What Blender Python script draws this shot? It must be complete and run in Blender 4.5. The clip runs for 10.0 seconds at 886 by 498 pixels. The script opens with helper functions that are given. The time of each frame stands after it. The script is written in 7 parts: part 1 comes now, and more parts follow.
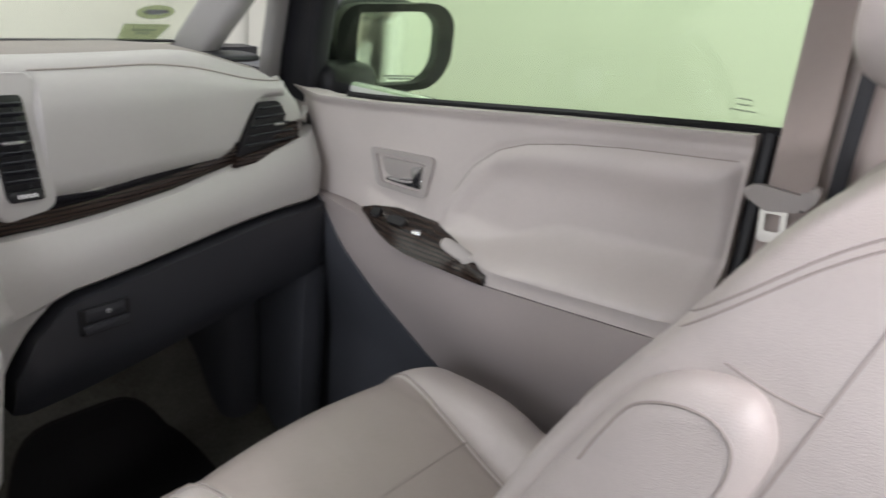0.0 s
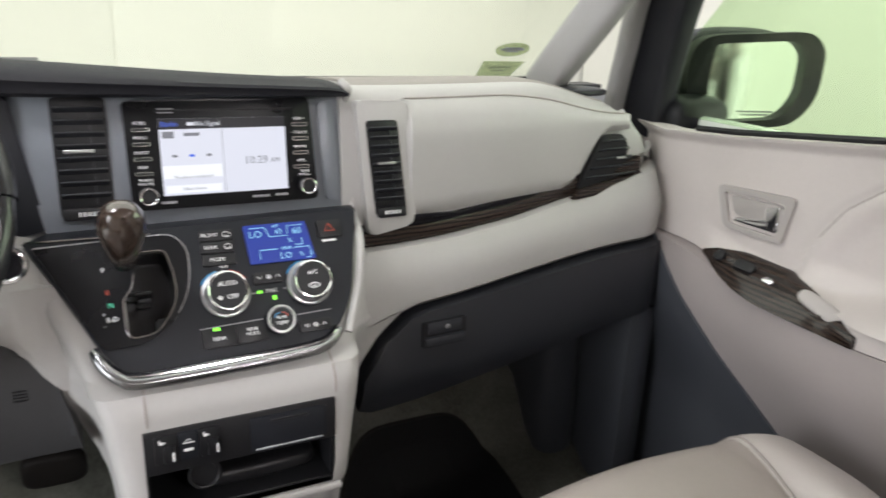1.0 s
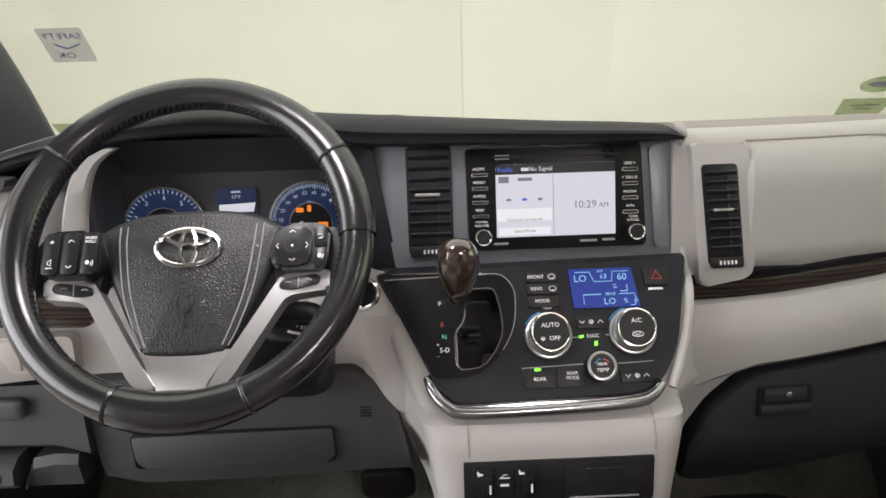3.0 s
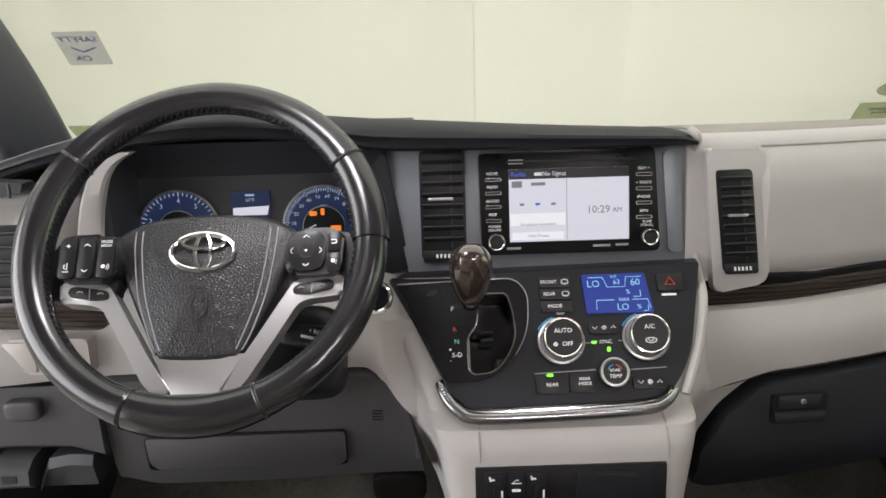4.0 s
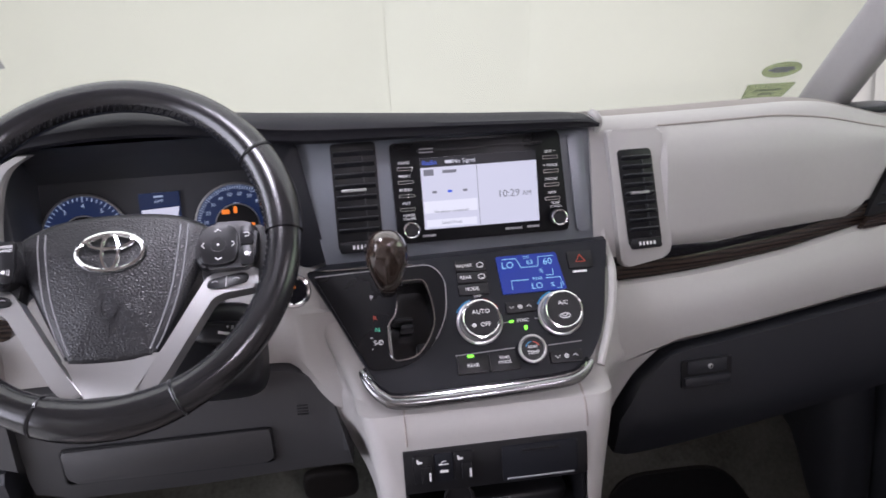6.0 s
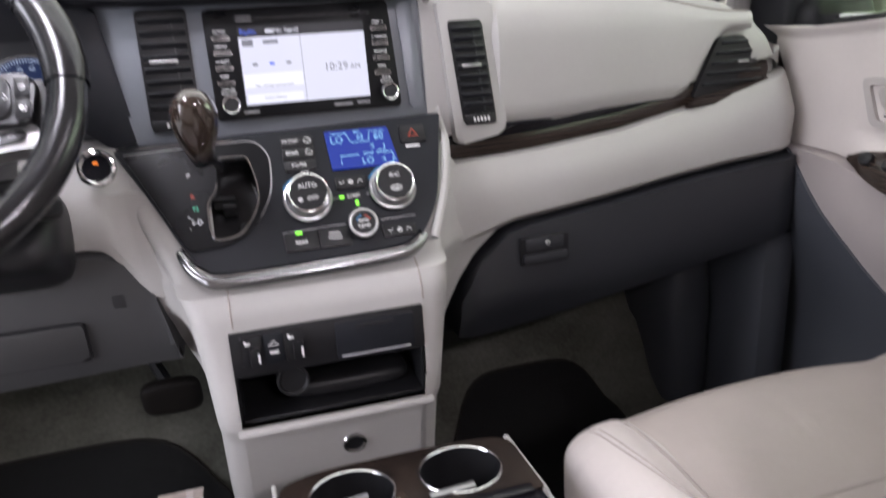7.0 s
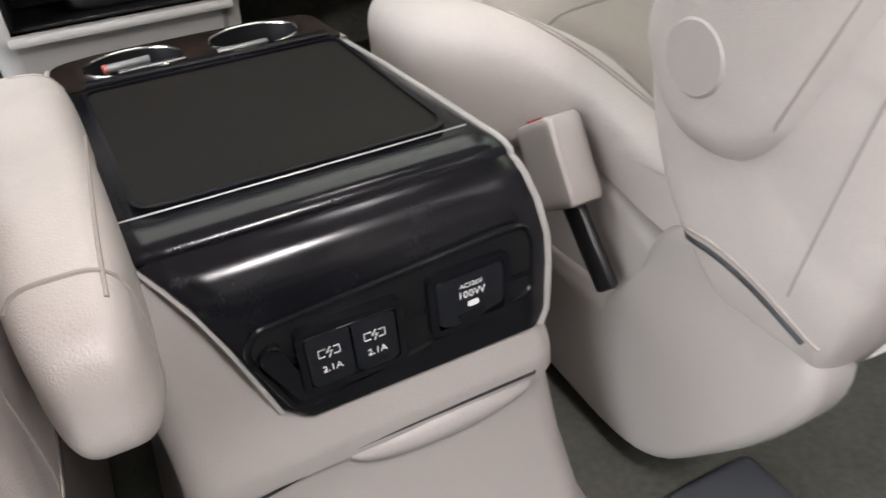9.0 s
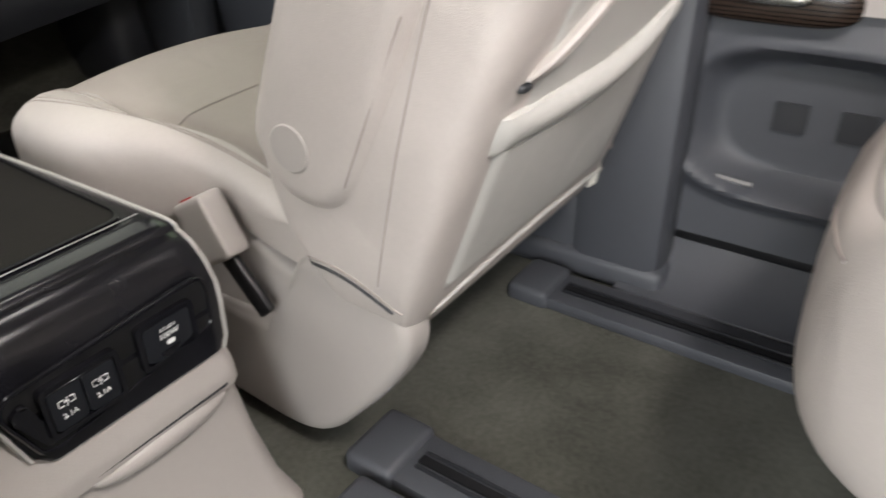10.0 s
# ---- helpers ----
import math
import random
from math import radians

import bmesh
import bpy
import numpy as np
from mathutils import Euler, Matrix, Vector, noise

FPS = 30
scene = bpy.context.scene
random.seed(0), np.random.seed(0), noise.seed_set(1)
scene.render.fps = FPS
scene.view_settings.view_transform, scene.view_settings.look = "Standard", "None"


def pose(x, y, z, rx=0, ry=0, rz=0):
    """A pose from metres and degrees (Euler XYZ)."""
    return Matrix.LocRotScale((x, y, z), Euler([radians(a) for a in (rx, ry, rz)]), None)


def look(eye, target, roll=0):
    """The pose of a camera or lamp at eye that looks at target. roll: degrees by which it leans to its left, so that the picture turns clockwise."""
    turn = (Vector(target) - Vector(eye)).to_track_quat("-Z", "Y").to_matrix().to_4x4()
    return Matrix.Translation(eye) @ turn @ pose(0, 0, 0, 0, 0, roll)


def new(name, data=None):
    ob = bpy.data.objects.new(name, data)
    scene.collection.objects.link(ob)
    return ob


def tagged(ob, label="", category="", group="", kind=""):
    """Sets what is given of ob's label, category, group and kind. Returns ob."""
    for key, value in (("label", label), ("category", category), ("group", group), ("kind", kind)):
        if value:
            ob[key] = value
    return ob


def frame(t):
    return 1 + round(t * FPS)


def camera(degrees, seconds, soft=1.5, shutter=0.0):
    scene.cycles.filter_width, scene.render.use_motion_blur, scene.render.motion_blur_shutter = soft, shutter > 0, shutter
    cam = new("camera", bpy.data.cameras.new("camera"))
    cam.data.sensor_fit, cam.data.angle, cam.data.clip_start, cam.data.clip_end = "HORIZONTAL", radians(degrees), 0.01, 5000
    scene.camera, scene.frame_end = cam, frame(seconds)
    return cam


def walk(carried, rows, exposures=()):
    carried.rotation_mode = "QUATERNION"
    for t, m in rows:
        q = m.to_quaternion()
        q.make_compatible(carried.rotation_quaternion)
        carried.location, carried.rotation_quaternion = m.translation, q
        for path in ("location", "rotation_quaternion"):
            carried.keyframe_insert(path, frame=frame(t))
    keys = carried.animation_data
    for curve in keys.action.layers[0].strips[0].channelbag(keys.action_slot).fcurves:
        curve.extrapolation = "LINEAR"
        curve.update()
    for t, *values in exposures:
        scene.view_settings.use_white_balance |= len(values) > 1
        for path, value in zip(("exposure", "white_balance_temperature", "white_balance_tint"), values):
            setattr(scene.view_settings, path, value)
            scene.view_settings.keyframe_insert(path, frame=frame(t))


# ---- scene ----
cam = camera(62.5, 10.0, soft=1.6, shutter=0.3)
PATH = [
    (0, (-0.16, -0.8, 1.045), (1.34, 0.332, 0.36), 5.9),
    (0.5, (-0.159, -0.771, 1.019), (1.043, 0.69, 0.37), 3.6),
    (1, (-0.168, -0.753, 1.009), (0.705, 0.935, 0.388), 2.6),
    (1.5, (-0.162, -0.749, 1.0), (0.342, 1.099, 0.426), 0.8),
    (2, (-0.163, -0.748, 1.0), (0.074, 1.167, 0.474), -0.7),
    (2.5, (-0.167, -0.744, 0.994), (-0.061, 1.192, 0.501), -1.6),
    (3, (-0.167, -0.742, 0.996), (-0.123, 1.197, 0.508), -1.8),
    (4.5, (-0.17, -0.74, 1.005), (-0.157, 1.199, 0.512), -1.7),
    (5, (-0.168, -0.743, 0.997), (-0.128, 1.201, 0.527), -2.0),
    (6.5, (-0.14, -0.764, 0.963), (0.221, 1.135, 0.448), -3.8),
    (7, (-0.1, -0.765, 0.875), (0.412, 1.068, 0.26), -3.2),
    (7.5, (-0.098, -0.772, 0.743), (0.477, 0.954, -0.089), -2.0),
    (8, (-0.06, -0.826, 0.617), (0.432, 0.896, -0.273), -5.5),
    (8.5, (-0.056, -0.839, 0.604), (0.475, 0.794, -0.421), -6.4),
    (9, (-0.062, -0.862, 0.619), (0.619, 0.675, -0.463), -5.6),
    (9.5, (-0.094, -0.942, 0.679), (0.898, 0.417, -0.403), -3.9),
    (9.6, (-0.101, -0.959, 0.691), (0.966, 0.342, -0.391), -3.5),
    (9.8, (-0.128, -0.993, 0.714), (1.113, 0.163, -0.347), -2.4),
    (10, (-0.176, -1.013, 0.725), (1.233, -0.028, -0.296), -1.1),
]
walk(cam, [(t, look(eye, target, roll)) for t, eye, target, roll in PATH],
     exposures=[(0.0, -0.32, 6050, 14), (0.5, -0.33, 6100, 13), (0.95, 0.0, 6200, 11), (1.5, 0.25, 5900, 13), (1.9, 0.0, 6150, 15), (2.4, -0.22, 6450, 14), (4.5, -0.22, 6350, 14), (5.0, -0.22, 6150, 16),
                (6.5, -0.24, 5850, 24), (7.0, 0.08, 6000, 19), (7.5, 0.27, 6150, 11), (8.0, 0.34, 6180, 11), (8.5, 0.28, 6200, 11), (9.5, 0.15, 6300, 10), (10.0, 0.13, 6400, 9)])

# ---- light ----
world = bpy.data.worlds.new("world")
scene.world = world
world.use_nodes = True
world.node_tree.nodes["Background"].inputs[0].default_value = (0.9, 0.9, 0.85, 1)
world.node_tree.nodes["Background"].inputs[1].default_value = 0.02


def area_lamp(name, eye, target, sx, sy, watts, color):
    data = bpy.data.lights.new(name, "AREA")
    data.shape, data.size, data.size_y, data.energy, data.color = "RECTANGLE", sx, sy, watts, color
    ob = new(name, data)
    ob.matrix_world = look(eye, target)
    return ob


LAMPS = [
    ("booth_light_panel", (0.0, -0.9, 2.74), (0.0, -0.9001, 0.0), 6.4, 7.2, 300, (1.0, 0.985, 0.985)),
    # The two side lamps are unseen fill, added to brighten seats and door.
    ("booth_light_side", (-3.2, -1.3, 1.2), (0.0, -1.1, 0.6), 3.2, 2.0, 185, (0.97, 0.98, 1.0)),
    ("booth_light_far_side", (3.2, -1.3, 1.3), (0.0, -1.1, 0.6), 3.2, 2.0, 75, (1.0, 0.97, 0.97)),
    ("map_lamp", (-0.34, -0.17, 1.235), (-0.30, -0.18, 0.0), 0.16, 0.09, 2.7, (1.0, 0.97, 0.97)),
    # Added fill over the passenger seat, to lift the cushion and the door.
    ("reading_lamp", (0.26, -0.52, 1.235), (0.34, -0.50, 0.0), 0.12, 0.08, 0.95, (1.0, 0.925, 0.885)),
    ("dome_lamp", (0.13, -1.30, 1.235), (0.10, -1.26, 0.0), 0.22, 0.12, 15.5, (1.0, 0.925, 0.885)),
]
for lamp in LAMPS:
    area_lamp(*lamp)


# ---- materials ----
def material(name, color, rough=0.5, metal=0.0, grain=0.0, grain_scale=400.0, vary=0.08, vary_scale=6.0, bump_kind="noise", coat=0.0, spec=0.5, sheen=0.0, soft=0.0):
    """A principled surface with colour varied at two scales and fine relief."""
    m = bpy.data.materials.new(name)
    m.use_nodes = True
    n, l = m.node_tree.nodes, m.node_tree.links
    b = n["Principled BSDF"]
    b.inputs["Roughness"].default_value, b.inputs["Metallic"].default_value = rough, metal
    b.inputs["Coat Weight"].default_value, b.inputs["Coat Roughness"].default_value = coat, 0.08
    b.inputs["Specular IOR Level"].default_value = spec
    b.inputs["Sheen Weight"].default_value = sheen
    co = n.new("ShaderNodeTexCoord")
    big = n.new("ShaderNodeTexNoise")
    big.inputs["Scale"].default_value, big.inputs["Detail"].default_value = vary_scale, 5
    l.new(co.outputs["Object"], big.inputs["Vector"])
    small = n.new("ShaderNodeTexNoise")
    small.inputs["Scale"].default_value, small.inputs["Detail"].default_value = vary_scale * 22, 3
    l.new(co.outputs["Object"], small.inputs["Vector"])
    mixed = n.new("ShaderNodeMath")
    mixed.operation = "MULTIPLY_ADD"
    mixed.inputs[1].default_value = 0.35
    l.new(small.outputs["Fac"], mixed.inputs[0])
    l.new(big.outputs["Fac"], mixed.inputs[2])
    ramp = n.new("ShaderNodeValToRGB")
    c = color
    ramp.color_ramp.elements[0].position, ramp.color_ramp.elements[1].position = 0.42, 0.92
    ramp.color_ramp.elements[0].color = (c[0] * (1 - vary), c[1] * (1 - vary), c[2] * (1 - vary * 1.1), 1)
    ramp.color_ramp.elements[1].color = (min(1, c[0] * (1 + vary)), min(1, c[1] * (1 + vary)), min(1, c[2] * (1 + vary)), 1)
    l.new(mixed.outputs[0], ramp.inputs[0])
    l.new(ramp.outputs[0], b.inputs["Base Color"])
    rr = n.new("ShaderNodeMapRange")
    rr.inputs["To Min"].default_value, rr.inputs["To Max"].default_value = max(0.02, rough - 0.07), min(1, rough + 0.07)
    l.new(big.outputs["Fac"], rr.inputs["Value"])
    l.new(rr.outputs[0], b.inputs["Roughness"])
    if grain:
        if bump_kind == "cells":
            tex = n.new("ShaderNodeTexVoronoi")
            tex.feature = "DISTANCE_TO_EDGE"
            out = tex.outputs["Distance"]
        else:
            tex = n.new("ShaderNodeTexNoise")
            tex.inputs["Detail"].default_value = 4
            out = tex.outputs["Fac"]
        tex.inputs["Scale"].default_value = grain_scale
        l.new(co.outputs["Object"], tex.inputs["Vector"])
        bump = n.new("ShaderNodeBump")
        bump.inputs["Strength"].default_value, bump.inputs["Distance"].default_value = grain, 0.0008
        l.new(out, bump.inputs["Height"])
        l.new(bump.outputs[0], b.inputs["Normal"])
        if soft:
            fold = n.new("ShaderNodeTexNoise")
            fold.inputs["Scale"].default_value, fold.inputs["Detail"].default_value, fold.inputs["Distortion"].default_value = 11, 2, 0.6
            l.new(co.outputs["Object"], fold.inputs["Vector"])
            give = n.new("ShaderNodeBump")
            give.inputs["Strength"].default_value, give.inputs["Distance"].default_value = soft, 0.012
            l.new(fold.outputs["Fac"], give.inputs["Height"])
            l.new(give.outputs[0], bump.inputs["Normal"])
    return m


def wood_material(name):
    m = material(name, (0.035, 0.024, 0.018, 1), 0.24, coat=0.08, spec=0.3)
    n, l = m.node_tree.nodes, m.node_tree.links
    wave = n.new("ShaderNodeTexWave")
    wave.inputs["Scale"].default_value, wave.inputs["Distortion"].default_value = 26, 5
    wave.inputs["Detail"].default_value, wave.inputs["Detail Scale"].default_value = 4, 1.5
    wave.bands_direction = "Z"
    co = n.new("ShaderNodeTexCoord")
    mp = n.new("ShaderNodeMapping")
    mp.inputs["Scale"].default_value = (0.25, 0.25, 2.0)
    l.new(co.outputs["Object"], mp.inputs["Vector"])
    l.new(mp.outputs[0], wave.inputs["Vector"])
    ramp = n.new("ShaderNodeValToRGB")
    ramp.color_ramp.elements[0].color, ramp.color_ramp.elements[1].color = (0.010, 0.007, 0.0055, 1), (0.030, 0.020, 0.015, 1)
    l.new(wave.outputs["Fac"], ramp.inputs[0])
    l.new(ramp.outputs[0], n["Principled BSDF"].inputs["Base Color"])
    return m


def glow_material(name, color, strength):
    m = bpy.data.materials.new(name)
    m.use_nodes = True
    b = m.node_tree.nodes["Principled BSDF"]
    b.inputs["Base Color"].default_value = (0.02, 0.02, 0.02, 1)
    b.inputs["Emission Color"].default_value, b.inputs["Emission Strength"].default_value = color, strength
    b.inputs["Roughness"].default_value = 0.35
    b.inputs["Specular IOR Level"].default_value = 0.2
    return m


def glass_material(name, tint, gloss=1.0, least=0.03):
    """A thin pane: tinted see-through with mirror gloss by Fresnel."""
    m = bpy.data.materials.new(name)
    m.use_nodes = True
    n, l = m.node_tree.nodes, m.node_tree.links
    n.remove(n["Principled BSDF"])
    see, shine, mix, fres = n.new("ShaderNodeBsdfTransparent"), n.new("ShaderNodeBsdfGlossy"), n.new("ShaderNodeMixShader"), n.new("ShaderNodeLayerWeight")
    see.inputs[0].default_value = tint
    shine.inputs["Roughness"].default_value = 0.01
    shine.inputs["Color"].default_value = (gloss, gloss, gloss, 1)
    fres.inputs["Blend"].default_value = 0.5
    steep, scale = n.new("ShaderNodeMath"), n.new("ShaderNodeMath")
    steep.operation, scale.operation = "POWER", "MULTIPLY_ADD"
    steep.inputs[1].default_value, scale.inputs[1].default_value, scale.inputs[2].default_value = 4.0, 0.5, least
    l.new(fres.outputs["Facing"], steep.inputs[0])
    l.new(steep.outputs[0], scale.inputs[0])
    l.new(scale.outputs[0], mix.inputs[0])
    l.new(see.outputs[0], mix.inputs[1])
    l.new(shine.outputs[0], mix.inputs[2])
    l.new(mix.outputs[0], n["Material Output"].inputs[0])
    return m


CREAM = material("cream_soft_plastic", (0.345, 0.334, 0.318, 1), 0.55, grain=0.25, grain_scale=900, vary=0.04)
LEATHER = material("light_leather", (0.405, 0.368, 0.346, 1), 0.42, grain=0.45, grain_scale=460, bump_kind="cells", vary=0.06, vary_scale=9, soft=0.35)
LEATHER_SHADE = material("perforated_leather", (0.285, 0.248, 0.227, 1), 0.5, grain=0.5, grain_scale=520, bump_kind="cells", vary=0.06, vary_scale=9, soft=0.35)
CARPET_SKIRT = material("light_skirt_cloth", (0.40, 0.385, 0.36, 1), 0.9, grain=0.9, grain_scale=500, vary=0.12, vary_scale=40)
# Thread and joint colour, darkened so that it carries the shade in the creases.
SEAM = material("seam_thread_crease_shade", (0.265, 0.233, 0.215, 1), 0.7, vary=0.05)
TAUPE = material("taupe_dash_top", (0.215, 0.195, 0.178, 1), 0.6, grain=0.4, grain_scale=700, vary=0.05)
DOOR_LEATHER = material("door_panel_leather", (0.46, 0.420, 0.397, 1), 0.42, grain=0.4, grain_scale=460, bump_kind="cells", vary=0.05, vary_scale=7, soft=0.2)
SHELL = material("light_hard_plastic", (0.335, 0.308, 0.290, 1), 0.42, grain=0.3, grain_scale=700, vary=0.04)
CLOTH_BACK = material("seatback_vinyl", (0.41, 0.40, 0.38, 1), 0.6, grain=0.35, grain_scale=600, bump_kind="cells", vary=0.05, soft=0.3)
BELT = material("belt_webbing", (0.34, 0.29, 0.265, 1), 0.75, grain=0.6, grain_scale=700, vary=0.05)
PILLAR = material("pillar_trim", (0.42, 0.37, 0.34, 1), 0.65, grain=0.25, grain_scale=600, vary=0.04)
PILLAR_GREY = material("pillar_grey_cloth", (0.30, 0.29, 0.285, 1), 0.8, grain=0.4, grain_scale=700, vary=0.05)
DARK = material("dark_grey_plastic", (0.0155, 0.0165, 0.020, 1), 0.5, grain=0.35, grain_scale=650, vary=0.08)
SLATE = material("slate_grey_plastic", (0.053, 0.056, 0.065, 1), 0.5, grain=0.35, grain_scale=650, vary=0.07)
PANEL = material("graphite_panel", (0.0105, 0.0115, 0.0145, 1), 0.45, grain=0.1, grain_scale=900, vary=0.06, spec=0.22)
SATIN = material("satin_grey_panel", (0.175, 0.188, 0.21, 1), 0.38, metal=0.30, grain=0.1, grain_scale=900, vary=0.05)
BLACK = material("black_plastic", (0.009, 0.009, 0.010, 1), 0.42, grain=0.15, grain_scale=700, vary=0.15, spec=0.3)
PIANO = material("gloss_black", (0.006, 0.006, 0.008, 1), 0.20, coat=0.0, vary=0.2, vary_scale=30, spec=0.27)
SOFT_BLACK = material("black_stitched_vinyl", (0.0075, 0.0075, 0.010, 1), 0.55, spec=0.3, grain=0.4, grain_scale=480, bump_kind="cells", vary=0.1)
WHEEL_LEATHER = material("black_wheel_leather", (0.011, 0.011, 0.012, 1), 0.19, coat=0.0, spec=0.50, grain=0.14, grain_scale=420, bump_kind="cells", vary=0.2, vary_scale=14)
HUB_LEATHER = material("black_grained_hub", (0.011, 0.011, 0.0125, 1), 0.36, spec=0.42, grain=1.0, grain_scale=300, bump_kind="cells", vary=0.12)
KNEE = material("knee_grey_plastic", (0.029, 0.029, 0.030, 1), 0.55, grain=0.4, grain_scale=650, vary=0.07)
CLUSTER_DARK = material("cluster_charcoal", (0.032, 0.034, 0.039, 1), 0.45, grain=0.2, grain_scale=700, vary=0.08)
KEY_BLACK = material("satin_black_key", (0.008, 0.008, 0.009, 1), 0.33, spec=0.3, vary=0.1)
BEZEL = material("gloss_black_bezel", (0.006, 0.006, 0.007, 1), 0.30, spec=0.25, vary=0.15, vary_scale=30)
SEAM_GREY = material("grey_thread", (0.20, 0.20, 0.21, 1), 0.7, vary=0.05)
TRIM_METAL = material("dark_satin_chrome", (0.26, 0.26, 0.265, 1), 0.24, metal=1.0, vary=0.04)
CHROME = material("chrome", (0.75, 0.75, 0.76, 1), 0.12, metal=1.0, vary=0.03)
SILVER = material("satin_silver", (0.42, 0.42, 0.42, 1), 0.32, metal=0.85, vary=0.03)
WOOD = wood_material("dark_walnut_trim")
RUBBER = material("tray_mat_rubber", (0.0085, 0.0072, 0.0063, 1), 0.62, spec=0.12, grain=0.3, grain_scale=500, vary=0.18, vary_scale=10)
CARPET = material("dark_carpet", (0.066, 0.066, 0.056, 1), 0.95, grain=1.0, grain_scale=520, vary=0.6, vary_scale=6, spec=0.1, sheen=0.15)
MAT_BLACK = material("black_floor_mat", (0.006, 0.006, 0.006, 1), 0.9, grain=0.8, grain_scale=500, vary=0.2, spec=0.2)
WALL = material("booth_wall_paint", (0.70, 0.69, 0.63, 1), 0.8, grain=0.2, grain_scale=120, vary=0.025, vary_scale=1.2)
# Same wall paint a little darker, shade put into the colour.
WALL_SHADE = material("booth_wall_paint_shaded", (0.675, 0.665, 0.605, 1), 0.8, grain=0.2, grain_scale=120, vary=0.025, vary_scale=1.2)
CONCRETE = material("booth_floor", (0.42, 0.41, 0.38, 1), 0.6, grain=0.3, grain_scale=60, vary=0.1, vary_scale=1.5)
PAINT = material("white_car_paint", (0.70, 0.70, 0.69, 1), 0.2, coat=0.6, vary=0.02)
INK_WHITE = material("white_print", (0.75, 0.75, 0.75, 1), 0.5, vary=0.02)
INK_GREY = material("grey_print", (0.25, 0.25, 0.26, 1), 0.5, vary=0.02)
# Red print with a faint glow of its own, unlike the other inks.
INK_RED = glow_material("red_print_glow", (0.9, 0.12, 0.06, 1), 0.5)
ETCH = material("etched_print", (0.20, 0.24, 0.17, 1), 0.6, vary=0.05)
INK_BLUE = material("blue_print", (0.04, 0.25, 0.5, 1), 0.5, vary=0.02)
LED_GREEN = glow_material("green_led", (0.25, 1.0, 0.05, 1), 2.2)
LCD = glow_material("blue_lcd", (0.006, 0.050, 0.50, 1), 0.62)
LCD_INK = glow_material("lcd_segments", (0.35, 0.75, 1.0, 1), 0.95)
SCREEN = glow_material("screen_white", (0.86, 0.86, 0.93, 1), 0.86)
SCREEN_CARD = glow_material("screen_card", (0.95, 0.95, 0.97, 1), 0.98)
SCREEN_DARK = glow_material("screen_header", (0.01, 0.01, 0.02, 1), 0.3)
SCREEN_INK = glow_material("screen_grey_text", (0.33, 0.33, 0.36, 1), 0.6)
SCREEN_BLUE = glow_material("screen_blue_text", (0.05, 0.15, 0.9, 1), 0.8)
SCREEN_WHITE_TEXT = glow_material("screen_white_text", (0.9, 0.9, 0.95, 1), 0.8)
GAUGE = glow_material("gauge_blue_face", (0.02, 0.045, 0.14, 1), 0.45)
GAUGE_INK = glow_material("gauge_marks", (0.7, 0.82, 1.0, 1), 0.6)
WARN = glow_material("amber_warning", (1.0, 0.25, 0.02, 1), 1.1)
GLASS = glass_material("windscreen_glass", (0.95, 0.97, 0.92, 1))
GLASS_PRIVACY = glass_material("privacy_glass", (0.42, 0.43, 0.41, 1))
GLASS_SIDE = glass_material("side_glass", (0.82, 0.92, 0.76, 1))
MIRROR = material("mirror_glass", (0.86, 0.90, 0.86, 1), 0.02, metal=1.0, vary=0.0)
STICKER = glass_material("grey_sticker", (0.80, 0.80, 0.84, 1), 0.2)
STICKER_GREEN = glass_material("green_sticker", (0.70, 0.745, 0.61, 1), 0.2)
STICKER_INK = material("sticker_ink", (0.16, 0.15, 0.30, 1), 0.6, vary=0.05)
PAPER = material("white_label_paper", (0.7, 0.68, 0.62, 1), 0.7, vary=0.05)


# ---- builders ----
def mesh_of(name, bm, mat, smooth=True):
    me = bpy.data.meshes.new(name)
    bmesh.ops.recalc_face_normals(bm, faces=bm.faces)
    bm.to_mesh(me)
    bm.free()
    me.materials.append(mat)
    if smooth:
        me.polygons.foreach_set("use_smooth", [True] * len(me.polygons))
        me.set_sharp_from_angle(angle=radians(38))
    return me


def thing(name, base, label="", category="", group="", kind=""):
    """An empty at the base of a thing, under which its parts hang."""
    ob = new(name)
    ob.empty_display_size = 0.02
    ob.location = base
    return tagged(ob, label, category, group, kind)


def part(name, bm, mat, parent=None, label="", smooth=True):
    """One mesh object, in world places, under a thing or a part."""
    ob = new(name, mesh_of(name, bm, mat, smooth) if isinstance(bm, bmesh.types.BMesh) else bm)
    if parent is not None:
        ob.parent = parent
        if parent.type == "EMPTY":
            ob.matrix_parent_inverse = Matrix.Translation(parent.location).inverted()
    if label:
        ob["label"] = label
    return ob


def solo(name, bm, mat, label, category, group="", kind="", smooth=True):
    return tagged(part(name, bm, mat, None, smooth=smooth), label, category, group, kind)


def basis(o, right, up):
    """A frame on a face: columns right, up, outward normal, and its origin."""
    r = Vector(right).normalized()
    u = Vector(up)
    u = (u - r * u.dot(r)).normalized()
    n = r.cross(u)
    return Matrix(((r.x, u.x, n.x, o[0]), (r.y, u.y, n.y, o[1]), (r.z, u.z, n.z, o[2]), (0, 0, 0, 1)))


def moved(bm, m):
    bmesh.ops.transform(bm, matrix=m, verts=bm.verts)
    return bm


def join(*bms):
    out = bmesh.new()
    for b in bms:
        me = bpy.data.meshes.new("tmp")
        b.to_mesh(me)
        b.free()
        out.from_mesh(me)
        bpy.data.meshes.remove(me)
    return out


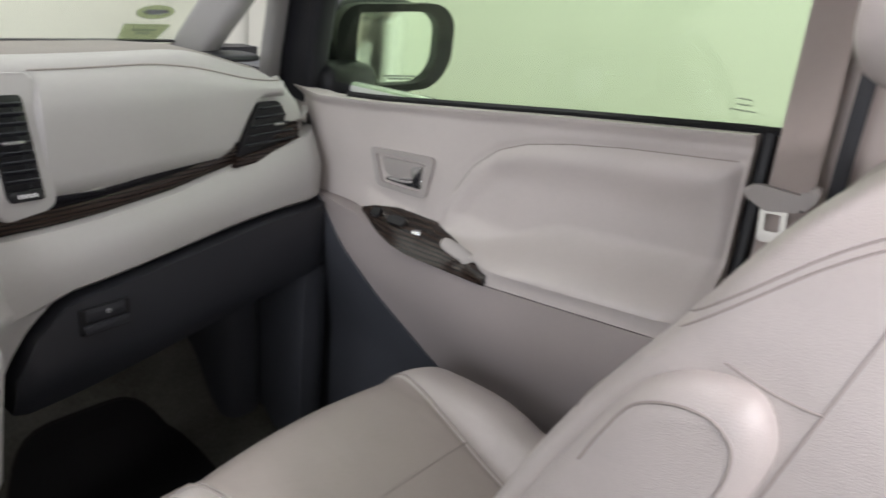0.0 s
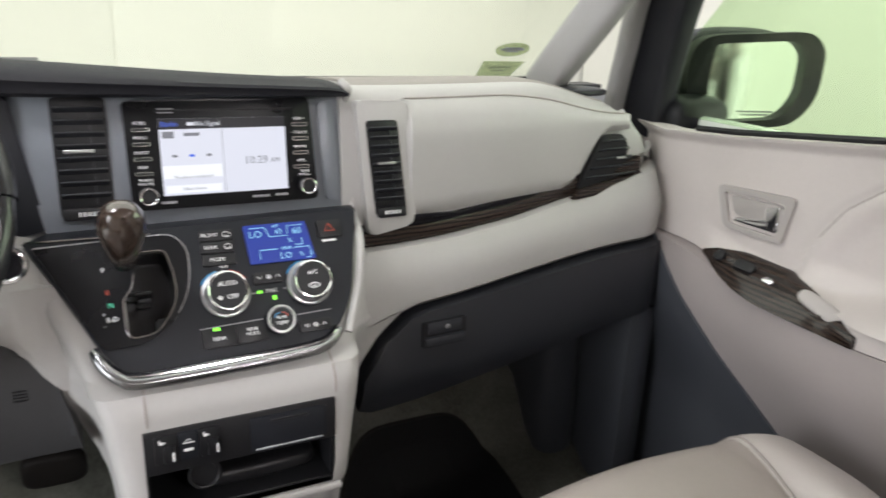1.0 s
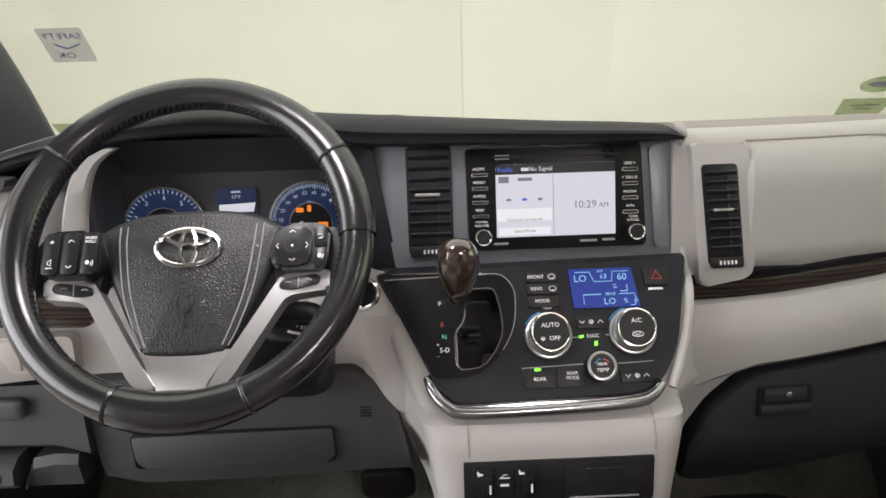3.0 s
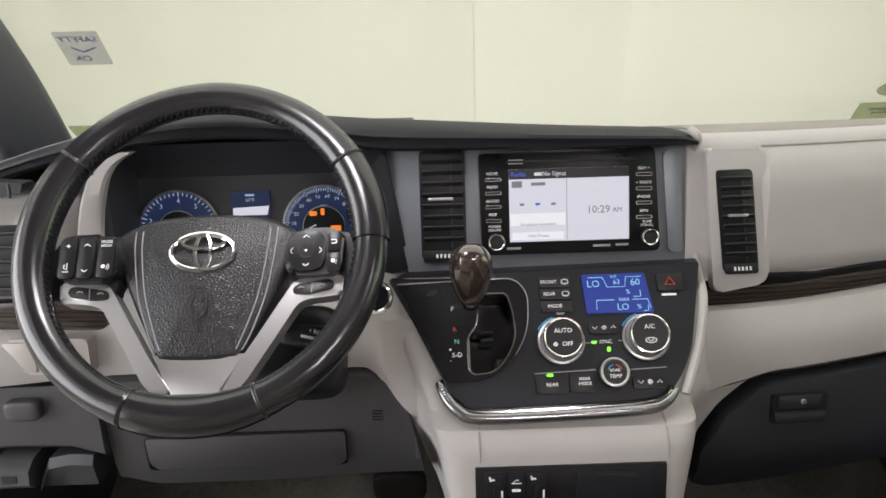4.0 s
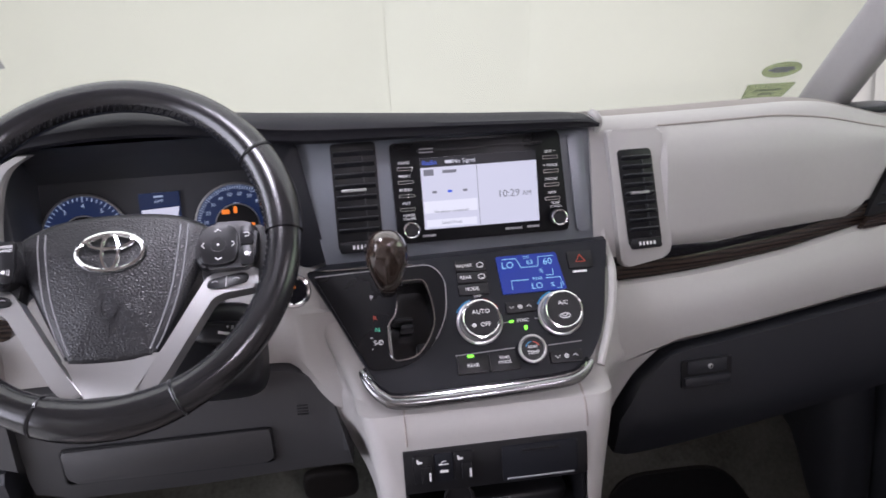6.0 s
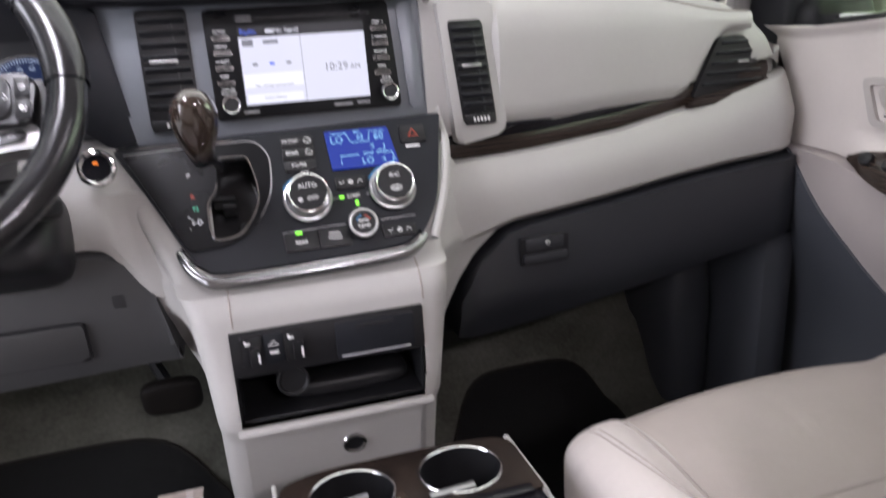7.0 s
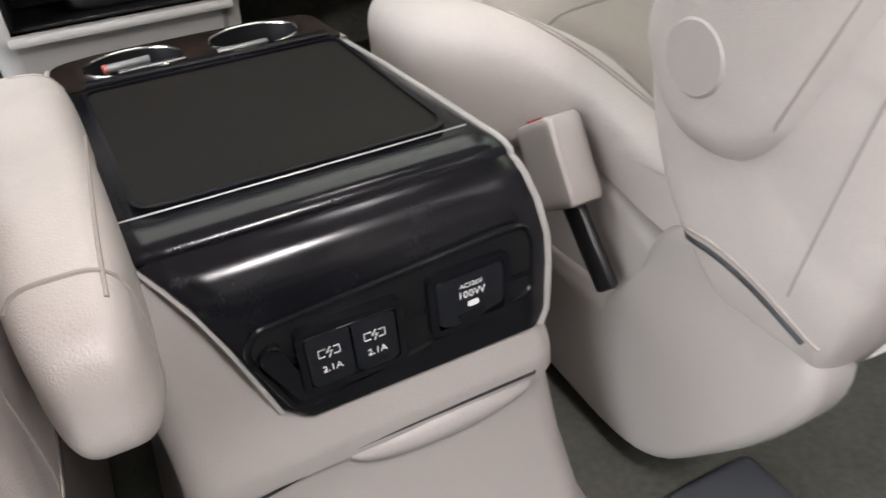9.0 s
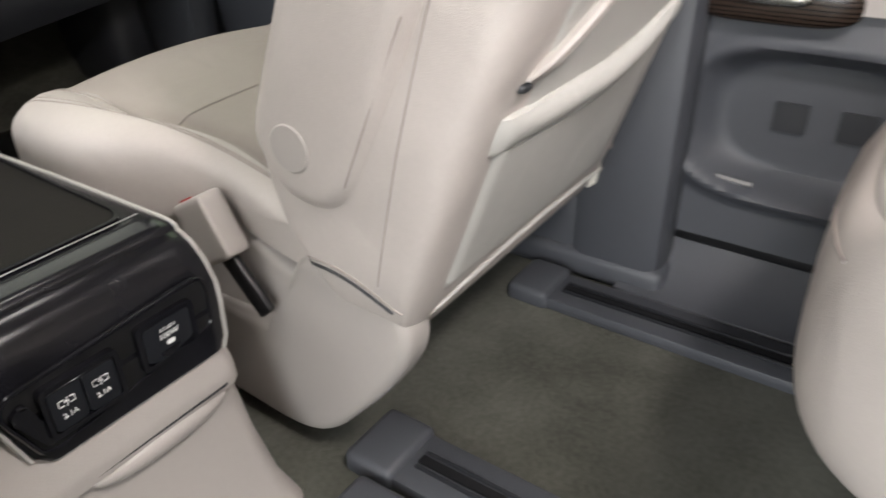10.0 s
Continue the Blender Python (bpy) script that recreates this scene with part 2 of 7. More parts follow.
def round_poly(pts, r, seg=4):
    """A polygon with its corners rounded by r (one number or one a corner)."""
    out, n = [], len(pts)
    for i, p in enumerate(pts):
        rad = r[i] if isinstance(r, (list, tuple)) else r
        a, b, c = Vector(pts[i - 1]), Vector(p), Vector(pts[(i + 1) % n])
        d1, d2 = (a - b), (c - b)
        rad = min(rad, d1.length * 0.49, d2.length * 0.49)
        if rad < 1e-5:
            out.append(tuple(b))
            continue
        p1, p2 = b + d1.normalized() * rad, b + d2.normalized() * rad
        for k in range(seg + 1):
            t = k / seg
            q = p1 * (1 - t) ** 2 + b * 2 * t * (1 - t) + p2 * t * t
            out.append((q.x, q.y))
    return out


def rect(w, h, cx=0.0, cy=0.0):
    return [(cx - w / 2, cy - h / 2), (cx + w / 2, cy - h / 2), (cx + w / 2, cy + h / 2), (cx - w / 2, cy + h / 2)]


def plate(outline, m, n0, n1, bevel=0.0, seg=2):
    """An outline of a face's frame m, from height n0 to n1 over it, its outer rim bevelled."""
    bm = bmesh.new()
    low = [bm.verts.new((x, y, n0)) for x, y in outline]
    top = [bm.verts.new((x, y, n1)) for x, y in outline]
    bm.faces.new(low[::-1])
    lid = bm.faces.new(top)
    n = len(outline)
    for i in range(n):
        bm.faces.new((low[i], low[(i + 1) % n], top[(i + 1) % n], top[i]))
    if bevel:
        bmesh.ops.bevel(bm, geom=list(lid.edges), offset=bevel, segments=seg, profile=0.5, affect="EDGES")
    return moved(bm, m)


def puff(outline, m, n0, n1, r, dome=0.0, seg=6):
    """A cushion-edged plate over a smooth outline: its rim is rounded by r and its face swells by dome."""
    pts = [Vector(p) for p in outline]
    n = len(pts)
    area = sum(pts[i].x * pts[(i + 1) % n].y - pts[(i + 1) % n].x * pts[i].y for i in range(n))
    turn = 1 if area > 0 else -1
    inward = []
    for i in range(n):
        d = (pts[(i + 1) % n] - pts[i - 1]).normalized()
        inward.append(Vector((-d.y, d.x)) * turn)
    mid = sum(pts, Vector((0, 0))) / n
    rings = [[(p.x, p.y, n0) for p in pts]]
    for k in range(seg + 1):
        a = math.pi / 2 * k / seg
        rings.append([(p.x + q.x * r * (1 - math.cos(a)), p.y + q.y * r * (1 - math.cos(a)), n1 - r + r * math.sin(a)) for p, q in zip(pts, inward)])
    edge = [Vector(p) for p in rings[-1]]
    for k in range(1, 6):
        t = k / 6
        rings.append([(p.x + (mid.x - p.x) * t, p.y + (mid.y - p.y) * t, n1 + dome * math.sin(math.pi / 2 * t)) for p in edge])
    if turn < 0:
        rings = [ring[::-1] for ring in rings]
    return moved(loft(rings), m)


def plate_with_holes(outer, holes, m, n0, n1):
    bm = bmesh.new()
    edges = []
    loops = []
    for o in [outer] + holes:
        vs = [bm.verts.new((x, y, n1)) for x, y in o]
        loops.append(vs)
        edges += [bm.edges.new((vs[i], vs[(i + 1) % len(vs)])) for i in range(len(vs))]
    bmesh.ops.triangle_fill(bm, use_beauty=True, use_dissolve=False, edges=edges)
    for vs in loops:
        low = [bm.verts.new((v.co.x, v.co.y, n0)) for v in vs]
        for i in range(len(vs)):
            bm.faces.new((vs[i], vs[(i + 1) % len(vs)], low[(i + 1) % len(vs)], low[i]))
    return moved(bm, m)


def circle(cx, cy, rx, ry, n=32):
    return [(cx + rx * math.cos(2 * math.pi * k / n), cy + ry * math.sin(2 * math.pi * k / n)) for k in range(n)]


def ring_plate(outer, inner, m, n0, n1):
    """A flat frame between two outlines of the same count."""
    bm = bmesh.new()
    rows = [[bm.verts.new((x, y, z)) for x, y in o] for o, z in ((outer, n0), (outer, n1), (inner, n1), (inner, n0))]
    n = len(outer)
    for k in range(4):
        a, b = rows[k], rows[(k + 1) % 4]
        for i in range(n):
            bm.faces.new((a[i], a[(i + 1) % n], b[(i + 1) % n], b[i]))
    return moved(bm, m)


def box(sx, sy, sz, r=0.003, seg=2, m=None):
    bm = bmesh.new()
    bmesh.ops.create_cube(bm, size=1.0, matrix=Matrix.Diagonal((sx, sy, sz, 1)))
    if r:
        bmesh.ops.bevel(bm, geom=list(bm.edges), offset=min(r, min(sx, sy, sz) * 0.45), segments=seg, profile=0.5, affect="EDGES")
    return moved(bm, m) if m else bm


def at(x, y, z):
    return Matrix.Translation((x, y, z))


def loft(rings, closed=True, caps=True):
    """A skin over rings of the same count of points."""
    bm = bmesh.new()
    rows = [[bm.verts.new(p) for p in ring] for ring in rings]
    n = len(rows[0])
    for a, b in zip(rows, rows[1:]):
        for i in range(n if closed else n - 1):
            bm.faces.new((a[i], a[(i + 1) % n], b[(i + 1) % n], b[i]))
    if caps and closed:
        bm.faces.new(rows[0][::-1])
        bm.faces.new(rows[-1])
    return bm


def tube(pts, r, seg=8, closed=False):
    """A round bar along points; r is one number or a function of 0..1."""
    pts = [Vector(p) for p in pts]
    n = len(pts)
    rings, side = [], None
    for i, p in enumerate(pts):
        a = pts[(i - 1) % n] if closed or i else pts[0]
        b = pts[(i + 1) % n] if closed or i < n - 1 else pts[-1]
        d = (b - a).normalized()
        if side is None:
            side = d.orthogonal().normalized()
        side = (side - d * side.dot(d)).normalized()
        up = d.cross(side)
        rad = r(i / max(1, n - 1)) if callable(r) else r
        rings.append([p + (side * math.cos(t) + up * math.sin(t)) * rad for t in (2 * math.pi * k / seg for k in range(seg))])
    if closed:
        rings.append(rings[0])
        bm = loft(rings, True, False)
        bmesh.ops.remove_doubles(bm, verts=bm.verts, dist=1e-6)
        return bm
    return loft(rings)


def smooth_path(pts, steps=8, closed=False):
    """A Catmull-Rom line through a few points."""
    pts = [Vector(p) for p in pts]
    n, out = len(pts), []
    for i in range(n if closed else n - 1):
        p0, p1 = pts[i - 1] if (closed or i) else pts[0], pts[i]
        p2 = pts[(i + 1) % n]
        p3 = pts[(i + 2) % n] if (closed or i + 2 < n) else pts[-1]
        for k in range(steps):
            t = k / steps
            out.append(0.5 * (2 * p1 + (p2 - p0) * t + (2 * p0 - 5 * p1 + 4 * p2 - p3) * t * t + (3 * p1 - p0 - 3 * p2 + p3) * t ** 3))
    if not closed:
        out.append(pts[-1])
    return out


def disc(r, m, n0, n1, seg=32, bevel=0.0, r_top=None):
    """A round knob or plate on a face."""
    r_top = r if r_top is None else r_top
    prof = [(r, n0), (r_top, n1 - bevel), (r_top - bevel, n1)] if bevel else [(r, n0), (r_top, n1)]
    rings = [[(rr * math.cos(a), rr * math.sin(a), h) for a in (2 * math.pi * k / seg for k in range(seg))] for rr, h in prof]
    return moved(loft(rings), m)


def torus_arc(rx, ry, r, m, a0=0.0, a1=360.0, seg=40, sides=8, h=0.0):
    full = abs(a1 - a0) >= 359.9
    n = seg if full else seg + 1
    pts = [(rx * math.cos(t), ry * math.sin(t), h) for t in (radians(a0 + (a1 - a0) * k / seg) for k in range(n))]
    return moved(tube(pts, r, sides, full), m)


def pillow(sx, sy, sz, e=0.35, seg=20, shape=None, m=None):
    """A soft box: a superellipsoid of half sizes sx, sy, sz; e near 0 is boxy. shape moves each point."""
    bm = bmesh.new()
    bmesh.ops.create_cube(bm, size=2.0)
    bmesh.ops.subdivide_edges(bm, edges=list(bm.edges), cuts=seg - 1, use_grid_fill=True)
    k = 2.0 / e
    for v in bm.verts:
        x, y, z = v.co
        s = (abs(x) ** k + abs(y) ** k + abs(z) ** k) ** (-1.0 / k)
        p = Vector((x * s * sx, y * s * sy, z * s * sz))
        v.co = shape(p) if shape else p
    return moved(bm, m) if m else bm


def on_surface(src, pts, direction, r, seg=6):
    """A seam: a thin cord laid on the surface of a mesh, points pushed along a direction."""
    from mathutils.bvhtree import BVHTree
    tree = BVHTree.FromBMesh(src)
    d = Vector(direction).normalized()
    out = []
    for p in pts:
        hit = tree.ray_cast(Vector(p) - d * 0.5, d)
        if hit[0] is not None:
            out.append(hit[0])
    return tube(out, r, seg) if len(out) > 2 else None


def text(name, words, size, m, mat, parent, lift=0.0006, align="CENTER", thick=0.0002, label=""):
    """Flat lettering on a face's frame, as a mesh."""
    cu = bpy.data.curves.new("lettering", "FONT")
    cu.body, cu.size, cu.align_x, cu.align_y, cu.extrude = words, size, align, "CENTER", thick
    cu.resolution_u = 2
    ob = new("lettering", cu)
    bpy.context.view_layer.update()
    me = bpy.data.meshes.new_from_object(ob.evaluated_get(bpy.context.evaluated_depsgraph_get()))
    bpy.data.objects.remove(ob)
    bpy.data.curves.remove(cu)
    me.transform(m @ at(0, 0, lift))
    me.materials.clear()
    me.materials.append(mat)
    return part(name, me, mat, parent, label)


def bars(name, widths, size, m, mat, parent, lift=0.0006):
    """Plain bars that stand for small print that cannot be read."""
    out = []
    for i, w in enumerate(widths):
        out.append(plate(rect(w, size), m @ at(0, -i * size * 1.7, 0), lift - 0.0003, lift))
    return part(name, join(*out), mat, parent, smooth=False)


def lerp(table, x):
    """A smooth value between the rows (x, value) of a short table."""
    if x <= table[0][0]:
        return table[0][1]
    for (x0, v0), (x1, v1) in zip(table, table[1:]):
        if x <= x1:
            t = (x - x0) / (x1 - x0)
            t = t * t * (3 - 2 * t)
            return v0 + (v1 - v0) * t
    return table[-1][1]


def glide(table, x):
    """A flowing curve through the rows (x, value) of a short table."""
    if x <= table[0][0]:
        return table[0][1]
    if x >= table[-1][0]:
        return table[-1][1]
    k = next(i for i in range(len(table) - 1) if x <= table[i + 1][0])

    def slope(i):
        a, b = table[max(0, i - 1)], table[min(len(table) - 1, i + 1)]
        return (b[1] - a[1]) / (b[0] - a[0])

    (x0, v0), (x1, v1) = table[k], table[k + 1]
    w = x1 - x0
    t = (x - x0) / w
    return v0 * (1 + 2 * t) * (1 - t) ** 2 + slope(k) * w * t * (1 - t) ** 2 + v1 * t * t * (3 - 2 * t) + slope(k + 1) * w * t * t * (t - 1)


def lin(table, x):
    if x <= table[0][0]:
        return table[0][1]
    for (x0, v0), (x1, v1) in zip(table, table[1:]):
        if x <= x1:
            return v0 + (v1 - v0) * (x - x0) / (x1 - x0)
    return table[-1][1]


def spaced(a, b, n):
    return [a + (b - a) * i / (n - 1) for i in range(n)]


# ---- the booth round the car ----
def slab(name, x0, x1, y0, y1, z0, z1, mat, label, category="wall", r=0.0):
    return solo(name, box(x1 - x0, y1 - y0, z1 - z0, r, m=at((x0 + x1) / 2, (y0 + y1) / 2, (z0 + z1) / 2)), mat, label, category, kind="structure", smooth=bool(r))


slab("ground", -3.6, 3.6, -5.2, 4.3, -0.56, -0.46, CONCRETE, "pale concrete floor of the photo booth", "floor")
slab("wall_north_left", -3.6, 0.10, 4.0, 4.2, -0.46, 2.8, WALL_SHADE, "cream painted booth wall ahead of the car, in the shaded copy of the paint")
slab("wall_north_right", 0.10, 3.6, 3.985, 4.2, -0.46, 2.8, WALL, "cream painted booth wall panel standing slightly proud")
slab("wall_east", 3.4, 3.6, -5.0, 3.93, -0.46, 2.8, WALL, "plain cream booth wall beside the car")
slab("wall_west", -3.6, -3.4, -5.0, 4.0, -0.46, 2.8, WALL, "plain cream booth wall beside the car")
slab("wall_south", -3.6, 3.6, -5.2, -5.0, -0.46, 2.8, WALL, "plain cream booth wall behind the car")
slab("booth_ceiling", -3.6, 3.6, -5.2, 4.3, 2.8, 2.9, WALL, "plain white booth ceiling", "ceiling")


# ---- car shell ----
def floor_profile(x):
    """Height of the carpet along y: flat cabin floor, then the toe board."""
    return [(-2.6, 0.06), (-0.3, 0.06), (0.15, 0.06), (0.28, 0.07), (0.36, 0.12), (0.46, 0.26), (0.58, 0.42), (0.62, 0.50)]


def cabin_floor():
    ys = spaced(-2.6, 0.1, 28) + spaced(0.14, 0.62, 18)
    rings = []
    for x in spaced(-0.86, 0.93, 30):
        top = [(x, y, lerp(floor_profile(x), y) + 0.002 * noise.noise((x * 9, y * 9, 0))) for y in ys]
        rings.append(top + [(x, 0.66, 0.46), (x, 0.5, -0.02), (x, -2.6, 0.0)])
    return loft(rings)


solo("floor", cabin_floor(), CARPET, "dark olive-grey carpet on the cabin floor, worn and blotchy", "carpet", kind="structure")
slab("firewall", -0.9, 0.95, 0.64, 0.70, 0.0, 0.86, BLACK, "black bulkhead closing the footwells")
slab("ceiling", -0.80, 0.88, -2.62, -0.10, 1.27, 1.33, PILLAR, "light fabric headliner over the cabin", "ceiling")
slab("wall_rear_low", -0.86, 0.93, -2.68, -2.60, 0.0, 0.80, DARK, "dark trim of the tailgate below its window")
slab("wall_rear_top", -0.86, 0.93, -2.68, -2.60, 1.22, 1.33, DARK, "dark trim of the tailgate above its window")
slab("wall_left_front_sill", -0.90, -0.80, -0.62, 0.60, -0.05, 0.06, DARK, "dark sill of the open driver doorway", "sill")
slab("wall_left_pillar", -0.90, -0.82, -0.74, -0.60, 0.0, 1.30, PILLAR, "light trim of the door post on the driver side")
slab("wall_left_rear", -0.90, -0.84, -2.62, -1.75, 0.0, 1.30, SHELL, "light trim of the rear quarter on the driver side")
slab("wall_left_sill", -0.90, -0.80, -1.75, -0.74, -0.05, 0.05, DARK, "dark sill of the open sliding doorway", "sill")
slab("roof_rail_left", -0.88, -0.78, -2.62, -0.10, 1.22, 1.33, PILLAR, "light trim of the roof edge", "trim")
slab("roof_rail_right", 0.82, 0.93, -2.62, -0.10, 1.22, 1.33, PILLAR, "light trim of the roof edge", "trim")
slab("wall_right_rear_low", 0.86, 0.93, -2.62, -1.62, 0.0, 0.86, SLATE, "slate trim of the rear quarter")
slab("wall_right_rear_post", 0.86, 0.93, -1.74, -1.62, 0.86, 1.24, PILLAR, "light trim of the rear quarter post")


# windscreen: a pane from the foot of the dash up to the roof edge
WIND = basis((0.0, 0.55, 0.872), (1, 0, 0), (0, -1, 0.80))


def pane(name, outline, m, mat, label):
    ob = solo(name, plate(outline, m, -0.002, 0.002), mat, label, "window", kind="structure", smooth=False)
    ob.visible_shadow = False
    return ob


pane("window_1", [(-0.84, -0.02), (0.78, -0.02), (0.70, 0.80), (-0.74, 0.80)], WIND, GLASS, "clear sloping windscreen glass")
pane("window_2", [(0.40, 0.84), (-0.60, 0.84), (-0.60, 1.24), (0.05, 1.24)], basis((0.86, 0, 0), (0, 1, 0), (0.0, 0, 1)), GLASS_SIDE, "green-tinted glass of the front passenger door")
pane("window_3", [(-0.75, 0.88), (-1.62, 0.88), (-1.62, 1.24), (-0.75, 1.24)], basis((0.91, 0, 0), (0, 1, 0), (0.0, 0, 1)), GLASS_PRIVACY, "dark tinted glass of the sliding door")
pane("window_4", [(-0.80, 0.80), (0.86, 0.80), (0.80, 1.22), (-0.74, 1.22)], basis((0.0, -2.64, 0), (1, 0, 0), (0, 0, 1)), GLASS_PRIVACY, "dark tinted glass of the tailgate")


def post(path, w, d, face, mat, name, label, twist=0.0):
    """A trim post of rounded section along a line; face is its outward normal."""
    pts = smooth_path(path, 8)
    rings = []
    for i, p in enumerate(pts):
        dirn = (pts[min(i + 1, len(pts) - 1)] - pts[max(i - 1, 0)]).normalized()
        n = Vector(face)
        n = (n - dirn * n.dot(dirn)).normalized()
        s = dirn.cross(n)
        o = round_poly(rect(w, d), min(w, d) * 0.4, 4)
        rings.append([p + s * a + n * b for a, b in o])
    return solo(name, loft(rings), mat, label, "pillar", kind="structure")


post([(0.672, 0.520, 0.835), (0.672, 0.36, 0.985), (0.674, 0.20, 1.12), (0.68, -0.08, 1.30)], 0.075, 0.05, (-0.75, -0.5, 0.2), PILLAR_GREY, "pillar_front_right", "light grey cloth-covered windscreen pillar")
# Darker than its right-hand twin: the driver pillar's shade is in its colour.
post([(-0.83, 0.52, 0.83), (-0.808, 0.36, 0.99), (-0.786, 0.18, 1.12), (-0.77, -0.12, 1.30)], 0.13, 0.05, (0.75, -0.5, 0.2), SLATE, "pillar_front_left", "grey windscreen pillar on the driver side, shade put into its darker colour")
post([(0.845, 0.365, 0.800), (0.84, 0.340, 0.93), (0.81, 0.265, 1.10), (0.785, 0.11, 1.28)], 0.105, 0.05, (-1.0, 0, 0), SOFT_BLACK, "pillar_door_frame", "black window-frame post beside the door mirror")
post([(0.805, 0.415, 0.83), (0.80, 0.392, 0.93), (0.775, 0.315, 1.10), (0.75, 0.12, 1.28)], 0.03, 0.04, (-1.0, 0, 0), PILLAR_GREY, "pillar_door_frame_trim", "grey trim edge of the quarter window")
slab("dash_side_closing", 0.80, 0.90, 0.40, 0.64, 0.0, 0.845, SLATE, "slate side panel of the footwell below the quarter window")
slab("kick_panel", 0.745, 0.82, 0.22, 0.62, 0.05, 0.60, SLATE, "slate-grey kick panel of the passenger footwell", "trim", 0.03)
solo("wheel_arch_trim", pillow(0.06, 0.14, 0.30, 0.6, 12, m=at(0.70, 0.48, 0.20)), SLATE, "rounded slate-grey wheel arch trim in the footwell", "trim", kind="structure")
slab("kick_panel_left", -0.86, -0.78, 0.10, 0.62, 0.05, 0.60, DARK, "dark kick panel of the driver footwell", "trim", 0.03)

# front passenger door ---------------------------------------------------------
BELT_LINE = [(-0.62, 0.908), (-0.545, 0.904), (-0.274, 0.876), (0.115, 0.832), (0.25, 0.822), (0.36, 0.825)]
ARM_LINE = [(-0.62, 0.632), (-0.50, 0.622), (-0.21, 0.602), (-0.06, 0.604), (0.05, 0.616), (0.11, 0.632), (0.20, 0.636), (0.36, 0.638)]
PAD_TOP = [(-0.60, 0.872), (-0.376, 0.850), (-0.287, 0.837), (-0.215, 0.822), (-0.165, 0.803), (-0.118, 0.765), (-0.088, 0.720), (-0.064, 0.668), (-0.05, 0.615)]


def clamp01(v):
    return max(0.0, min(1.0, v))


def ease(v):
    v = clamp01(v)
    return v * v * (3 - 2 * v)


def door_x(y, z):
    """The inner skin of the front door: leather pad, dished middle, armrest shelf."""
    line, top = lin(ARM_LINE, y), lin(BELT_LINE, y)
    along = ease((0.17 - y) / 0.22)
    w = ease((y + 0.32) / 0.20)
    shelf = -0.068 * along * (1 - ease((z - line - 0.035 + 0.033 * w) / (0.075 - 0.030 * w)))
    rim, slope = lin(PAD_TOP, y), (lin(PAD_TOP, y + 0.012) - lin(PAD_TOP, y - 0.012)) / 0.024
    d = min((rim - z) / math.hypot(1, slope), y + 0.538)
    pad = -0.018 * (1 - (1 - clamp01(d / 0.055)) ** 2) + 0.0025 * math.exp(-((d + 0.002) / 0.005) ** 2) if z > line + 0.03 else 0.0
    dish = 0.020 * ease(d / 0.05) * (1 - ease((z - line - 0.15) / 0.09)) * ease((z - line - 0.03) / 0.05)
    return 0.802 + shelf + pad + dish - 0.010 * ease((z - top + 0.02) / 0.02) + 0.030 * ease((y - 0.24) / 0.14)


def lower_x(y, z):
    line = lin(ARM_LINE, y)
    return 0.765 - 0.030 * ease((0.10 - y) / 0.25) * (1 - ease((line - z) / 0.20)) + 0.065 * ease((line - z - 0.06) / 0.26) + 0.028 * ease((y - 0.10) / 0.2)


def skin(fx, ys, z_low, z_high, steps, thick, off=0.0):
    """A thick panel over (y, z) with its face at fx(y, z) - off."""
    front, back = [], []
    for y in ys:
        a, b = z_low(y), z_high(y)
        zs = spaced(a, b, steps)
        front.append([(fx(y, z) - off, y, z) for z in zs])
        back.append([(fx(y, z) + thick, y, z) for z in zs])
    return loft([f + b[::-1] for f, b in zip(front, back)])


door = thing("door_1", (0.82, -0.1, 0.10), "closed front passenger door with light leather panel and wood switch plate", "door", kind="structure")
DOOR_Y = spaced(0.36, -0.546, 130)
part("upper_panel", skin(door_x, DOOR_Y, lambda y: lin(ARM_LINE, y), lambda y: lin(BELT_LINE, y), 70, 0.05), DOOR_LEATHER, door, "light leather upper door panel with padded armrest")
part("lower_panel", skin(lower_x, DOOR_Y, lambda y: 0.10, lambda y: lin(ARM_LINE, y) - 0.002, 20, 0.05), material("door_lower_vinyl", (0.30, 0.265, 0.255, 1), 0.5, grain=0.4, grain_scale=600, vary=0.05), door, "mauve-grey vinyl lower door panel")
part("front_panel", skin(lower_x, spaced(0.36, -0.16, 40), lambda y: 0.10, lambda y: max(0.11, min(lin(ARM_LINE, y) - 0.004, 0.635 + (y - 0.235) * 0.83)), 16, 0.01, 0.006), SLATE, door, "slate-grey plastic wedge below the handle")


part("pad_seam", tube([(door_x(y, lin(PAD_TOP, y)) - 0.0006, y, lin(PAD_TOP, y)) for y in spaced(-0.532, -0.085, 60)], 0.0011, 5), SEAM, door)

WOOD_TOP = [(-0.215, 0.620), (-0.20, 0.624), (-0.10, 0.645), (-0.05, 0.652), (0.03, 0.655), (0.08, 0.649), (0.108, 0.639)]


def wood_face(y, u):
    """A place on the switch plate: u runs from its lower to its upper edge."""
    taper = ease((0.112 - y) / 0.05)
    za, zb = lin(ARM_LINE, y) + 0.001, lin(WOOD_TOP, y)
    a = Vector((door_x(y, za) - 0.007, y, za))
    b = Vector((door_x(y, zb) - 0.004, y, zb))
    p = a.lerp(b, u)
    n = Vector((-(b.z - a.z), 0, b.x - a.x)).normalized()
    return p + n * (0.006 * math.sin(math.pi * u) * taper), n


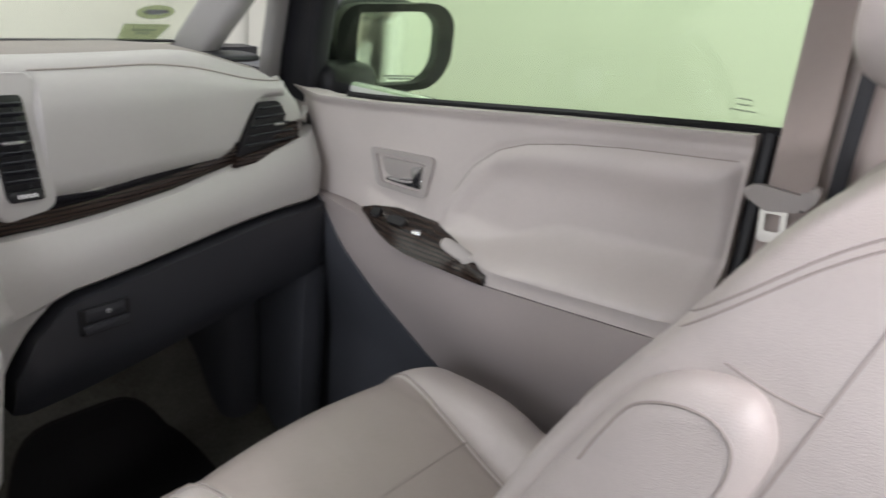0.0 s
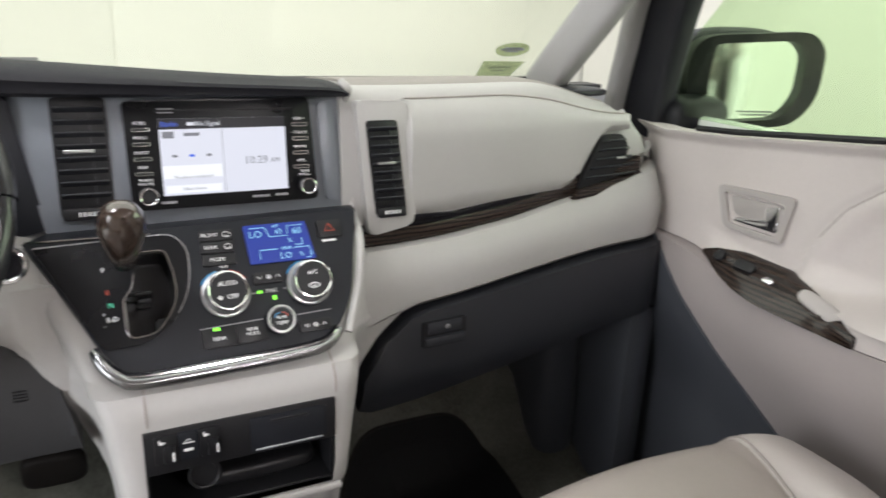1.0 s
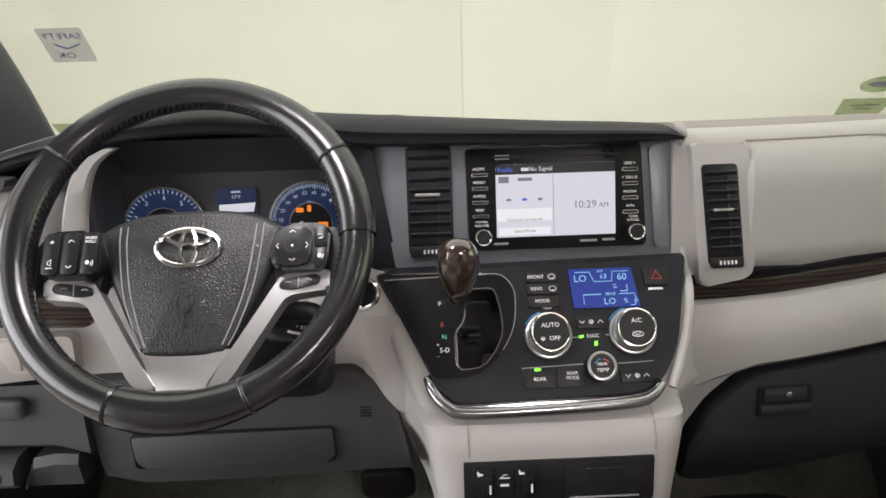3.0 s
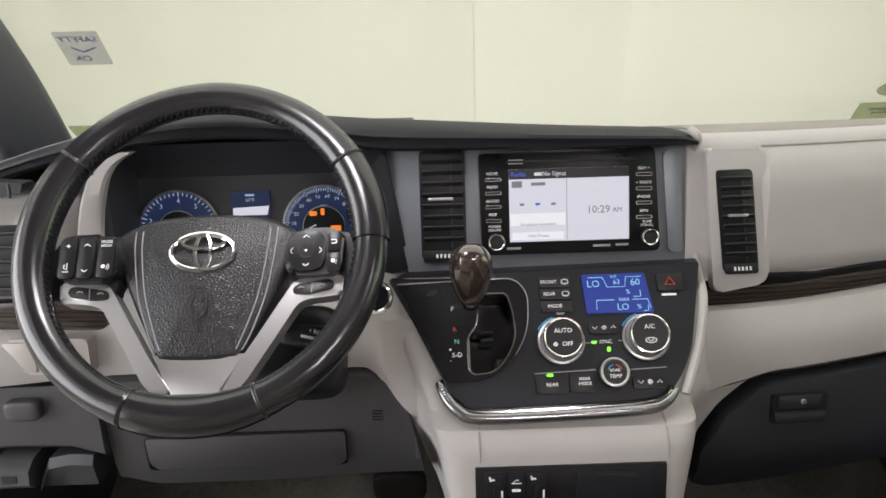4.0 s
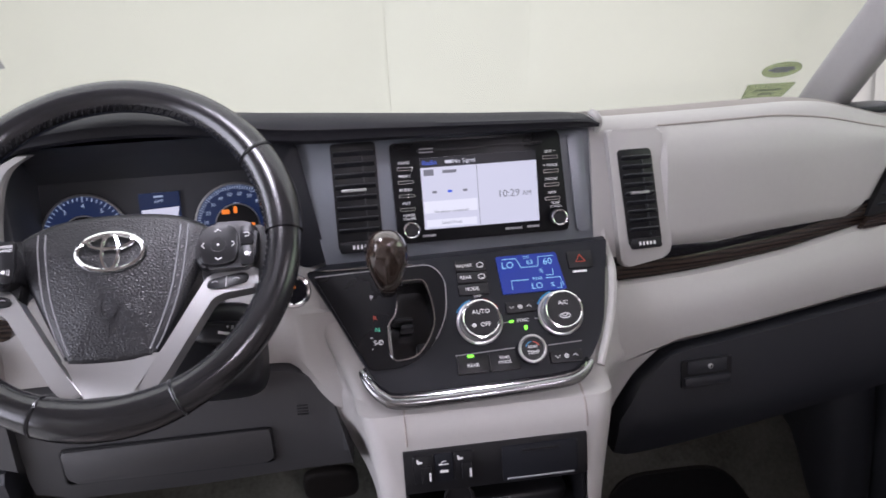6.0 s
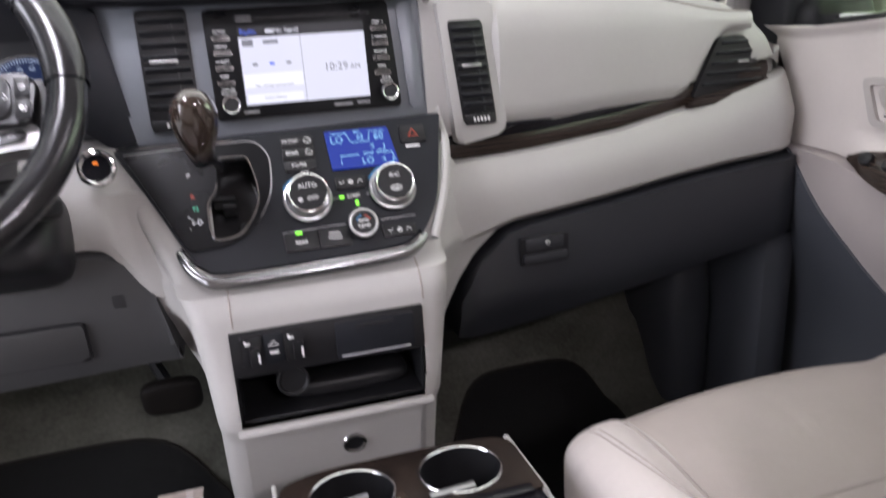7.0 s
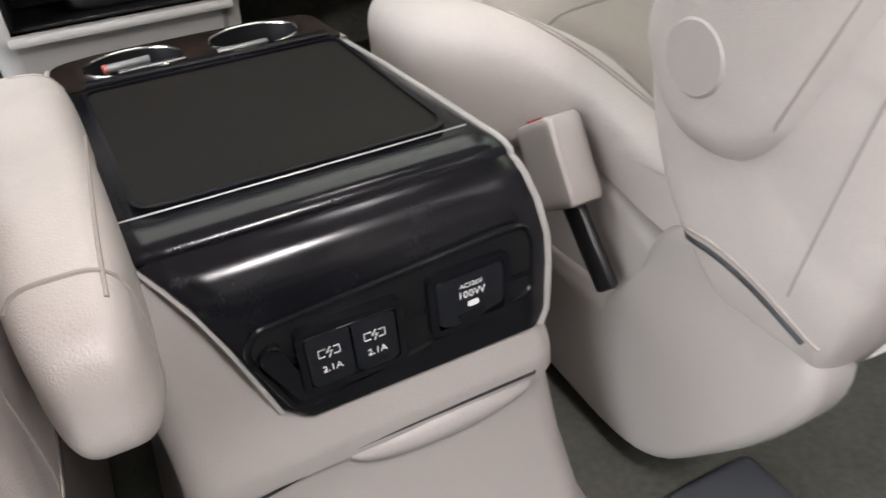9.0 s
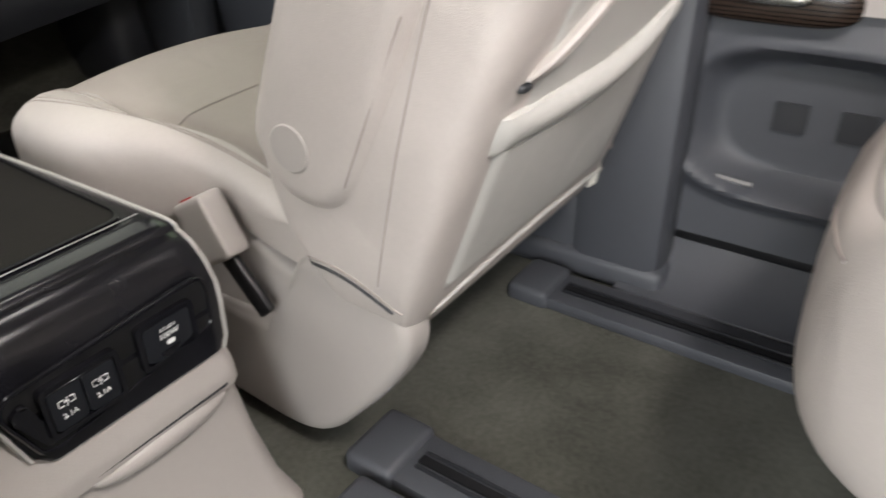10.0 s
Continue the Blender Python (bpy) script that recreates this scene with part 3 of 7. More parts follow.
rings = []
for y in spaced(0.110, -0.215, 44):
    face = [wood_face(y, u)[0] for u in (0, 0.08, 0.2, 0.35, 0.5, 0.65, 0.8, 0.92, 1.0)]
    rings.append(face + [face[-1] + Vector((0.02, 0, -0.004)), face[0] + Vector((0.03, 0, 0))])
part("switch_plate", loft(rings), WOOD, door, "dark glossy wood switch plate")
for yy, w, u, mt, nm, lb in ((0.062, 0.020, 0.55, BLACK, "window_switch", "black window switch"), (0.006, 0.040, 0.55, BLACK, "window_switch", "black window switch"), (-0.046, 0.020, 0.50, CHROME, "switch_tip", "bright metal switch tip")):
    q, n = wood_face(yy, u)
    part(nm, plate(round_poly(rect(w, 0.018 if mt is BLACK else 0.011), 0.006, 5), basis(q, (0, -1, 0), n.cross(Vector((0, -1, 0)))), -0.002, 0.006, 0.004, 3), mt, door, lb)
cup_c, cup_n = wood_face(-0.150, 0.86)
part("grab_cup", pillow(0.042, 0.012, 0.006, 0.6, 12, m=basis(cup_c, (0, -1, -0.28), cup_n.cross(Vector((0, -1, 0))))), SHELL, door, "pale pull-cup edge")
HAND = basis((0.800, 0.031, 0.722), (0, -1, 0.08), (0, 0.16, 1))
out_o = round_poly([(-0.078, 0.036), (-0.060, -0.034), (0.055, -0.042), (0.075, 0.034)], 0.012)
in_o = round_poly([(-0.064, 0.026), (-0.048, -0.026), (0.043, -0.032), (0.057, 0.022)], 0.008)
part("handle_bezel", ring_plate(out_o, in_o, HAND, -0.012, 0.004), SHELL, door, "light plastic handle surround")
part("handle_recess", plate(in_o, HAND, -0.03, -0.010), material("handle_shade", (0.30, 0.28, 0.27, 1), 0.4), door, "recess behind the door handle")
part("handle_lever", plate(round_poly([(-0.052, 0.020), (-0.040, -0.010), (0.010, -0.014), (0.020, -0.004), (0.040, -0.004), (0.050, 0.018)], 0.006), HAND, -0.010, 0.002, 0.003), SHELL, door, "light inner door handle lever")
part("handle_tip", plate(round_poly([(0.012, -0.010), (0.048, -0.008), (0.044, -0.026), (-0.040, -0.020), (-0.036, -0.014)], 0.004), HAND, -0.008, 0.003, 0.002), CHROME, door, "chrome lower lip of the handle")
part("handle_end", plate(round_poly([(0.022, 0.012), (0.048, 0.016), (0.043, -0.022), (0.028, -0.022)], 0.004), HAND, -0.006, 0.006, 0.003), CHROME, door, "chrome end of the handle lever")
part("window_seal", tube([(0.822, y, lin(BELT_LINE, y) + 0.004) for y in spaced(0.20, -0.60, 24)], 0.006, 6), BLACK, door, "black rubber window seal")
part("outer_skin", box(0.03, 0.96, 0.95, 0.01, m=at(0.905, -0.12, 0.365)), PAINT, door, "white painted outer door skin")
part("outer_handle", pillow(0.02, 0.09, 0.016, 0.5, 8, m=at(0.945, -0.44, 0.72)), BLACK, door, "dark outer door handle")
part("glass_mark", join(*[plate(rect(w, 0.0016), basis((0.857, -0.505, 0.938 - i * 0.0075), (0, -1, 0), (0, 0, 1)), 0, 0.0006) for i, w in enumerate((0.020, 0.020, 0.036))]), ETCH, door, "small dark etched marks on the glass")

# door mirror -------------------------------------------------------------------
MIRROR_SHELL = material("black_mirror_shell", (0.006, 0.006, 0.007, 1), 0.45, spec=0.2, grain=0.2, grain_scale=700, vary=0.1)
mirror = thing("door_mirror", (0.90, 0.30, 0.82), "black outside door mirror with rounded housing", "mirror")
MIR = basis((1.030, 0.285, 0.895), (0.905, -0.425, 0.02), (0, 0.0, 1))
glass_o = round_poly([(-0.100, 0.076), (-0.112, 0.0), (-0.085, -0.074), (0.065, -0.064), (0.098, -0.02), (0.100, 0.060), (0.075, 0.086)], 0.045, 6)
rim_o = [(x * 1.28 + 0.008, y * 1.20) for x, y in glass_o]
glass_o = [(max(x, -0.086 + 0.10 * y * y / 0.08), y) for x, y in glass_o]
part("mirror_rim", ring_plate(rim_o, glass_o, MIR, -0.03, 0.012), MIRROR_SHELL, mirror, "black mirror rim")
part("mirror_glass", plate(glass_o, MIR, -0.012, -0.006), MIRROR, mirror, "silvered mirror glass")
part("housing", pillow(0.152, 0.108, 0.085, 0.75, 14, m=MIR @ pose(-0.012, 0, -0.088, 0, 0, 0) @ Matrix(((1, 0, 0, 0), (0, 1, 0, 0), (0, 0, 0.75, 0), (0, 0, 0, 1)))), MIRROR_SHELL, mirror, "rounded black mirror housing")
part("stalk", pillow(0.075, 0.05, 0.045, 0.7, 8, m=at(0.915, 0.315, 0.83)), MIRROR_SHELL, mirror, "black mirror foot")
bars("mirror_print", (0.075, 0.055), 0.0035, MIR @ at(0.02, -0.052, -0.006), INK_GREY, mirror)

# door post with belt -----------------------------------------------------------
tagged(part("door_post_upper", box(0.06, 0.185, 0.72, 0.02, m=at(0.845, -0.6575, 0.93)), PILLAR), "light plastic upper trim of the door post", "pillar", kind="structure")
tagged(part("door_post_lower", box(0.085, 0.15, 0.54, 0.02, m=at(0.8325, -0.665, 0.32)), SLATE), "slate lower trim of the door post", "pillar", kind="structure")
tagged(part("door_post_foot", box(0.034, 0.13, 0.30, 0.012, m=at(0.815, -0.532, 0.19)), SLATE), "slate foot of the door post trim by the sill", "pillar", kind="structure")
tagged(part("door_post_gap", box(0.05, 0.016, 0.66, 0.004, m=at(0.842, -0.556, 0.58)), BLACK), "black strip in the gap between door and post", "trim", kind="structure")
belt = thing("seat_belt", (0.80, -0.62, 0.60), "grey-brown seat belt hanging on the door post with its tongue", "seat belt")
wb = []
for k, z in enumerate(spaced(0.30, 1.24, 20)):
    x = 0.785 - 0.012 * math.sin(k * 0.25)
    y = -0.605 + (z - 0.80) * 0.03
    wb.append([(x, y + 0.024, z), (x - 0.0025, y + 0.024, z), (x - 0.0025, y - 0.028, z), (x, y - 0.028, z)])
part("webbing", loft(wb), BELT, belt, "grey-brown woven belt")
part("rear_strap", box(0.003, 0.018, 0.5, 0.001, m=at(0.79, -0.652, 1.00)), DARK, belt, "dark strand of belt behind")
part("tongue_grip", plate(round_poly([(-0.040, 0.012), (-0.046, 0.0), (-0.016, -0.018), (0.026, -0.014), (0.040, 0.0), (0.044, 0.018), (0.034, 0.020), (0.026, 0.006), (-0.026, 0.014)], 0.006), basis((0.772, -0.600, 0.840), (0, -1, 0.1), (0, 0.1, 1)), -0.004, 0.008, 0.004), SHELL, belt, "light plastic belt tongue grip")
part("tongue_plate", ring_plate(round_poly(rect(0.032, 0.046, 0, -0.030), 0.006), round_poly(rect(0.018, 0.022, 0, -0.028), 0.004), basis((0.770, -0.594, 0.836), (0, -1, 0.1), (0, 0.1, 1)), 0, 0.003), CHROME, belt, "chromed belt tongue")

# sliding door --------------------------------------------------------------------
slide = thing("door_2", (0.88, -1.2, 0.15), "closed sliding door with slate lower panel and bottle recess", "door", kind="structure")


def slide_x(y, z):
    """Lower door skin with a large rounded recess."""
    u, v = (y + 0.90) / 0.165, (z - 0.350) / 0.098
    k = (abs(u) ** 3 + abs(v) ** 3) ** (1 / 3)
    return 0.858 + 0.045 * ease((1.10 - k) / 0.32) - 0.016 * ease((1.34 - k) / 0.20) * (1 - ease((1.10 - k) / 0.1)) * (1 if z < 0.30 else 0.3) + 0.012 * ease((z - 0.46) / 0.05)


part("lower_panel", skin(slide_x, spaced(-0.715, -1.62, 90), lambda y: 0.158, lambda y: 0.505, 56, 0.03), SLATE, slide, "slate plastic lower panel with moulded bottle recess")
part("upper_panel", skin(lambda y, z: 0.852 + 0.02 * ease((z - 0.80) / 0.08), spaced(-0.715, -1.62, 24), lambda y: 0.508, lambda y: 0.885, 12, 0.03), SHELL, slide, "light upper panel of the sliding door")
part("wood_grip", pillow(0.018, 0.105, 0.028, 0.6, 12, m=at(0.848, -0.815, 0.516)), WOOD, slide, "dark glossy wood pull")
part("pull_cup", pillow(0.012, 0.045, 0.010, 0.6, 8, m=at(0.836, -0.820, 0.524)), CHROME, slide, "chromed pull cup edge")
part("speaker_mesh", plate(round_poly(rect(0.045, 0.042), 0.004), basis((0.901, -0.860, 0.352), (0, -1, 0), (0, 0, 1)), 0, 0.003), DARK, slide, "small dark square grille in the recess")
part("speaker_mesh", plate(round_poly(rect(0.045, 0.042), 0.004), basis((0.901, -0.945, 0.352), (0, -1, 0), (0, 0, 1)), 0, 0.003), DARK, slide, "small dark square grille in the recess")
# Short silver tube as a painted glint on the slate lip.
part("ledge_lip", tube([(0.862, y, 0.262 + 0.006 * math.sin((y + 0.75) * 16)) for y in spaced(-0.775, -0.835, 10)], 0.004, 6), SILVER, slide, "painted glint on the lip of the recess")
# Black strips stand for the dark gaps below and ahead of the panel.
part("lower_seal", box(0.03, 0.90, 0.020, 0.004, m=at(0.882, -1.165, 0.148)), BLACK, slide, "black strip standing for the dark gap under the panel")
part("front_seal", box(0.03, 0.012, 0.40, 0.004, m=at(0.868, -0.712, 0.33)), BLACK, slide, "black strip standing for the dark gap at the door edge")
tagged(part("sill_plate", loft([[(0.765, y, 0.060), (0.772, y, 0.076), (0.800, y, 0.084), (0.840, y, 0.108), (0.868, y, 0.138), (0.900, y, 0.140), (0.900, y, 0.060)] for y in (-0.68, -1.0, -1.4, -1.75)]), SLATE), "slate scuff plate along the sliding door sill", "sill", kind="structure")
tagged(part("sill_post_foot", box(0.12, 0.30, 0.05, 0.015, 3, m=at(0.845, -0.60, 0.085)), SLATE), "slate foot of the door post trim", "trim", kind="structure")
solo("body_side", box(0.03, 1.9, 1.0, 0.02, m=at(0.965, -1.62, 0.40)), PAINT, "white painted rear flank of the car", "car body", kind="structure")


# ---- seats ----
def relief(src, X, x0, x1, z0, z1, height, nx=34, nz=26):
    """A soft patch laid on the rear of a backrest, raised by height(u, v) and tucked in at its rim."""
    from mathutils.bvhtree import BVHTree
    tree = BVHTree.FromBMesh(src)
    bm = bmesh.new()
    rows = []
    for i in range(nx + 1):
        lx = x0 + (x1 - x0) * i / nx
        row = []
        for j in range(nz + 1):
            z = z0(lx) + (z1(lx) - z0(lx)) * j / nz
            hit = tree.ray_cast(Vector((X(lx), -2.0, z)), Vector((0, 1, 0)))
            y = hit[0].y if hit[0] is not None else -0.6
            edge = i in (0, nx) or j in (0, nz)
            row.append(bm.verts.new((X(lx), y + 0.003 if edge else y - 0.0012 - height(i / nx, j / nz), z)))
        rows.append(row)
    for p, q in zip(rows, rows[1:]):
        for j in range(nz):
            bm.faces.new((p[j], q[j], q[j + 1], p[j + 1]))
    return bm


BACK_FRONT = [(0.26, -0.585), (0.30, -0.572), (0.34, -0.541), (0.37, -0.517), (0.41, -0.499), (0.45, -0.490), (0.52, -0.498), (0.609, -0.527), (0.69, -0.562), (0.764, -0.602), (0.844, -0.655), (0.914, -0.698), (0.964, -0.739), (1.01, -0.790)]
DRIVER_FRONT = [(0.29, -0.574), (0.385, -0.548), (0.439, -0.518), (0.48, -0.492), (0.53, -0.520), (0.58, -0.561), (0.646, -0.593), (0.70, -0.625), (0.76, -0.690), (0.84, -0.790), (0.94, -0.850), (1.0, -0.870)]
DRIVER_REAR = [(0.28, -0.648), (0.40, -0.700), (0.52, -0.760), (0.75, -0.880), (0.93, -0.960), (1.0, -0.98)]
BACK_REAR = [(0.26, -0.655), (0.32, -0.672), (0.40, -0.700), (0.52, -0.742), (0.75, -0.830), (0.93, -0.855), (1.0, -0.865)]


def front_seat(cx, side, label, arm_up, ahead=0.0, back_half=0.236, back_soft=0.17, cush_half=0.272, front=BACK_FRONT, rear=BACK_REAR, narrow=0.07, cush_back=0.0, cush_low=0.0, cush_off=-0.008, back_tall=0.350):
    """A front armchair. side: +1 where the aisle lies towards -x, -1 where it lies towards +x."""
    seat = thing("front_seat", (cx, -0.3, 0.06), label, "car seat", "front seats")
    X = lambda lx: cx + side * lx

    def cushion_shape(p):
        lx, ly = p.x, p.y
        z = p.z
        if z > -0.02:
            up = ease((p.z + 0.02) / 0.06)
            dish = 1 - ease(((-lx - 0.180) / 0.045) if lx < 0 else ((lx - 0.135) / 0.055))
            z -= 0.036 * dish * (1 - 0.64 * ease((ly + 0.02) / 0.18)) * up
            z -= 0.12 * clamp01((ly - 0.1807) / 0.105) ** 2 * ease((p.z + 0.03) / 0.05)
            z -= 0.056 * ease((-ly + 0.06) / 0.30)
            z += 0.0264 * (1 - (lx / 0.28) ** 2) * ease((ly + 0.15) / 0.3) * up
            z -= 0.022 * ease((-lx - 0.17) / 0.06) * ease((-ly + 0.16) / 0.36) * up
            z -= 0.013 * math.exp(-((lx + 0.182) / 0.016) ** 2) * ease((-ly + 0.17) / 0.2) * up
            z -= 0.004 * math.exp(-((lx - 0.150) / 0.014) ** 2) * ease((-ly + 0.17) / 0.2) * up
        flare = 1 - 0.31 * ease((0.105 - ly) / 0.175) * (1 if lx < 0 else 0.3)
        return Vector((X(lx * flare + cush_off), -0.245 - cush_back + ly * (1 + 0.03 * math.cos(lx * 9)), 0.366 - cush_low + 0.014 + z))

    cush = pillow(cush_half, 0.268, 0.064, 0.30, 38, cushion_shape)
    down = (0, 0, -1)
    seams = []
    def half(y, s=1):
        """How far the insert reaches: a narrow bolster on the aisle side, a wide one beside the door."""
        k = cush_half / 0.268
        q = -(y + cush_back)
        return k * (glide([(-0.02, 0.246), (0.02, 0.242), (0.12, 0.226), (0.214, 0.206), (0.31, 0.180), (0.46, 0.165)], q) if s < 0 else glide([(-0.02, 0.142), (0.02, 0.1375), (0.198, 0.093), (0.30, 0.081), (0.46, 0.075)], q))

    y0, y1, ym = 0.022 - cush_back, -0.40 - cush_back, -0.207 - cush_back
    for s in (-1, 1):
        seams.append(on_surface(cush, [(X(s * half(y, s)), y, 0.6) for y in spaced(y0 + 0.008, y1, 34)], down, 0.0024))
    seams.append(on_surface(cush, [(X(lx), ym, 0.6) for lx in spaced(-half(ym, -1), half(ym), 24)], down, 0.0024))
    for d in (0.0, 0.006):
        seams.append(on_surface(cush, [(X(-half(y, -1) - (0.030 + d) * (1 - 0.5 * ease((y0 - 0.12 - y) / 0.2))), y, 0.6) for y in spaced(y0 - 0.03, y1, 30)], down, 0.0010))
    from mathutils.bvhtree import BVHTree
    tree, rows, bm = BVHTree.FromBMesh(cush), [], bmesh.new()
    for a in range(37):
        row = []
        for b in range(33):
            y = y0 + (y1 - y0) * b / 32
            lx = -half(y, -1) + (half(y) + half(y, -1)) * a / 36
            hit = tree.ray_cast(Vector((X(lx), y, 0.9)), Vector((0, 0, -1)))
            edge = a in (0, 36) or b in (0, 32)
            row.append(bm.verts.new((X(lx), y, (hit[0].z if hit[0] is not None else 0.40) + (-0.003 if edge else 0.0012))))
        rows.append(row)
    for p, q in zip(rows, rows[1:]):
        for b in range(32):
            bm.faces.new((p[b], q[b], q[b + 1], p[b + 1]))
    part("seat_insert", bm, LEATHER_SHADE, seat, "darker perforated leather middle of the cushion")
    part("cushion", cush, LEATHER, seat, "light leather seat cushion with raised side bolsters")
    for sm in seams:
        if sm:
            part("seam", sm, SEAM, seat)

    def back_shape(p):
        t = p.y / 0.09 * 0.5 + 0.5
        Z = 1.0 - back_tall + p.z - 0.06 * (abs(p.x) / back_half) ** 4 * ease((p.z - 0.05) / 0.3)
        yf, yr = glide(front, Z), glide(rear, Z)
        mid = 1 - ease((abs(p.x) - 0.10) / 0.05)
        wid = 1.0 - narrow * ease((Z - 0.46) / 0.22) - 0.06 * ease((Z - 0.80) / 0.2)
        return Vector((X(p.x * wid), yr + (yf - yr) * t - 0.022 * mid * ease((t - 0.6) / 0.4), Z))

    back = pillow(back_half, 0.09, back_tall, back_soft, 44, back_shape)
    cords = [on_surface(back, [(X(s * 0.125), -0.3, z) for z in spaced(0.47, 0.87, 20)], (0, -1, 0), 0.0011) for s in (-1, 1)]
    cords.append(on_surface(back, [(X(lx), -0.3, 0.77 + 0.015 * math.cos(lx * 14)) for lx in spaced(-0.20, 0.20, 24)], (0, -1, 0), 0.0011))
    cords.append(on_surface(back, [(X(-0.9), y, 0.318 + 0.034 * math.sin(math.pi * clamp01((y + 0.665) / 0.20)) ) for y in spaced(-0.660, -0.50, 24)], (side, 0, 0), 0.0014))

    gap = on_surface(back, [(X(-0.9), y, 0.311 + 0.034 * math.sin(math.pi * clamp01((y + 0.665) / 0.20))) for y in spaced(-0.650, -0.50, 24)], (side, 0, 0), 0.0022)
    if gap:
        part("cover_gap", gap, DARK, seat, "dark gap over the side cover")
    for off in (0.0, 0.008):
        cords.append(on_surface(back, [(X(lx), lerp(front, 0.93) - 0.045 - off - 0.02 * (lx / 0.2) ** 2, 1.3) for lx in spaced(-0.19, 0.19, 30)], (0, 0, -1), 0.0009))
    for off in (0.0, 0.007):
        cords.append(on_surface(back, [(X(-0.9), y, 0.872 - off + 0.9 * (-0.682 - y) - 4.0 * max(0.0, -0.722 - y) ** 2) for y in spaced(-0.665, -0.80, 26)], (side, 0, 0), 0.0010))
    cords.append(on_surface(back, [(X(-0.9), y, 0.842 + 0.01 * math.sin((y + 0.70) * 30)) for y in spaced(-0.700, -0.760, 14)], (side, 0, 0), 0.0010))
    cords.append(on_surface(back, [(X(-0.9), -0.636 - 0.225 * (z - 0.347) - 0.06 * max(0.0, z - 0.6), z) for z in spaced(0.347, 0.90, 40)], (side, 0, 0), 0.0009))
    # rear of the backrest: vinyl panel, pocket with a soft roll, hook strap
    def rear_y(z):
        return lerp(rear, z)

    low = lambda lx: 0.318
    pz = lambda lx: 0.488 + 0.034 * clamp01((lx + 0.02) / 0.16) ** 2
    panel = relief(back, X, -0.160, 0.165, low, lambda lx: 0.86, lambda u, v: 0.0008)
    pocket = relief(back, X, -0.186, 0.178, lambda lx: 0.326, pz, lambda u, v: 0.003 + 0.010 * math.sin(math.pi * u) * v ** 3)
    roll = relief(back, X, -0.196, 0.178, lambda lx: pz(lx) - 0.006, lambda lx: pz(lx) + 0.032, lambda u, v: 0.002 + 0.017 * math.sin(math.pi * u) ** 0.45 * math.sin(math.pi * v) ** 0.7, 34, 14)
    part("backrest", back, LEATHER, seat, "light leather backrest with rounded shoulders")
    for sm in cords:
        if sm:
            part("seam", sm, SEAM, seat)
    part("back_panel", panel, CLOTH_BACK, seat, "light vinyl back panel")
    part("map_pocket", pocket, CLOTH_BACK, seat, "light vinyl seatback map pocket")
    part("pocket_roll", roll, CLOTH_BACK, seat, "soft rolled pocket edge")
    strap = part("hook_strap", loft([[(p.x + w * 0.9, p.y + h, p.z - w * 0.42) for w, h in ((-0.007, 0.004), (-0.007, -0.003), (-0.004, -0.006), (0.004, -0.006), (0.007, -0.003), (0.007, 0.004))] for p in smooth_path([(X(-0.172), rear_y(0.545) - 0.004, 0.545), (X(-0.154), rear_y(0.558) - 0.013, 0.558), (X(-0.110), rear_y(0.585) - 0.015, 0.585), (X(-0.060), rear_y(0.620) - 0.010, 0.620)], 6)]), SHELL, seat, "light plastic hook strap")
    part("hook_tip", pillow(0.009, 0.007, 0.004, 0.6, 6, m=at(X(-0.176), rear_y(0.542) - 0.004, 0.542)), DARK, seat, "dark end of the hook strap")
    part("back_piping", tube([(X(lx), rear_y(0.318) - 0.001, 0.317 - 0.006 * (lx / 0.2) ** 2) for lx in spaced(-0.205, 0.205, 24)], lambda u: 0.0030 * math.sin(math.pi * u) ** 0.2, 8), CLOTH_BACK, seat, "piped lower edge of the back panel")
    part("back_skirt", loft([[(X(lx), -0.60, 0.320), (X(lx), -0.650 + b, 0.312), (X(lx), -0.657 + b, 0.290), (X(lx), -0.642 + b, 0.268 + 0.025 * clamp01((lx - 0.02) / 0.12)), (X(lx), -0.61, 0.252 + 0.035 * clamp01((lx - 0.02) / 0.12)), (X(lx), -0.56, 0.25 + 0.035 * clamp01((lx - 0.02) / 0.12))] for lx, b in ((q, 0.05 * (abs(q) / 0.21) ** 6) for q in spaced(-0.19, 0.165, 20))]), CARPET_SKIRT, seat, "light cloth skirt under the backrest")
    part("care_label", plate([(-0.014, -0.036), (0.008, -0.036), (0.014, 0.04), (0.004, 0.044)], basis((X(0.226), -0.655, 0.305), (1, -0.15, 0), (0.1, -0.15, 1)), 0, 0.001), PAPER, seat, "small white label hanging from the seat")

    # headrest
    head = part("headrest", pillow(0.142, 0.058, 0.098, 0.5, 18, lambda p: Vector((cx + p.x, -0.770 + p.y - 0.10 * p.z + 0.02 * (p.x / 0.128) ** 2, 1.100 + p.z))), LEATHER, seat, "light leather headrest")
    for lx in (-0.06, 0.06):
        part("headrest_post", tube([(cx + lx, -0.800, 0.96), (cx + lx, -0.785, 1.02)], 0.006, 8), CHROME, seat, "chrome headrest post")

    # armrest on the aisle side
    if arm_up:
        ARM = basis((X(-0.236), 0, 0), (0, -side, 0), (0, 0, 1))
        shape = [(p.x, p.y) for p in smooth_path([(0.498, 0.485, 0), (0.506, 0.448, 0), (0.528, 0.419, 0), (0.560, 0.408, 0), (0.595, 0.413, 0), (0.620, 0.437, 0), (0.642, 0.480, 0), (0.670, 0.550, 0), (0.708, 0.665, 0), (0.736, 0.765, 0), (0.741, 0.808, 0), (0.722, 0.834, 0), (0.685, 0.831, 0), (0.652, 0.808, 0), (0.622, 0.760, 0), (0.575, 0.665, 0), (0.530, 0.565, 0)][::-1], 5, True)]
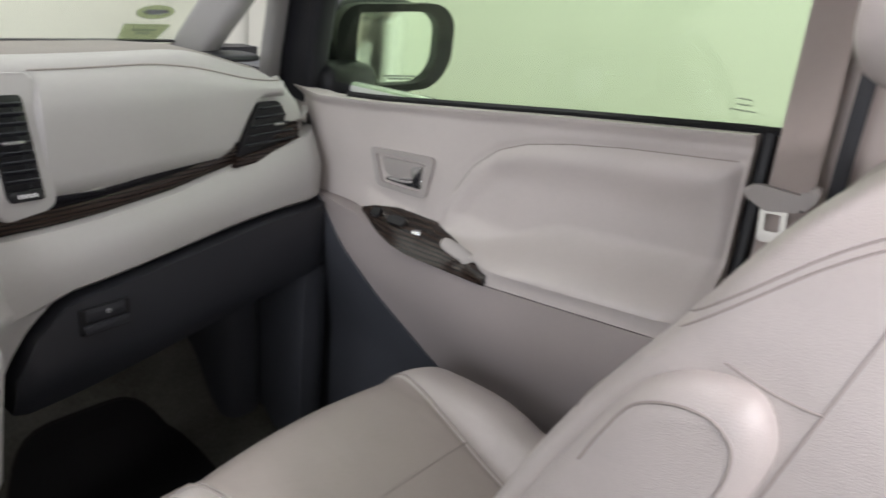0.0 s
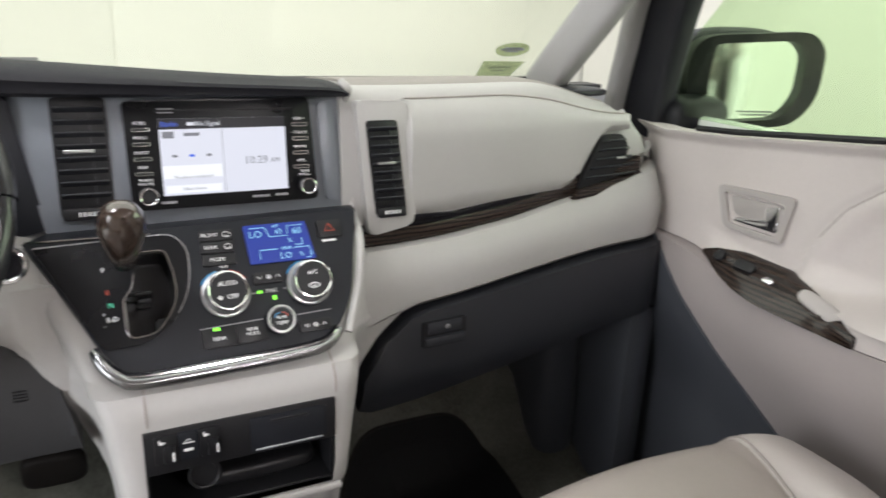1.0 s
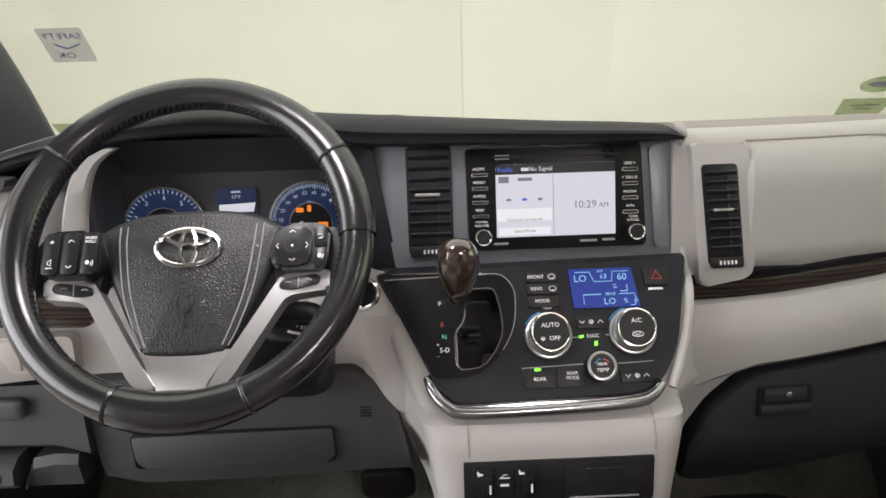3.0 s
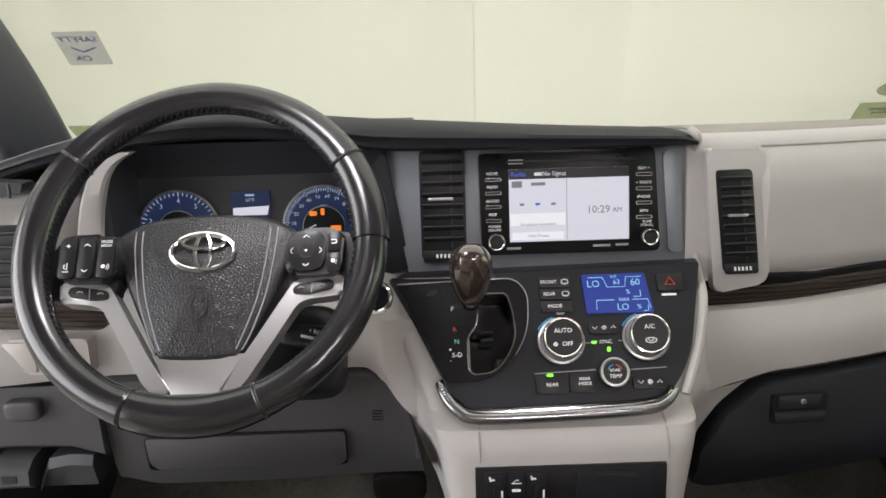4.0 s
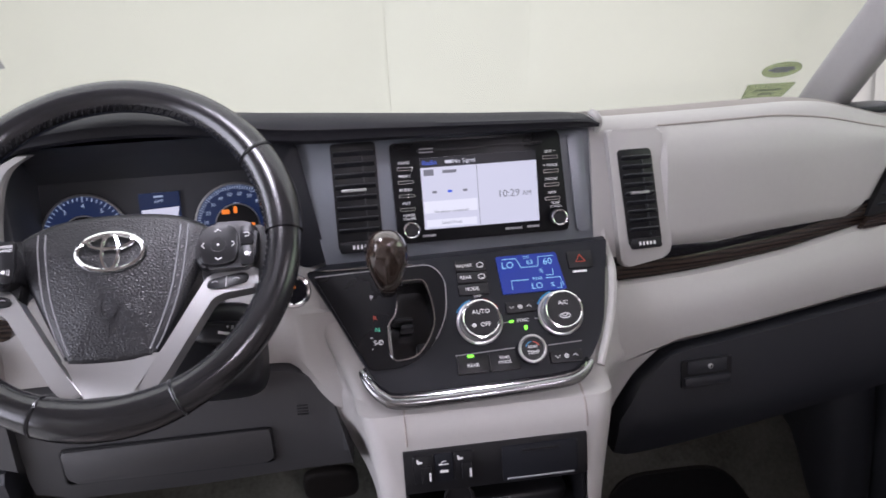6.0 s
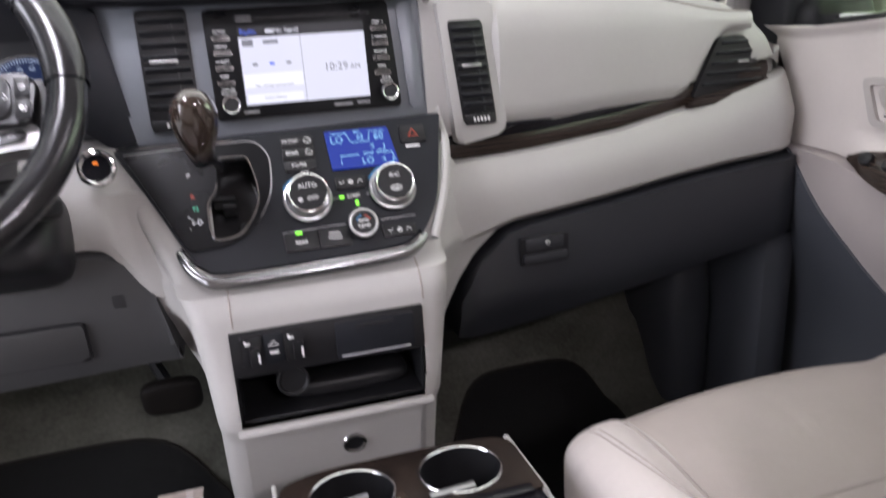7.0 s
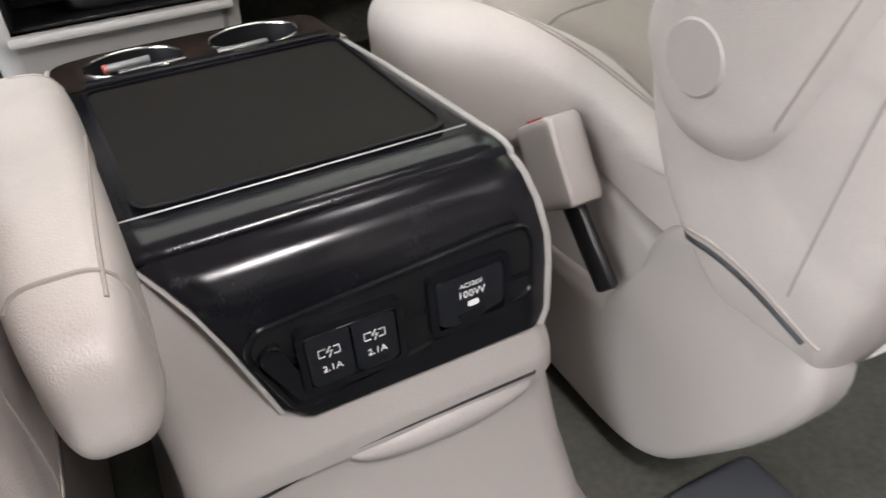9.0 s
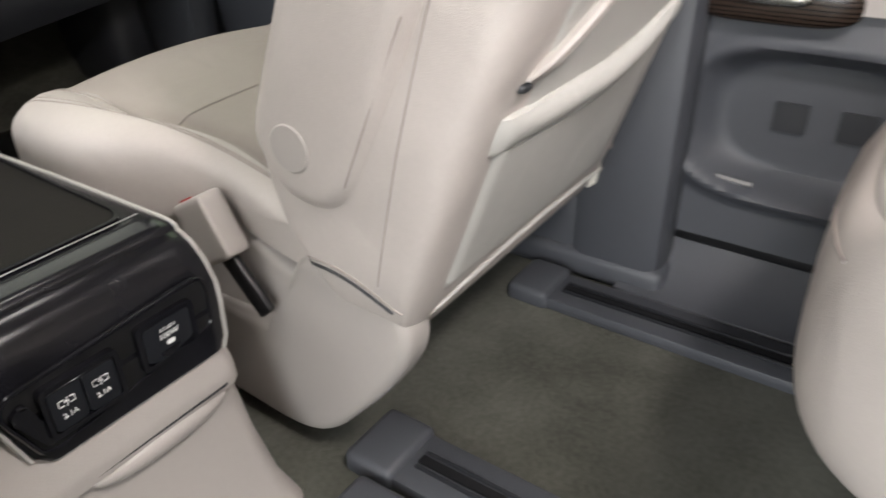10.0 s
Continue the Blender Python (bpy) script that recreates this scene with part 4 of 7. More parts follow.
        arm = puff(shape, ARM, -0.055, 0.010, 0.026, 0.003, 8)
        cord = [on_surface(arm, [(X(-0.5), -0.590 - dy, z) for z, dy in ((0.42, 0.010), (0.45, 0.024), (0.50, 0.047), (0.60, 0.090), (0.70, 0.132), (0.82, 0.182))], (side, 0, 0), 0.0010)]
        inset = [(X(-0.5), y, z) for y, z in ((q.x, q.y) for q in smooth_path([(-0.628, 0.745, 0), (-0.640, 0.773, 0), (-0.656, 0.800, 0), (-0.681, 0.814, 0), (-0.706, 0.816, 0), (-0.721, 0.804, 0), (-0.722, 0.780, 0), (-0.712, 0.745, 0), (-0.700, 0.700, 0)], 5))]
        cord.append(on_surface(arm, inset, (side, 0, 0), 0.0013))
        part("armrest", arm, LEATHER, seat, "padded leather armrest folded up beside the backrest")
        for c in cord:
            if c:
                part("seam", c, SEAM, seat)
        part("armrest_cap", disc(0.0245, basis((X(-0.244), -0.555, 0.472), (0, -side, 0), (0, 0, 1)), -0.004, 0.0045, 40, 0.0022, 0.0240), SHELL, seat, "round light plastic pivot cap")
    else:
        def arm_shape(p):
            k = (p.y + 0.232) / 0.464
            swell = 0.006 * math.sin(math.pi * clamp01(k)) ** 2
            dent = 0.005 * math.exp(-((k - 0.52) / 0.10) ** 2 - ((p.z + 0.004) / 0.018) ** 2) * (1 if p.x * side < 0 else 0)
            return Vector((X(-0.295) + p.x * (0.84 + 0.32 * k) + side * dent + 0.024 * k * side, -0.686 + 0.385 * k, 0.420 + p.z * (1 - 0.06 * k) + swell * (p.z > 0) + 0.006 * k))
        arm = pillow(0.033, 0.232, 0.047, 0.52, 26, arm_shape)
        cord = [on_surface(arm, [(X(-0.309 - 0.005 * math.sin((y + 0.66) * 9)), y, 0.6) for y in spaced(-0.660, -0.352, 26)], (0, 0, -1), 0.0012),
                on_surface(arm, [(X(-0.294) + u, -0.645, 0.6) for u in spaced(-0.028, 0.028, 14)], (0, 0, -1), 0.0014),
                on_surface(arm, [(X(-0.315) + u, -0.352 - 0.012 * math.cos(u * 40), 0.6) for u in spaced(-0.040, 0.040, 16)], (0, 0, -1), 0.0013),
                on_surface(arm, [(X(-0.5), -0.645, z) for z in spaced(0.385, 0.462, 12)], (side, 0, 0), 0.0012)]
        part("armrest", arm, LEATHER, seat, "padded leather armrest folded down")
        for c in cord:
            if c:
                part("seam", c, SEAM, seat)

    # plastic side cover, valance and buckle
    SID = basis((X(-0.205), 0, 0), (0, -side, 0), (0, 0, 1))
    f = 1 if side > 0 else -1
    cover = [(f * p.x, p.y) for p in smooth_path([(0.10, 0.24, 0), (0.10, 0.12, 0), (0.25, 0.098, 0), (0.395, 0.084, 0), (0.480, 0.080, 0), (0.535, 0.098, 0), (0.585, 0.150, 0), (0.632, 0.210, 0), (0.660, 0.265, 0), (0.655, 0.310, 0), (0.615, 0.334, 0), (0.560, 0.343, 0), (0.522, 0.335, 0), (0.500, 0.300, 0), (0.484, 0.260, 0), (0.440, 0.245, 0), (0.25, 0.243, 0)], 4, True)]
    if side < 0:
        cover = cover[::-1]
    part("side_cover", puff(cover, SID, -0.015, 0.022, 0.014, 0.004, 7), SHELL, seat, "light plastic recliner side cover")
    rings = []
    for y, zt, a in ((-0.125, 0.335, 0.230), (-0.17, 0.356, 0.243), (-0.34, 0.366, 0.246), (-0.375, 0.366, 0.244), (-0.40, 0.360, 0.228), (-0.45, 0.338, 0.224), (-0.50, 0.314, 0.223), (-0.545, 0.296, 0.220)):
        rings.append([(X(-p), y, z) for p, z in ((0.222, 0.19), (0.223, 0.25), (a, zt - 0.012), (a - 0.002, zt - 0.004), (a - 0.007, zt), (0.205, zt + 0.003), (0.175, zt + 0.008), (0.165, 0.19))])
    part("valance", loft(rings), SHELL, seat, "light plastic seat side valance behind the buckle")
    part("valance", box(0.05, 0.26, 0.08, 0.02, 3, at(X(0.185), -0.27, 0.285)), SHELL, seat, "light plastic seat side valance")
    part("seat_pan", box(0.40, 0.42, 0.10, 0.02, 2, at(cx, -0.34, 0.26)), BLACK, seat, "black seat pan under the cushion")
    for lx in (-0.18, 0.18):
        part("seat_rail", box(0.045, 0.50, 0.06, 0.008, 2, at(X(lx), -0.22, 0.09)), BLACK, seat, "black floor rail of the seat")
        part("seat_leg", box(0.035, 0.05, 0.12, 0.006, 2, at(X(lx), -0.17, 0.17)), BLACK, seat, "black seat leg")
        part("seat_leg", box(0.035, 0.05, 0.12, 0.006, 2, at(X(lx), -0.46, 0.17)), BLACK, seat, "black seat leg")
    BK = pose(X(-0.246), -0.418, 0.350, -30, 0, 0)
    buckle = part("buckle", pillow(0.016, 0.028, 0.037, 0.17, 12, m=BK), SHELL, seat, "light plastic belt buckle")
    part("release_button", plate(round_poly(rect(0.014, 0.006), 0.002), BK @ at(0, 0.018, 0.0375), 0, 0.002, 0.0005), material("release_red", (0.22, 0.03, 0.025, 1), 0.4), buckle, "red release button")
    part("buckle_stalk", box(0.010, 0.026, 0.085, 0.004, 2, pose(X(-0.242), -0.455, 0.292, -42, 0, 0)), BLACK, seat, "black buckle stalk")
    for o in seat.children_recursive:
        if o.type == "MESH":
            o.data.transform(at(0, ahead, 0))
    return seat


front_seat(0.490, 1, "light leather front passenger seat with its armrest folded up", True, cush_half=0.2679, cush_back=0.110, cush_low=-0.009, cush_off=-0.0364, back_tall=0.362)
front_seat(-0.397, -1, "light leather driver seat with its armrest folded down", False, 0.075, 0.258, 0.15, 0.235, DRIVER_FRONT, DRIVER_REAR, 0.0, 0.13, 0.03)

# second-row seat, of which the front end of the cushion shows
rear_seat = thing("second_row_seat", (0.5, -1.3, 0.06), "light leather second-row armchair behind the passenger seat", "car seat")
sc = pillow(0.25, 0.30, 0.16, 0.55, 24, m=at(0.525, -1.270, 0.37))
rs = on_surface(sc, [(x, -0.5, 0.44) for x in spaced(0.36, 0.73, 20)], (0, -1, 0), 0.002)
part("cushion", sc, LEATHER, rear_seat, "light leather seat cushion front")
part("seam", rs, SEAM, rear_seat) if rs else None
part("backrest", pillow(0.23, 0.09, 0.34, 0.4, 16, lambda p: Vector((0.545 + p.x, -1.66 + p.y - 0.2 * p.z, 0.78 + p.z))), LEATHER, rear_seat, "light leather backrest")
part("armrest", pillow(0.045, 0.20, 0.055, 0.6, 18, m=at(0.30, -1.20, 0.545)), LEATHER, rear_seat, "padded leather armrest")
part("seat_base", box(0.38, 0.45, 0.20, 0.02, 2, at(0.545, -1.33, 0.19)), DARK, rear_seat, "dark seat base")


# floor rails of the second row
def floor_rail(x, y0, y1, label):
    r = thing("floor_rail", (x, (y0 + y1) / 2, 0.06), label, "seat rail", "seat rails in the floor")
    ln = y0 - y1
    part("channel", box(0.085, ln, 0.022, 0.006, 2, at(x, (y0 + y1) / 2, 0.068)), SLATE, r, "slate plastic rail cover")
    part("slot", box(0.012, ln - 0.05, 0.004, 0.0, 1, at(x, (y0 + y1) / 2 - 0.03, 0.0795)), BLACK, r, "black slot in the rail")
    part("slot_lip", box(0.006, ln - 0.05, 0.005, 0.002, 1, at(x + 0.012, (y0 + y1) / 2 - 0.03, 0.0805)), DARK, r, "raised lip beside the slot")
    part("slot_lip", box(0.006, ln - 0.05, 0.005, 0.002, 1, at(x - 0.012, (y0 + y1) / 2 - 0.03, 0.0805)), DARK, r, "raised lip beside the slot")
    part("end_cap", box(0.095, 0.07, 0.034, 0.010, 3, at(x, y0 - 0.01, 0.071)), SLATE, r, "slate plastic end cap")
    return r


floor_rail(0.305, -0.585, -2.1, "slate plastic floor rail with a black slot")
floor_rail(0.722, -0.565, -2.1, "slate plastic floor rail with a black slot")
solo("rail_end_cover", box(0.07, 0.09, 0.03, 0.010, 3, at(0.215, -0.640, 0.070)), SLATE, "short slate cover on the carpet by the rail", "cover")


# ---- dashboard ----
dash = thing("dashboard", (0.0, 0.35, 0.40), "cream and black car dashboard with wood strip", "dashboard")


def sweep_in(x):
    """How far the dash face falls back towards the passenger door."""
    return 0.075 * ease((x - 0.20) / 0.50) + 0.10 * clamp01((x - 0.735) / 0.09) ** 2


def dash_y(x, z):
    return 0.168 + sweep_in(x) + 0.02 * ease((z - 0.84) / 0.07)


def glove_top(x):
    return lin([(0.16, 0.56), (0.20, 0.575), (0.26, 0.592), (0.42, 0.603), (0.76, 0.628), (0.84, 0.632)], x)


def strip_low(x):
    return lin([(0.15, 0.684), (0.30, 0.689), (0.45, 0.698), (0.58, 0.716), (0.69, 0.737), (0.80, 0.76)], x)


def passenger_dash():
    rings = []
    for x in spaced(0.150, 0.800, 60):
        c = sweep_in(x)
        s, g = strip_low(x), glove_top(x)
        top = 0.906 - 0.022 * ease((x - 0.45) / 0.3) - 0.022 * ease((x - 0.50) / 0.2)
        drop = 0.095 * clamp01((x - 0.665) / 0.135) ** 1.6
        rings.append([(x, 0.60, 0.87 - drop), (x, 0.50, 0.876 - drop), (x, 0.40 + c * 0.5, top - 0.010 - drop), (x, 0.27 + c, top - drop), (x, 0.205 + c, top - drop),
                      (x, 0.190 + c, top - 0.005 - drop), (x, 0.182 + c, top - 0.016 - drop), (x, 0.176 + c, min(0.86, top - 0.03) - drop * 0.9), (x, 0.170 + c, 0.80 - drop * 0.5), (x, 0.168 + c, s + 0.034),
                      (x, 0.180 + c, s + 0.030), (x, 0.180 + c, s + 0.002), (x, 0.152 + c, s - 0.002), (x, 0.138 + c, s - 0.022), (x, 0.130 + c * 0.9, (s + g) / 2),
                      (x, 0.134 + c * 0.9, g + 0.012), (x, 0.150 + c * 0.9, g), (x, 0.30, g), (x, 0.60, g)])
    return loft(rings)


part("passenger_side", passenger_dash(), CREAM, dash, "cream soft plastic passenger side of the dash")


def strip_of(z_low, z_high, xs, off, depth):
    rings = []
    for x in xs:
        a, b = z_low(x), z_high(x)
        y = 0.170 + sweep_in(x)
        rings.append([(x, y + depth, a), (x, y - off * 0.6, a + 0.001), (x, y - off, (a + b) / 2), (x, y - off * 0.5, b - 0.001), (x, y + depth, b)])
    return loft(rings)


rings = []
for x in spaced(0.172, 0.69, 40):
    c = sweep_in(x)
    top = 0.906 - 0.022 * ease((x - 0.45) / 0.3) - 0.022 * ease((x - 0.50) / 0.2)
    drop = 0.095 * clamp01((x - 0.665) / 0.135) ** 1.6
    rings.append([(x, 0.500, 0.879 - drop), (x, 0.40 + c * 0.5, top - 0.006 - drop), (x, 0.27 + c, top + 0.004 - drop), (x, 0.222 + c, top + 0.004 - drop), (x, 0.214 + c, top - 0.001 - drop), (x, 0.214 + c, top - 0.006 - drop), (x, 0.500, 0.868 - drop)])
part("dash_top_pad", loft(rings), TAUPE, dash, "taupe top pad of the dash under the windscreen")
part("wood_strip", strip_of(strip_low, lambda x: strip_low(x) + 0.024 + 0.006 * ease((x - 0.5) / 0.1), spaced(0.156, 0.735, 54), 0.008, 0.012), WOOD, dash, "dark glossy wood strip")
part("strip_shadow_gap", strip_of(lambda x: strip_low(x) + 0.022, lambda x: strip_low(x) + 0.036, spaced(0.156, 0.60, 40), 0.003, 0.012), PIANO, dash, "black band above the wood strip")


# padded upper glove lid
def pad_low(x):
    return lin([(0.24, 0.728), (0.555, 0.733), (0.580, 0.742), (0.632, 0.815), (0.65, 0.826), (0.70, 0.826)], x)


def pad_high(x):
    return 0.890 - 0.022 * ease((x - 0.40) / 0.25) - 0.016 * ease((x - 0.50) / 0.2)


rows = []
for x in spaced(0.240, 0.700, 52):
    zs = spaced(pad_low(x), pad_high(x), 14)
    ends = min(ease((x - 0.238) / 0.012), ease((0.704 - x) / 0.015))
    front = [(x, dash_y(x, z) - (0.003 + 0.009 * ends * ease((z - zs[0] + 0.002) / 0.012) * ease((zs[-1] - z + 0.002) / 0.014)), z) for z in zs]
    rows.append(front + [(x, dash_y(x, z) + 0.01, z) for z in zs[::-1]])
part("upper_glove_lid", loft(rows), CREAM, dash, "cream padded upper glove box lid")
part("lid_joint", tube([(x, dash_y(x, pad_high(x)) - 0.0035, pad_high(x) + 0.0015) for x in spaced(0.245, 0.69, 30)], 0.0012, 5), SEAM, dash)
part("lid_latch", box(0.075, 0.006, 0.006, 0.002, 2, at(0.285, dash_y(0.285, 0.73) - 0.014, 0.7275)), PIANO, dash, "dark latch under the upper lid")
part("defroster_vent", loft([[(x, 0.49, 0.888), (x, 0.56, 0.882), (x, 0.56, 0.886), (x, 0.49, 0.892)] for x in spaced(0.12, 0.66, 12)]), DARK, dash, "dark defroster slot along the windscreen")
part("defroster_side", pillow(0.055, 0.04, 0.008, 0.6, 8, m=at(0.70, 0.40, 0.874)), DARK, dash, "dark side defroster outlet")

# passenger side air vent
VF = basis((0.668, dash_y(0.668, 0.78) - 0.003, 0.772), (1, 0.16, 0), (0, 0.06, 1))
vo = round_poly([(-0.082, -0.042), (-0.028, 0.046), (0.024, 0.046), (0.066, -0.018), (0.056, -0.026)], [0.006, 0.012, 0.012, 0.012, 0.01], 4)
side_vent = part("side_vent", plate(vo, VF, -0.010, 0.002), BLACK, dash, "black slatted side air vent")
for k in range(5):
    v = -0.024 + k * 0.015
    x0 = -0.082 + (v + 0.042) * 0.62 + 0.006
    x1 = 0.060 - max(0.0, v + 0.018) * 0.62
    part("slat", box(x1 - x0, 0.008, 0.003, 0.0012, 1, VF @ at((x0 + x1) / 2, v, 0.006) @ pose(0, 0, 0, 60, 0, 0)), DARK, side_vent)
part("vent_tab", box(0.022, 0.004, 0.004, 0.001, 1, VF @ at(0.012, 0.006, 0.012)), SILVER, side_vent, "bright thumb tab")
part("vent_wood", plate(round_poly([(-0.100, -0.058), (-0.082, -0.042), (0.054, -0.027), (0.068, -0.018), (0.072, -0.034), (0.040, -0.052)], 0.006), VF, 0.001, 0.010, 0.004), WOOD, dash, "wood trim under the side vent")
part("side_end_rim", tube(smooth_path([(0.722, 0.30, 0.845), (0.752, 0.29, 0.80), (0.768, 0.28, 0.74), (0.766, 0.265, 0.68), (0.755, 0.25, 0.64)], 6), 0.012, 10), CREAM, dash, "rounded cream end of the dash")

# lower glove box
gl = thing("glove_box", (0.45, 0.2, 0.42), "closed dark grey lower glove box with a latch", "glove box")


def glove_low(x):
    return lin([(0.17, 0.425), (0.40, 0.448), (0.56, 0.462), (0.78, 0.50)], x)


rows = []
for x in spaced(0.176, 0.775, 44):
    hi = min(glove_top(x) - 0.004, lerp([(0.17, 0.47), (0.185, 0.515), (0.21, 0.555), (0.25, 0.584), (0.29, 0.593), (0.8, 0.7)], x))
    lo = glove_low(x)
    edge = ease((x - 0.174) / 0.02)
    c = 0.8 * sweep_in(x)
    yz = [(z, 0.128 + c + 0.030 * ease((0.50 - z) / 0.10) + 0.012 * (1 - edge) - 0.004 * math.sin((z - lo) / (hi - lo) * math.pi)) for z in spaced(lo, hi, 12)]
    rows.append([(x, 0.45, lo - 0.004)] + [(x, y, z) for z, y in yz] + [(x, 0.30, hi)])
part("lid", loft(rows), DARK, gl, "dark grey glove box lid")
LT = basis((0.296, 0.128, 0.560), (1, 0.06, 0), (0, 0.02, 1))
part("latch_recess", plate(round_poly(rect(0.074, 0.040, 0, -0.006), 0.004), LT, -0.004, 0.0015), BLACK, gl, "shallow latch recess")
part("latch_paddle", plate(round_poly(rect(0.068, 0.013, 0, -0.016), 0.003), LT, 0.001, 0.006, 0.002), DARK, gl, "grey latch paddle")
part("latch_plate", plate(round_poly(rect(0.058, 0.018, 0, 0.004), 0.003), LT, 0.001, 0.003, 0.001), DARK, gl)
part("lock_cylinder", disc(0.0038, LT @ at(0.004, 0.004, 0), 0.0, 0.0050, 18, 0.001), SILVER, gl, "round metal lock")
part("key_slot", box(0.0012, 0.004, 0.001, 0, m=LT @ at(0.004, 0.004, 0.0052)), BLACK, gl, "dark key slot", smooth=False)
solo("footwell_panel", loft([[(x, 0.20, glove_low(x) - 0.004), (x, 0.55, glove_low(x) - 0.03), (x, 0.60, glove_low(x) - 0.10), (x, 0.60, glove_low(x))] for x in spaced(0.10, 0.78, 10)]), BLACK, "black panel under the glove box", "trim", kind="structure")


# ---- centre stack body: cream pillar with the tray opening ----
def stack_left(z):
    return lin([(0.10, -0.150), (0.33, -0.160), (0.42, -0.160), (0.50, -0.166), (0.57, -0.176), (0.60, -0.188), (0.64, -0.206), (0.70, -0.238), (0.75, -0.262), (0.90, -0.27)], z)


def stack_right(z):
    return lin([(0.10, 0.10), (0.33, 0.106), (0.42, 0.108), (0.50, 0.118), (0.57, 0.128), (0.60, 0.134), (0.66, 0.150), (0.72, 0.165), (0.90, 0.165)], z)


def flare_left(z):
    """How much wider the cream body is where it meets the bulkhead, on the driver side."""
    return glide([(0.10, -0.152), (0.33, -0.163), (0.42, -0.170), (0.46, -0.180), (0.50, -0.196), (0.57, -0.226), (0.62, -0.262), (0.66, -0.285), (0.90, -0.29)], z)


def flare_right(z):
    return glide([(0.10, 0.11), (0.33, 0.116), (0.42, 0.132), (0.50, 0.165), (0.55, 0.196), (0.575, 0.222), (0.60, 0.252), (0.625, 0.262), (0.65, 0.246), (0.67, 0.205), (0.685, 0.174), (0.72, 0.172), (0.90, 0.17)], z)


def stack_front(z):
    """The face of the cream body along z: under the slanting panel, then the band and the tray."""
    if z >= 0.600:
        return 0.052 + (z - 0.600) * 0.640
    return lin([(0.10, 0.06), (0.33, 0.045), (0.415, 0.024), (0.425, 0.010), (0.555, 0.016), (0.572, 0.018), (0.590, 0.028), (0.600, 0.052)], z)


TX0, TX1, TZ0, TZ1 = -0.134, 0.088, 0.432, 0.550
zs = [0.08, 0.20, 0.30, 0.33, 0.36, 0.40, 0.412, 0.420, TZ0, 0.46, 0.497, 0.52, TZ1, 0.560, 0.572, 0.582, 0.590, 0.596, 0.601, 0.62, 0.64, 0.66, 0.68, 0.70, 0.72, 0.738]
rings = []
for z in zs:
    xl, xr, yf = stack_left(z), stack_right(z), stack_front(z)
    rad = 0.026
    bl, br = flare_left(z), flare_right(z)
    y0 = yf + rad
    yl, yr = max(0.118 + 0.035 * ease((0.56 - z) / 0.06), y0 + 0.008), max(0.150, y0 + 0.012)
    turns = [radians(d) for d in (15, 30, 45, 60, 75, 90)]
    ring = [(bl, 0.42, z)] + [(xl + (bl - xl) * (1 - math.cos(a)), y0 + (yl - y0) * math.sin(a), z) for a in turns[::-1]]
    ring += [(xl + rad - rad * math.cos(a), yf + rad - rad * math.sin(a), z) for a in (radians(d) for d in (0, 22, 45, 68, 90))]
    ring += [(TX0, yf, z), (TX0 / 2, yf, z), (0.0, yf, z), (TX1, yf, z)]
    ring += [(xr - rad + rad * math.sin(a), yf + rad - rad * math.cos(a), z) for a in (radians(d) for d in (0, 22, 45, 68, 90))]
    ring += [(xr + (br - xr) * (1 - math.cos(a)), y0 + (yr - y0) * math.sin(a), z) for a in turns] + [(br, 0.42, z)]
    rings.append(ring)
body = loft(rings)
gone = [f for f in body.faces if (TX0 - 1e-4 < f.calc_center_median().x < TX0 / 2 + 1e-4 and 0.625 < f.calc_center_median().z < 0.742 and f.calc_center_median().y < 0.16) or TX0 - 1e-4 < f.calc_center_median().x < TX1 + 1e-4 and TZ0 < f.calc_center_median().z < TZ1 and f.calc_center_median().y < 0.05]
bmesh.ops.delete(body, geom=gone, context="FACES")
part("centre_body", body, CREAM, dash, "cream soft plastic centre pillar")
part("body_joint", tube([(-0.128, stack_front(z) - 0.0005, z) for z in spaced(0.556, 0.598, 8)], 0.0012, 5), SEAM, dash)
part("body_joint", tube([(0.090, stack_front(z) - 0.0005, z) for z in spaced(0.556, 0.598, 8)], 0.0012, 5), SEAM, dash)
part("lower_lip", box(0.235, 0.012, 0.010, 0.004, 2, at(-0.022, 0.012, 0.424)), CREAM, dash, "cream lip under the tray")

# storage tray with switches
tray = thing("storage_tray", (-0.02, 0.06, 0.43), "black open storage tray with switch panel in the dash", "tray")
for nm, sx, sy, sz, p in (("tray_floor", 0.222, 0.11, 0.004, (-0.023, 0.075, 0.434)), ("tray_side", 0.004, 0.11, 0.118, (-0.132, 0.075, 0.491)), ("tray_side", 0.004, 0.11, 0.118, (0.086, 0.075, 0.491)), ("tray_back", 0.222, 0.004, 0.118, (-0.023, 0.13, 0.491))):
    part(nm, box(sx, sy, sz, 0.001, 1, at(*p)), BLACK, tray, "black tray lining")
part("tray_step", pillow(0.075, 0.03, 0.012, 0.5, 8, m=at(0.0, 0.075, 0.446)), BLACK, tray, "moulded step inside the tray")
TR = basis((-0.023, 0.014, 0.523), (1, 0, 0), (0, 0.02, 1))
part("fascia", plate(round_poly(rect(0.222, 0.054), 0.003), TR, -0.10, 0.002, 0.001), BLACK, tray, "black switch fascia")
lidp = part("coin_lid", plate(round_poly(rect(0.092, 0.044, 0.052, -0.001), 0.003), TR, 0.001, 0.005, 0.002), PANEL, tray, "closed coin box lid")
part("lid_grip", box(0.045, 0.003, 0.002, 0.0005, 1, TR @ at(0.052, 0.015, 0.006)), BLACK, lidp, "finger groove")
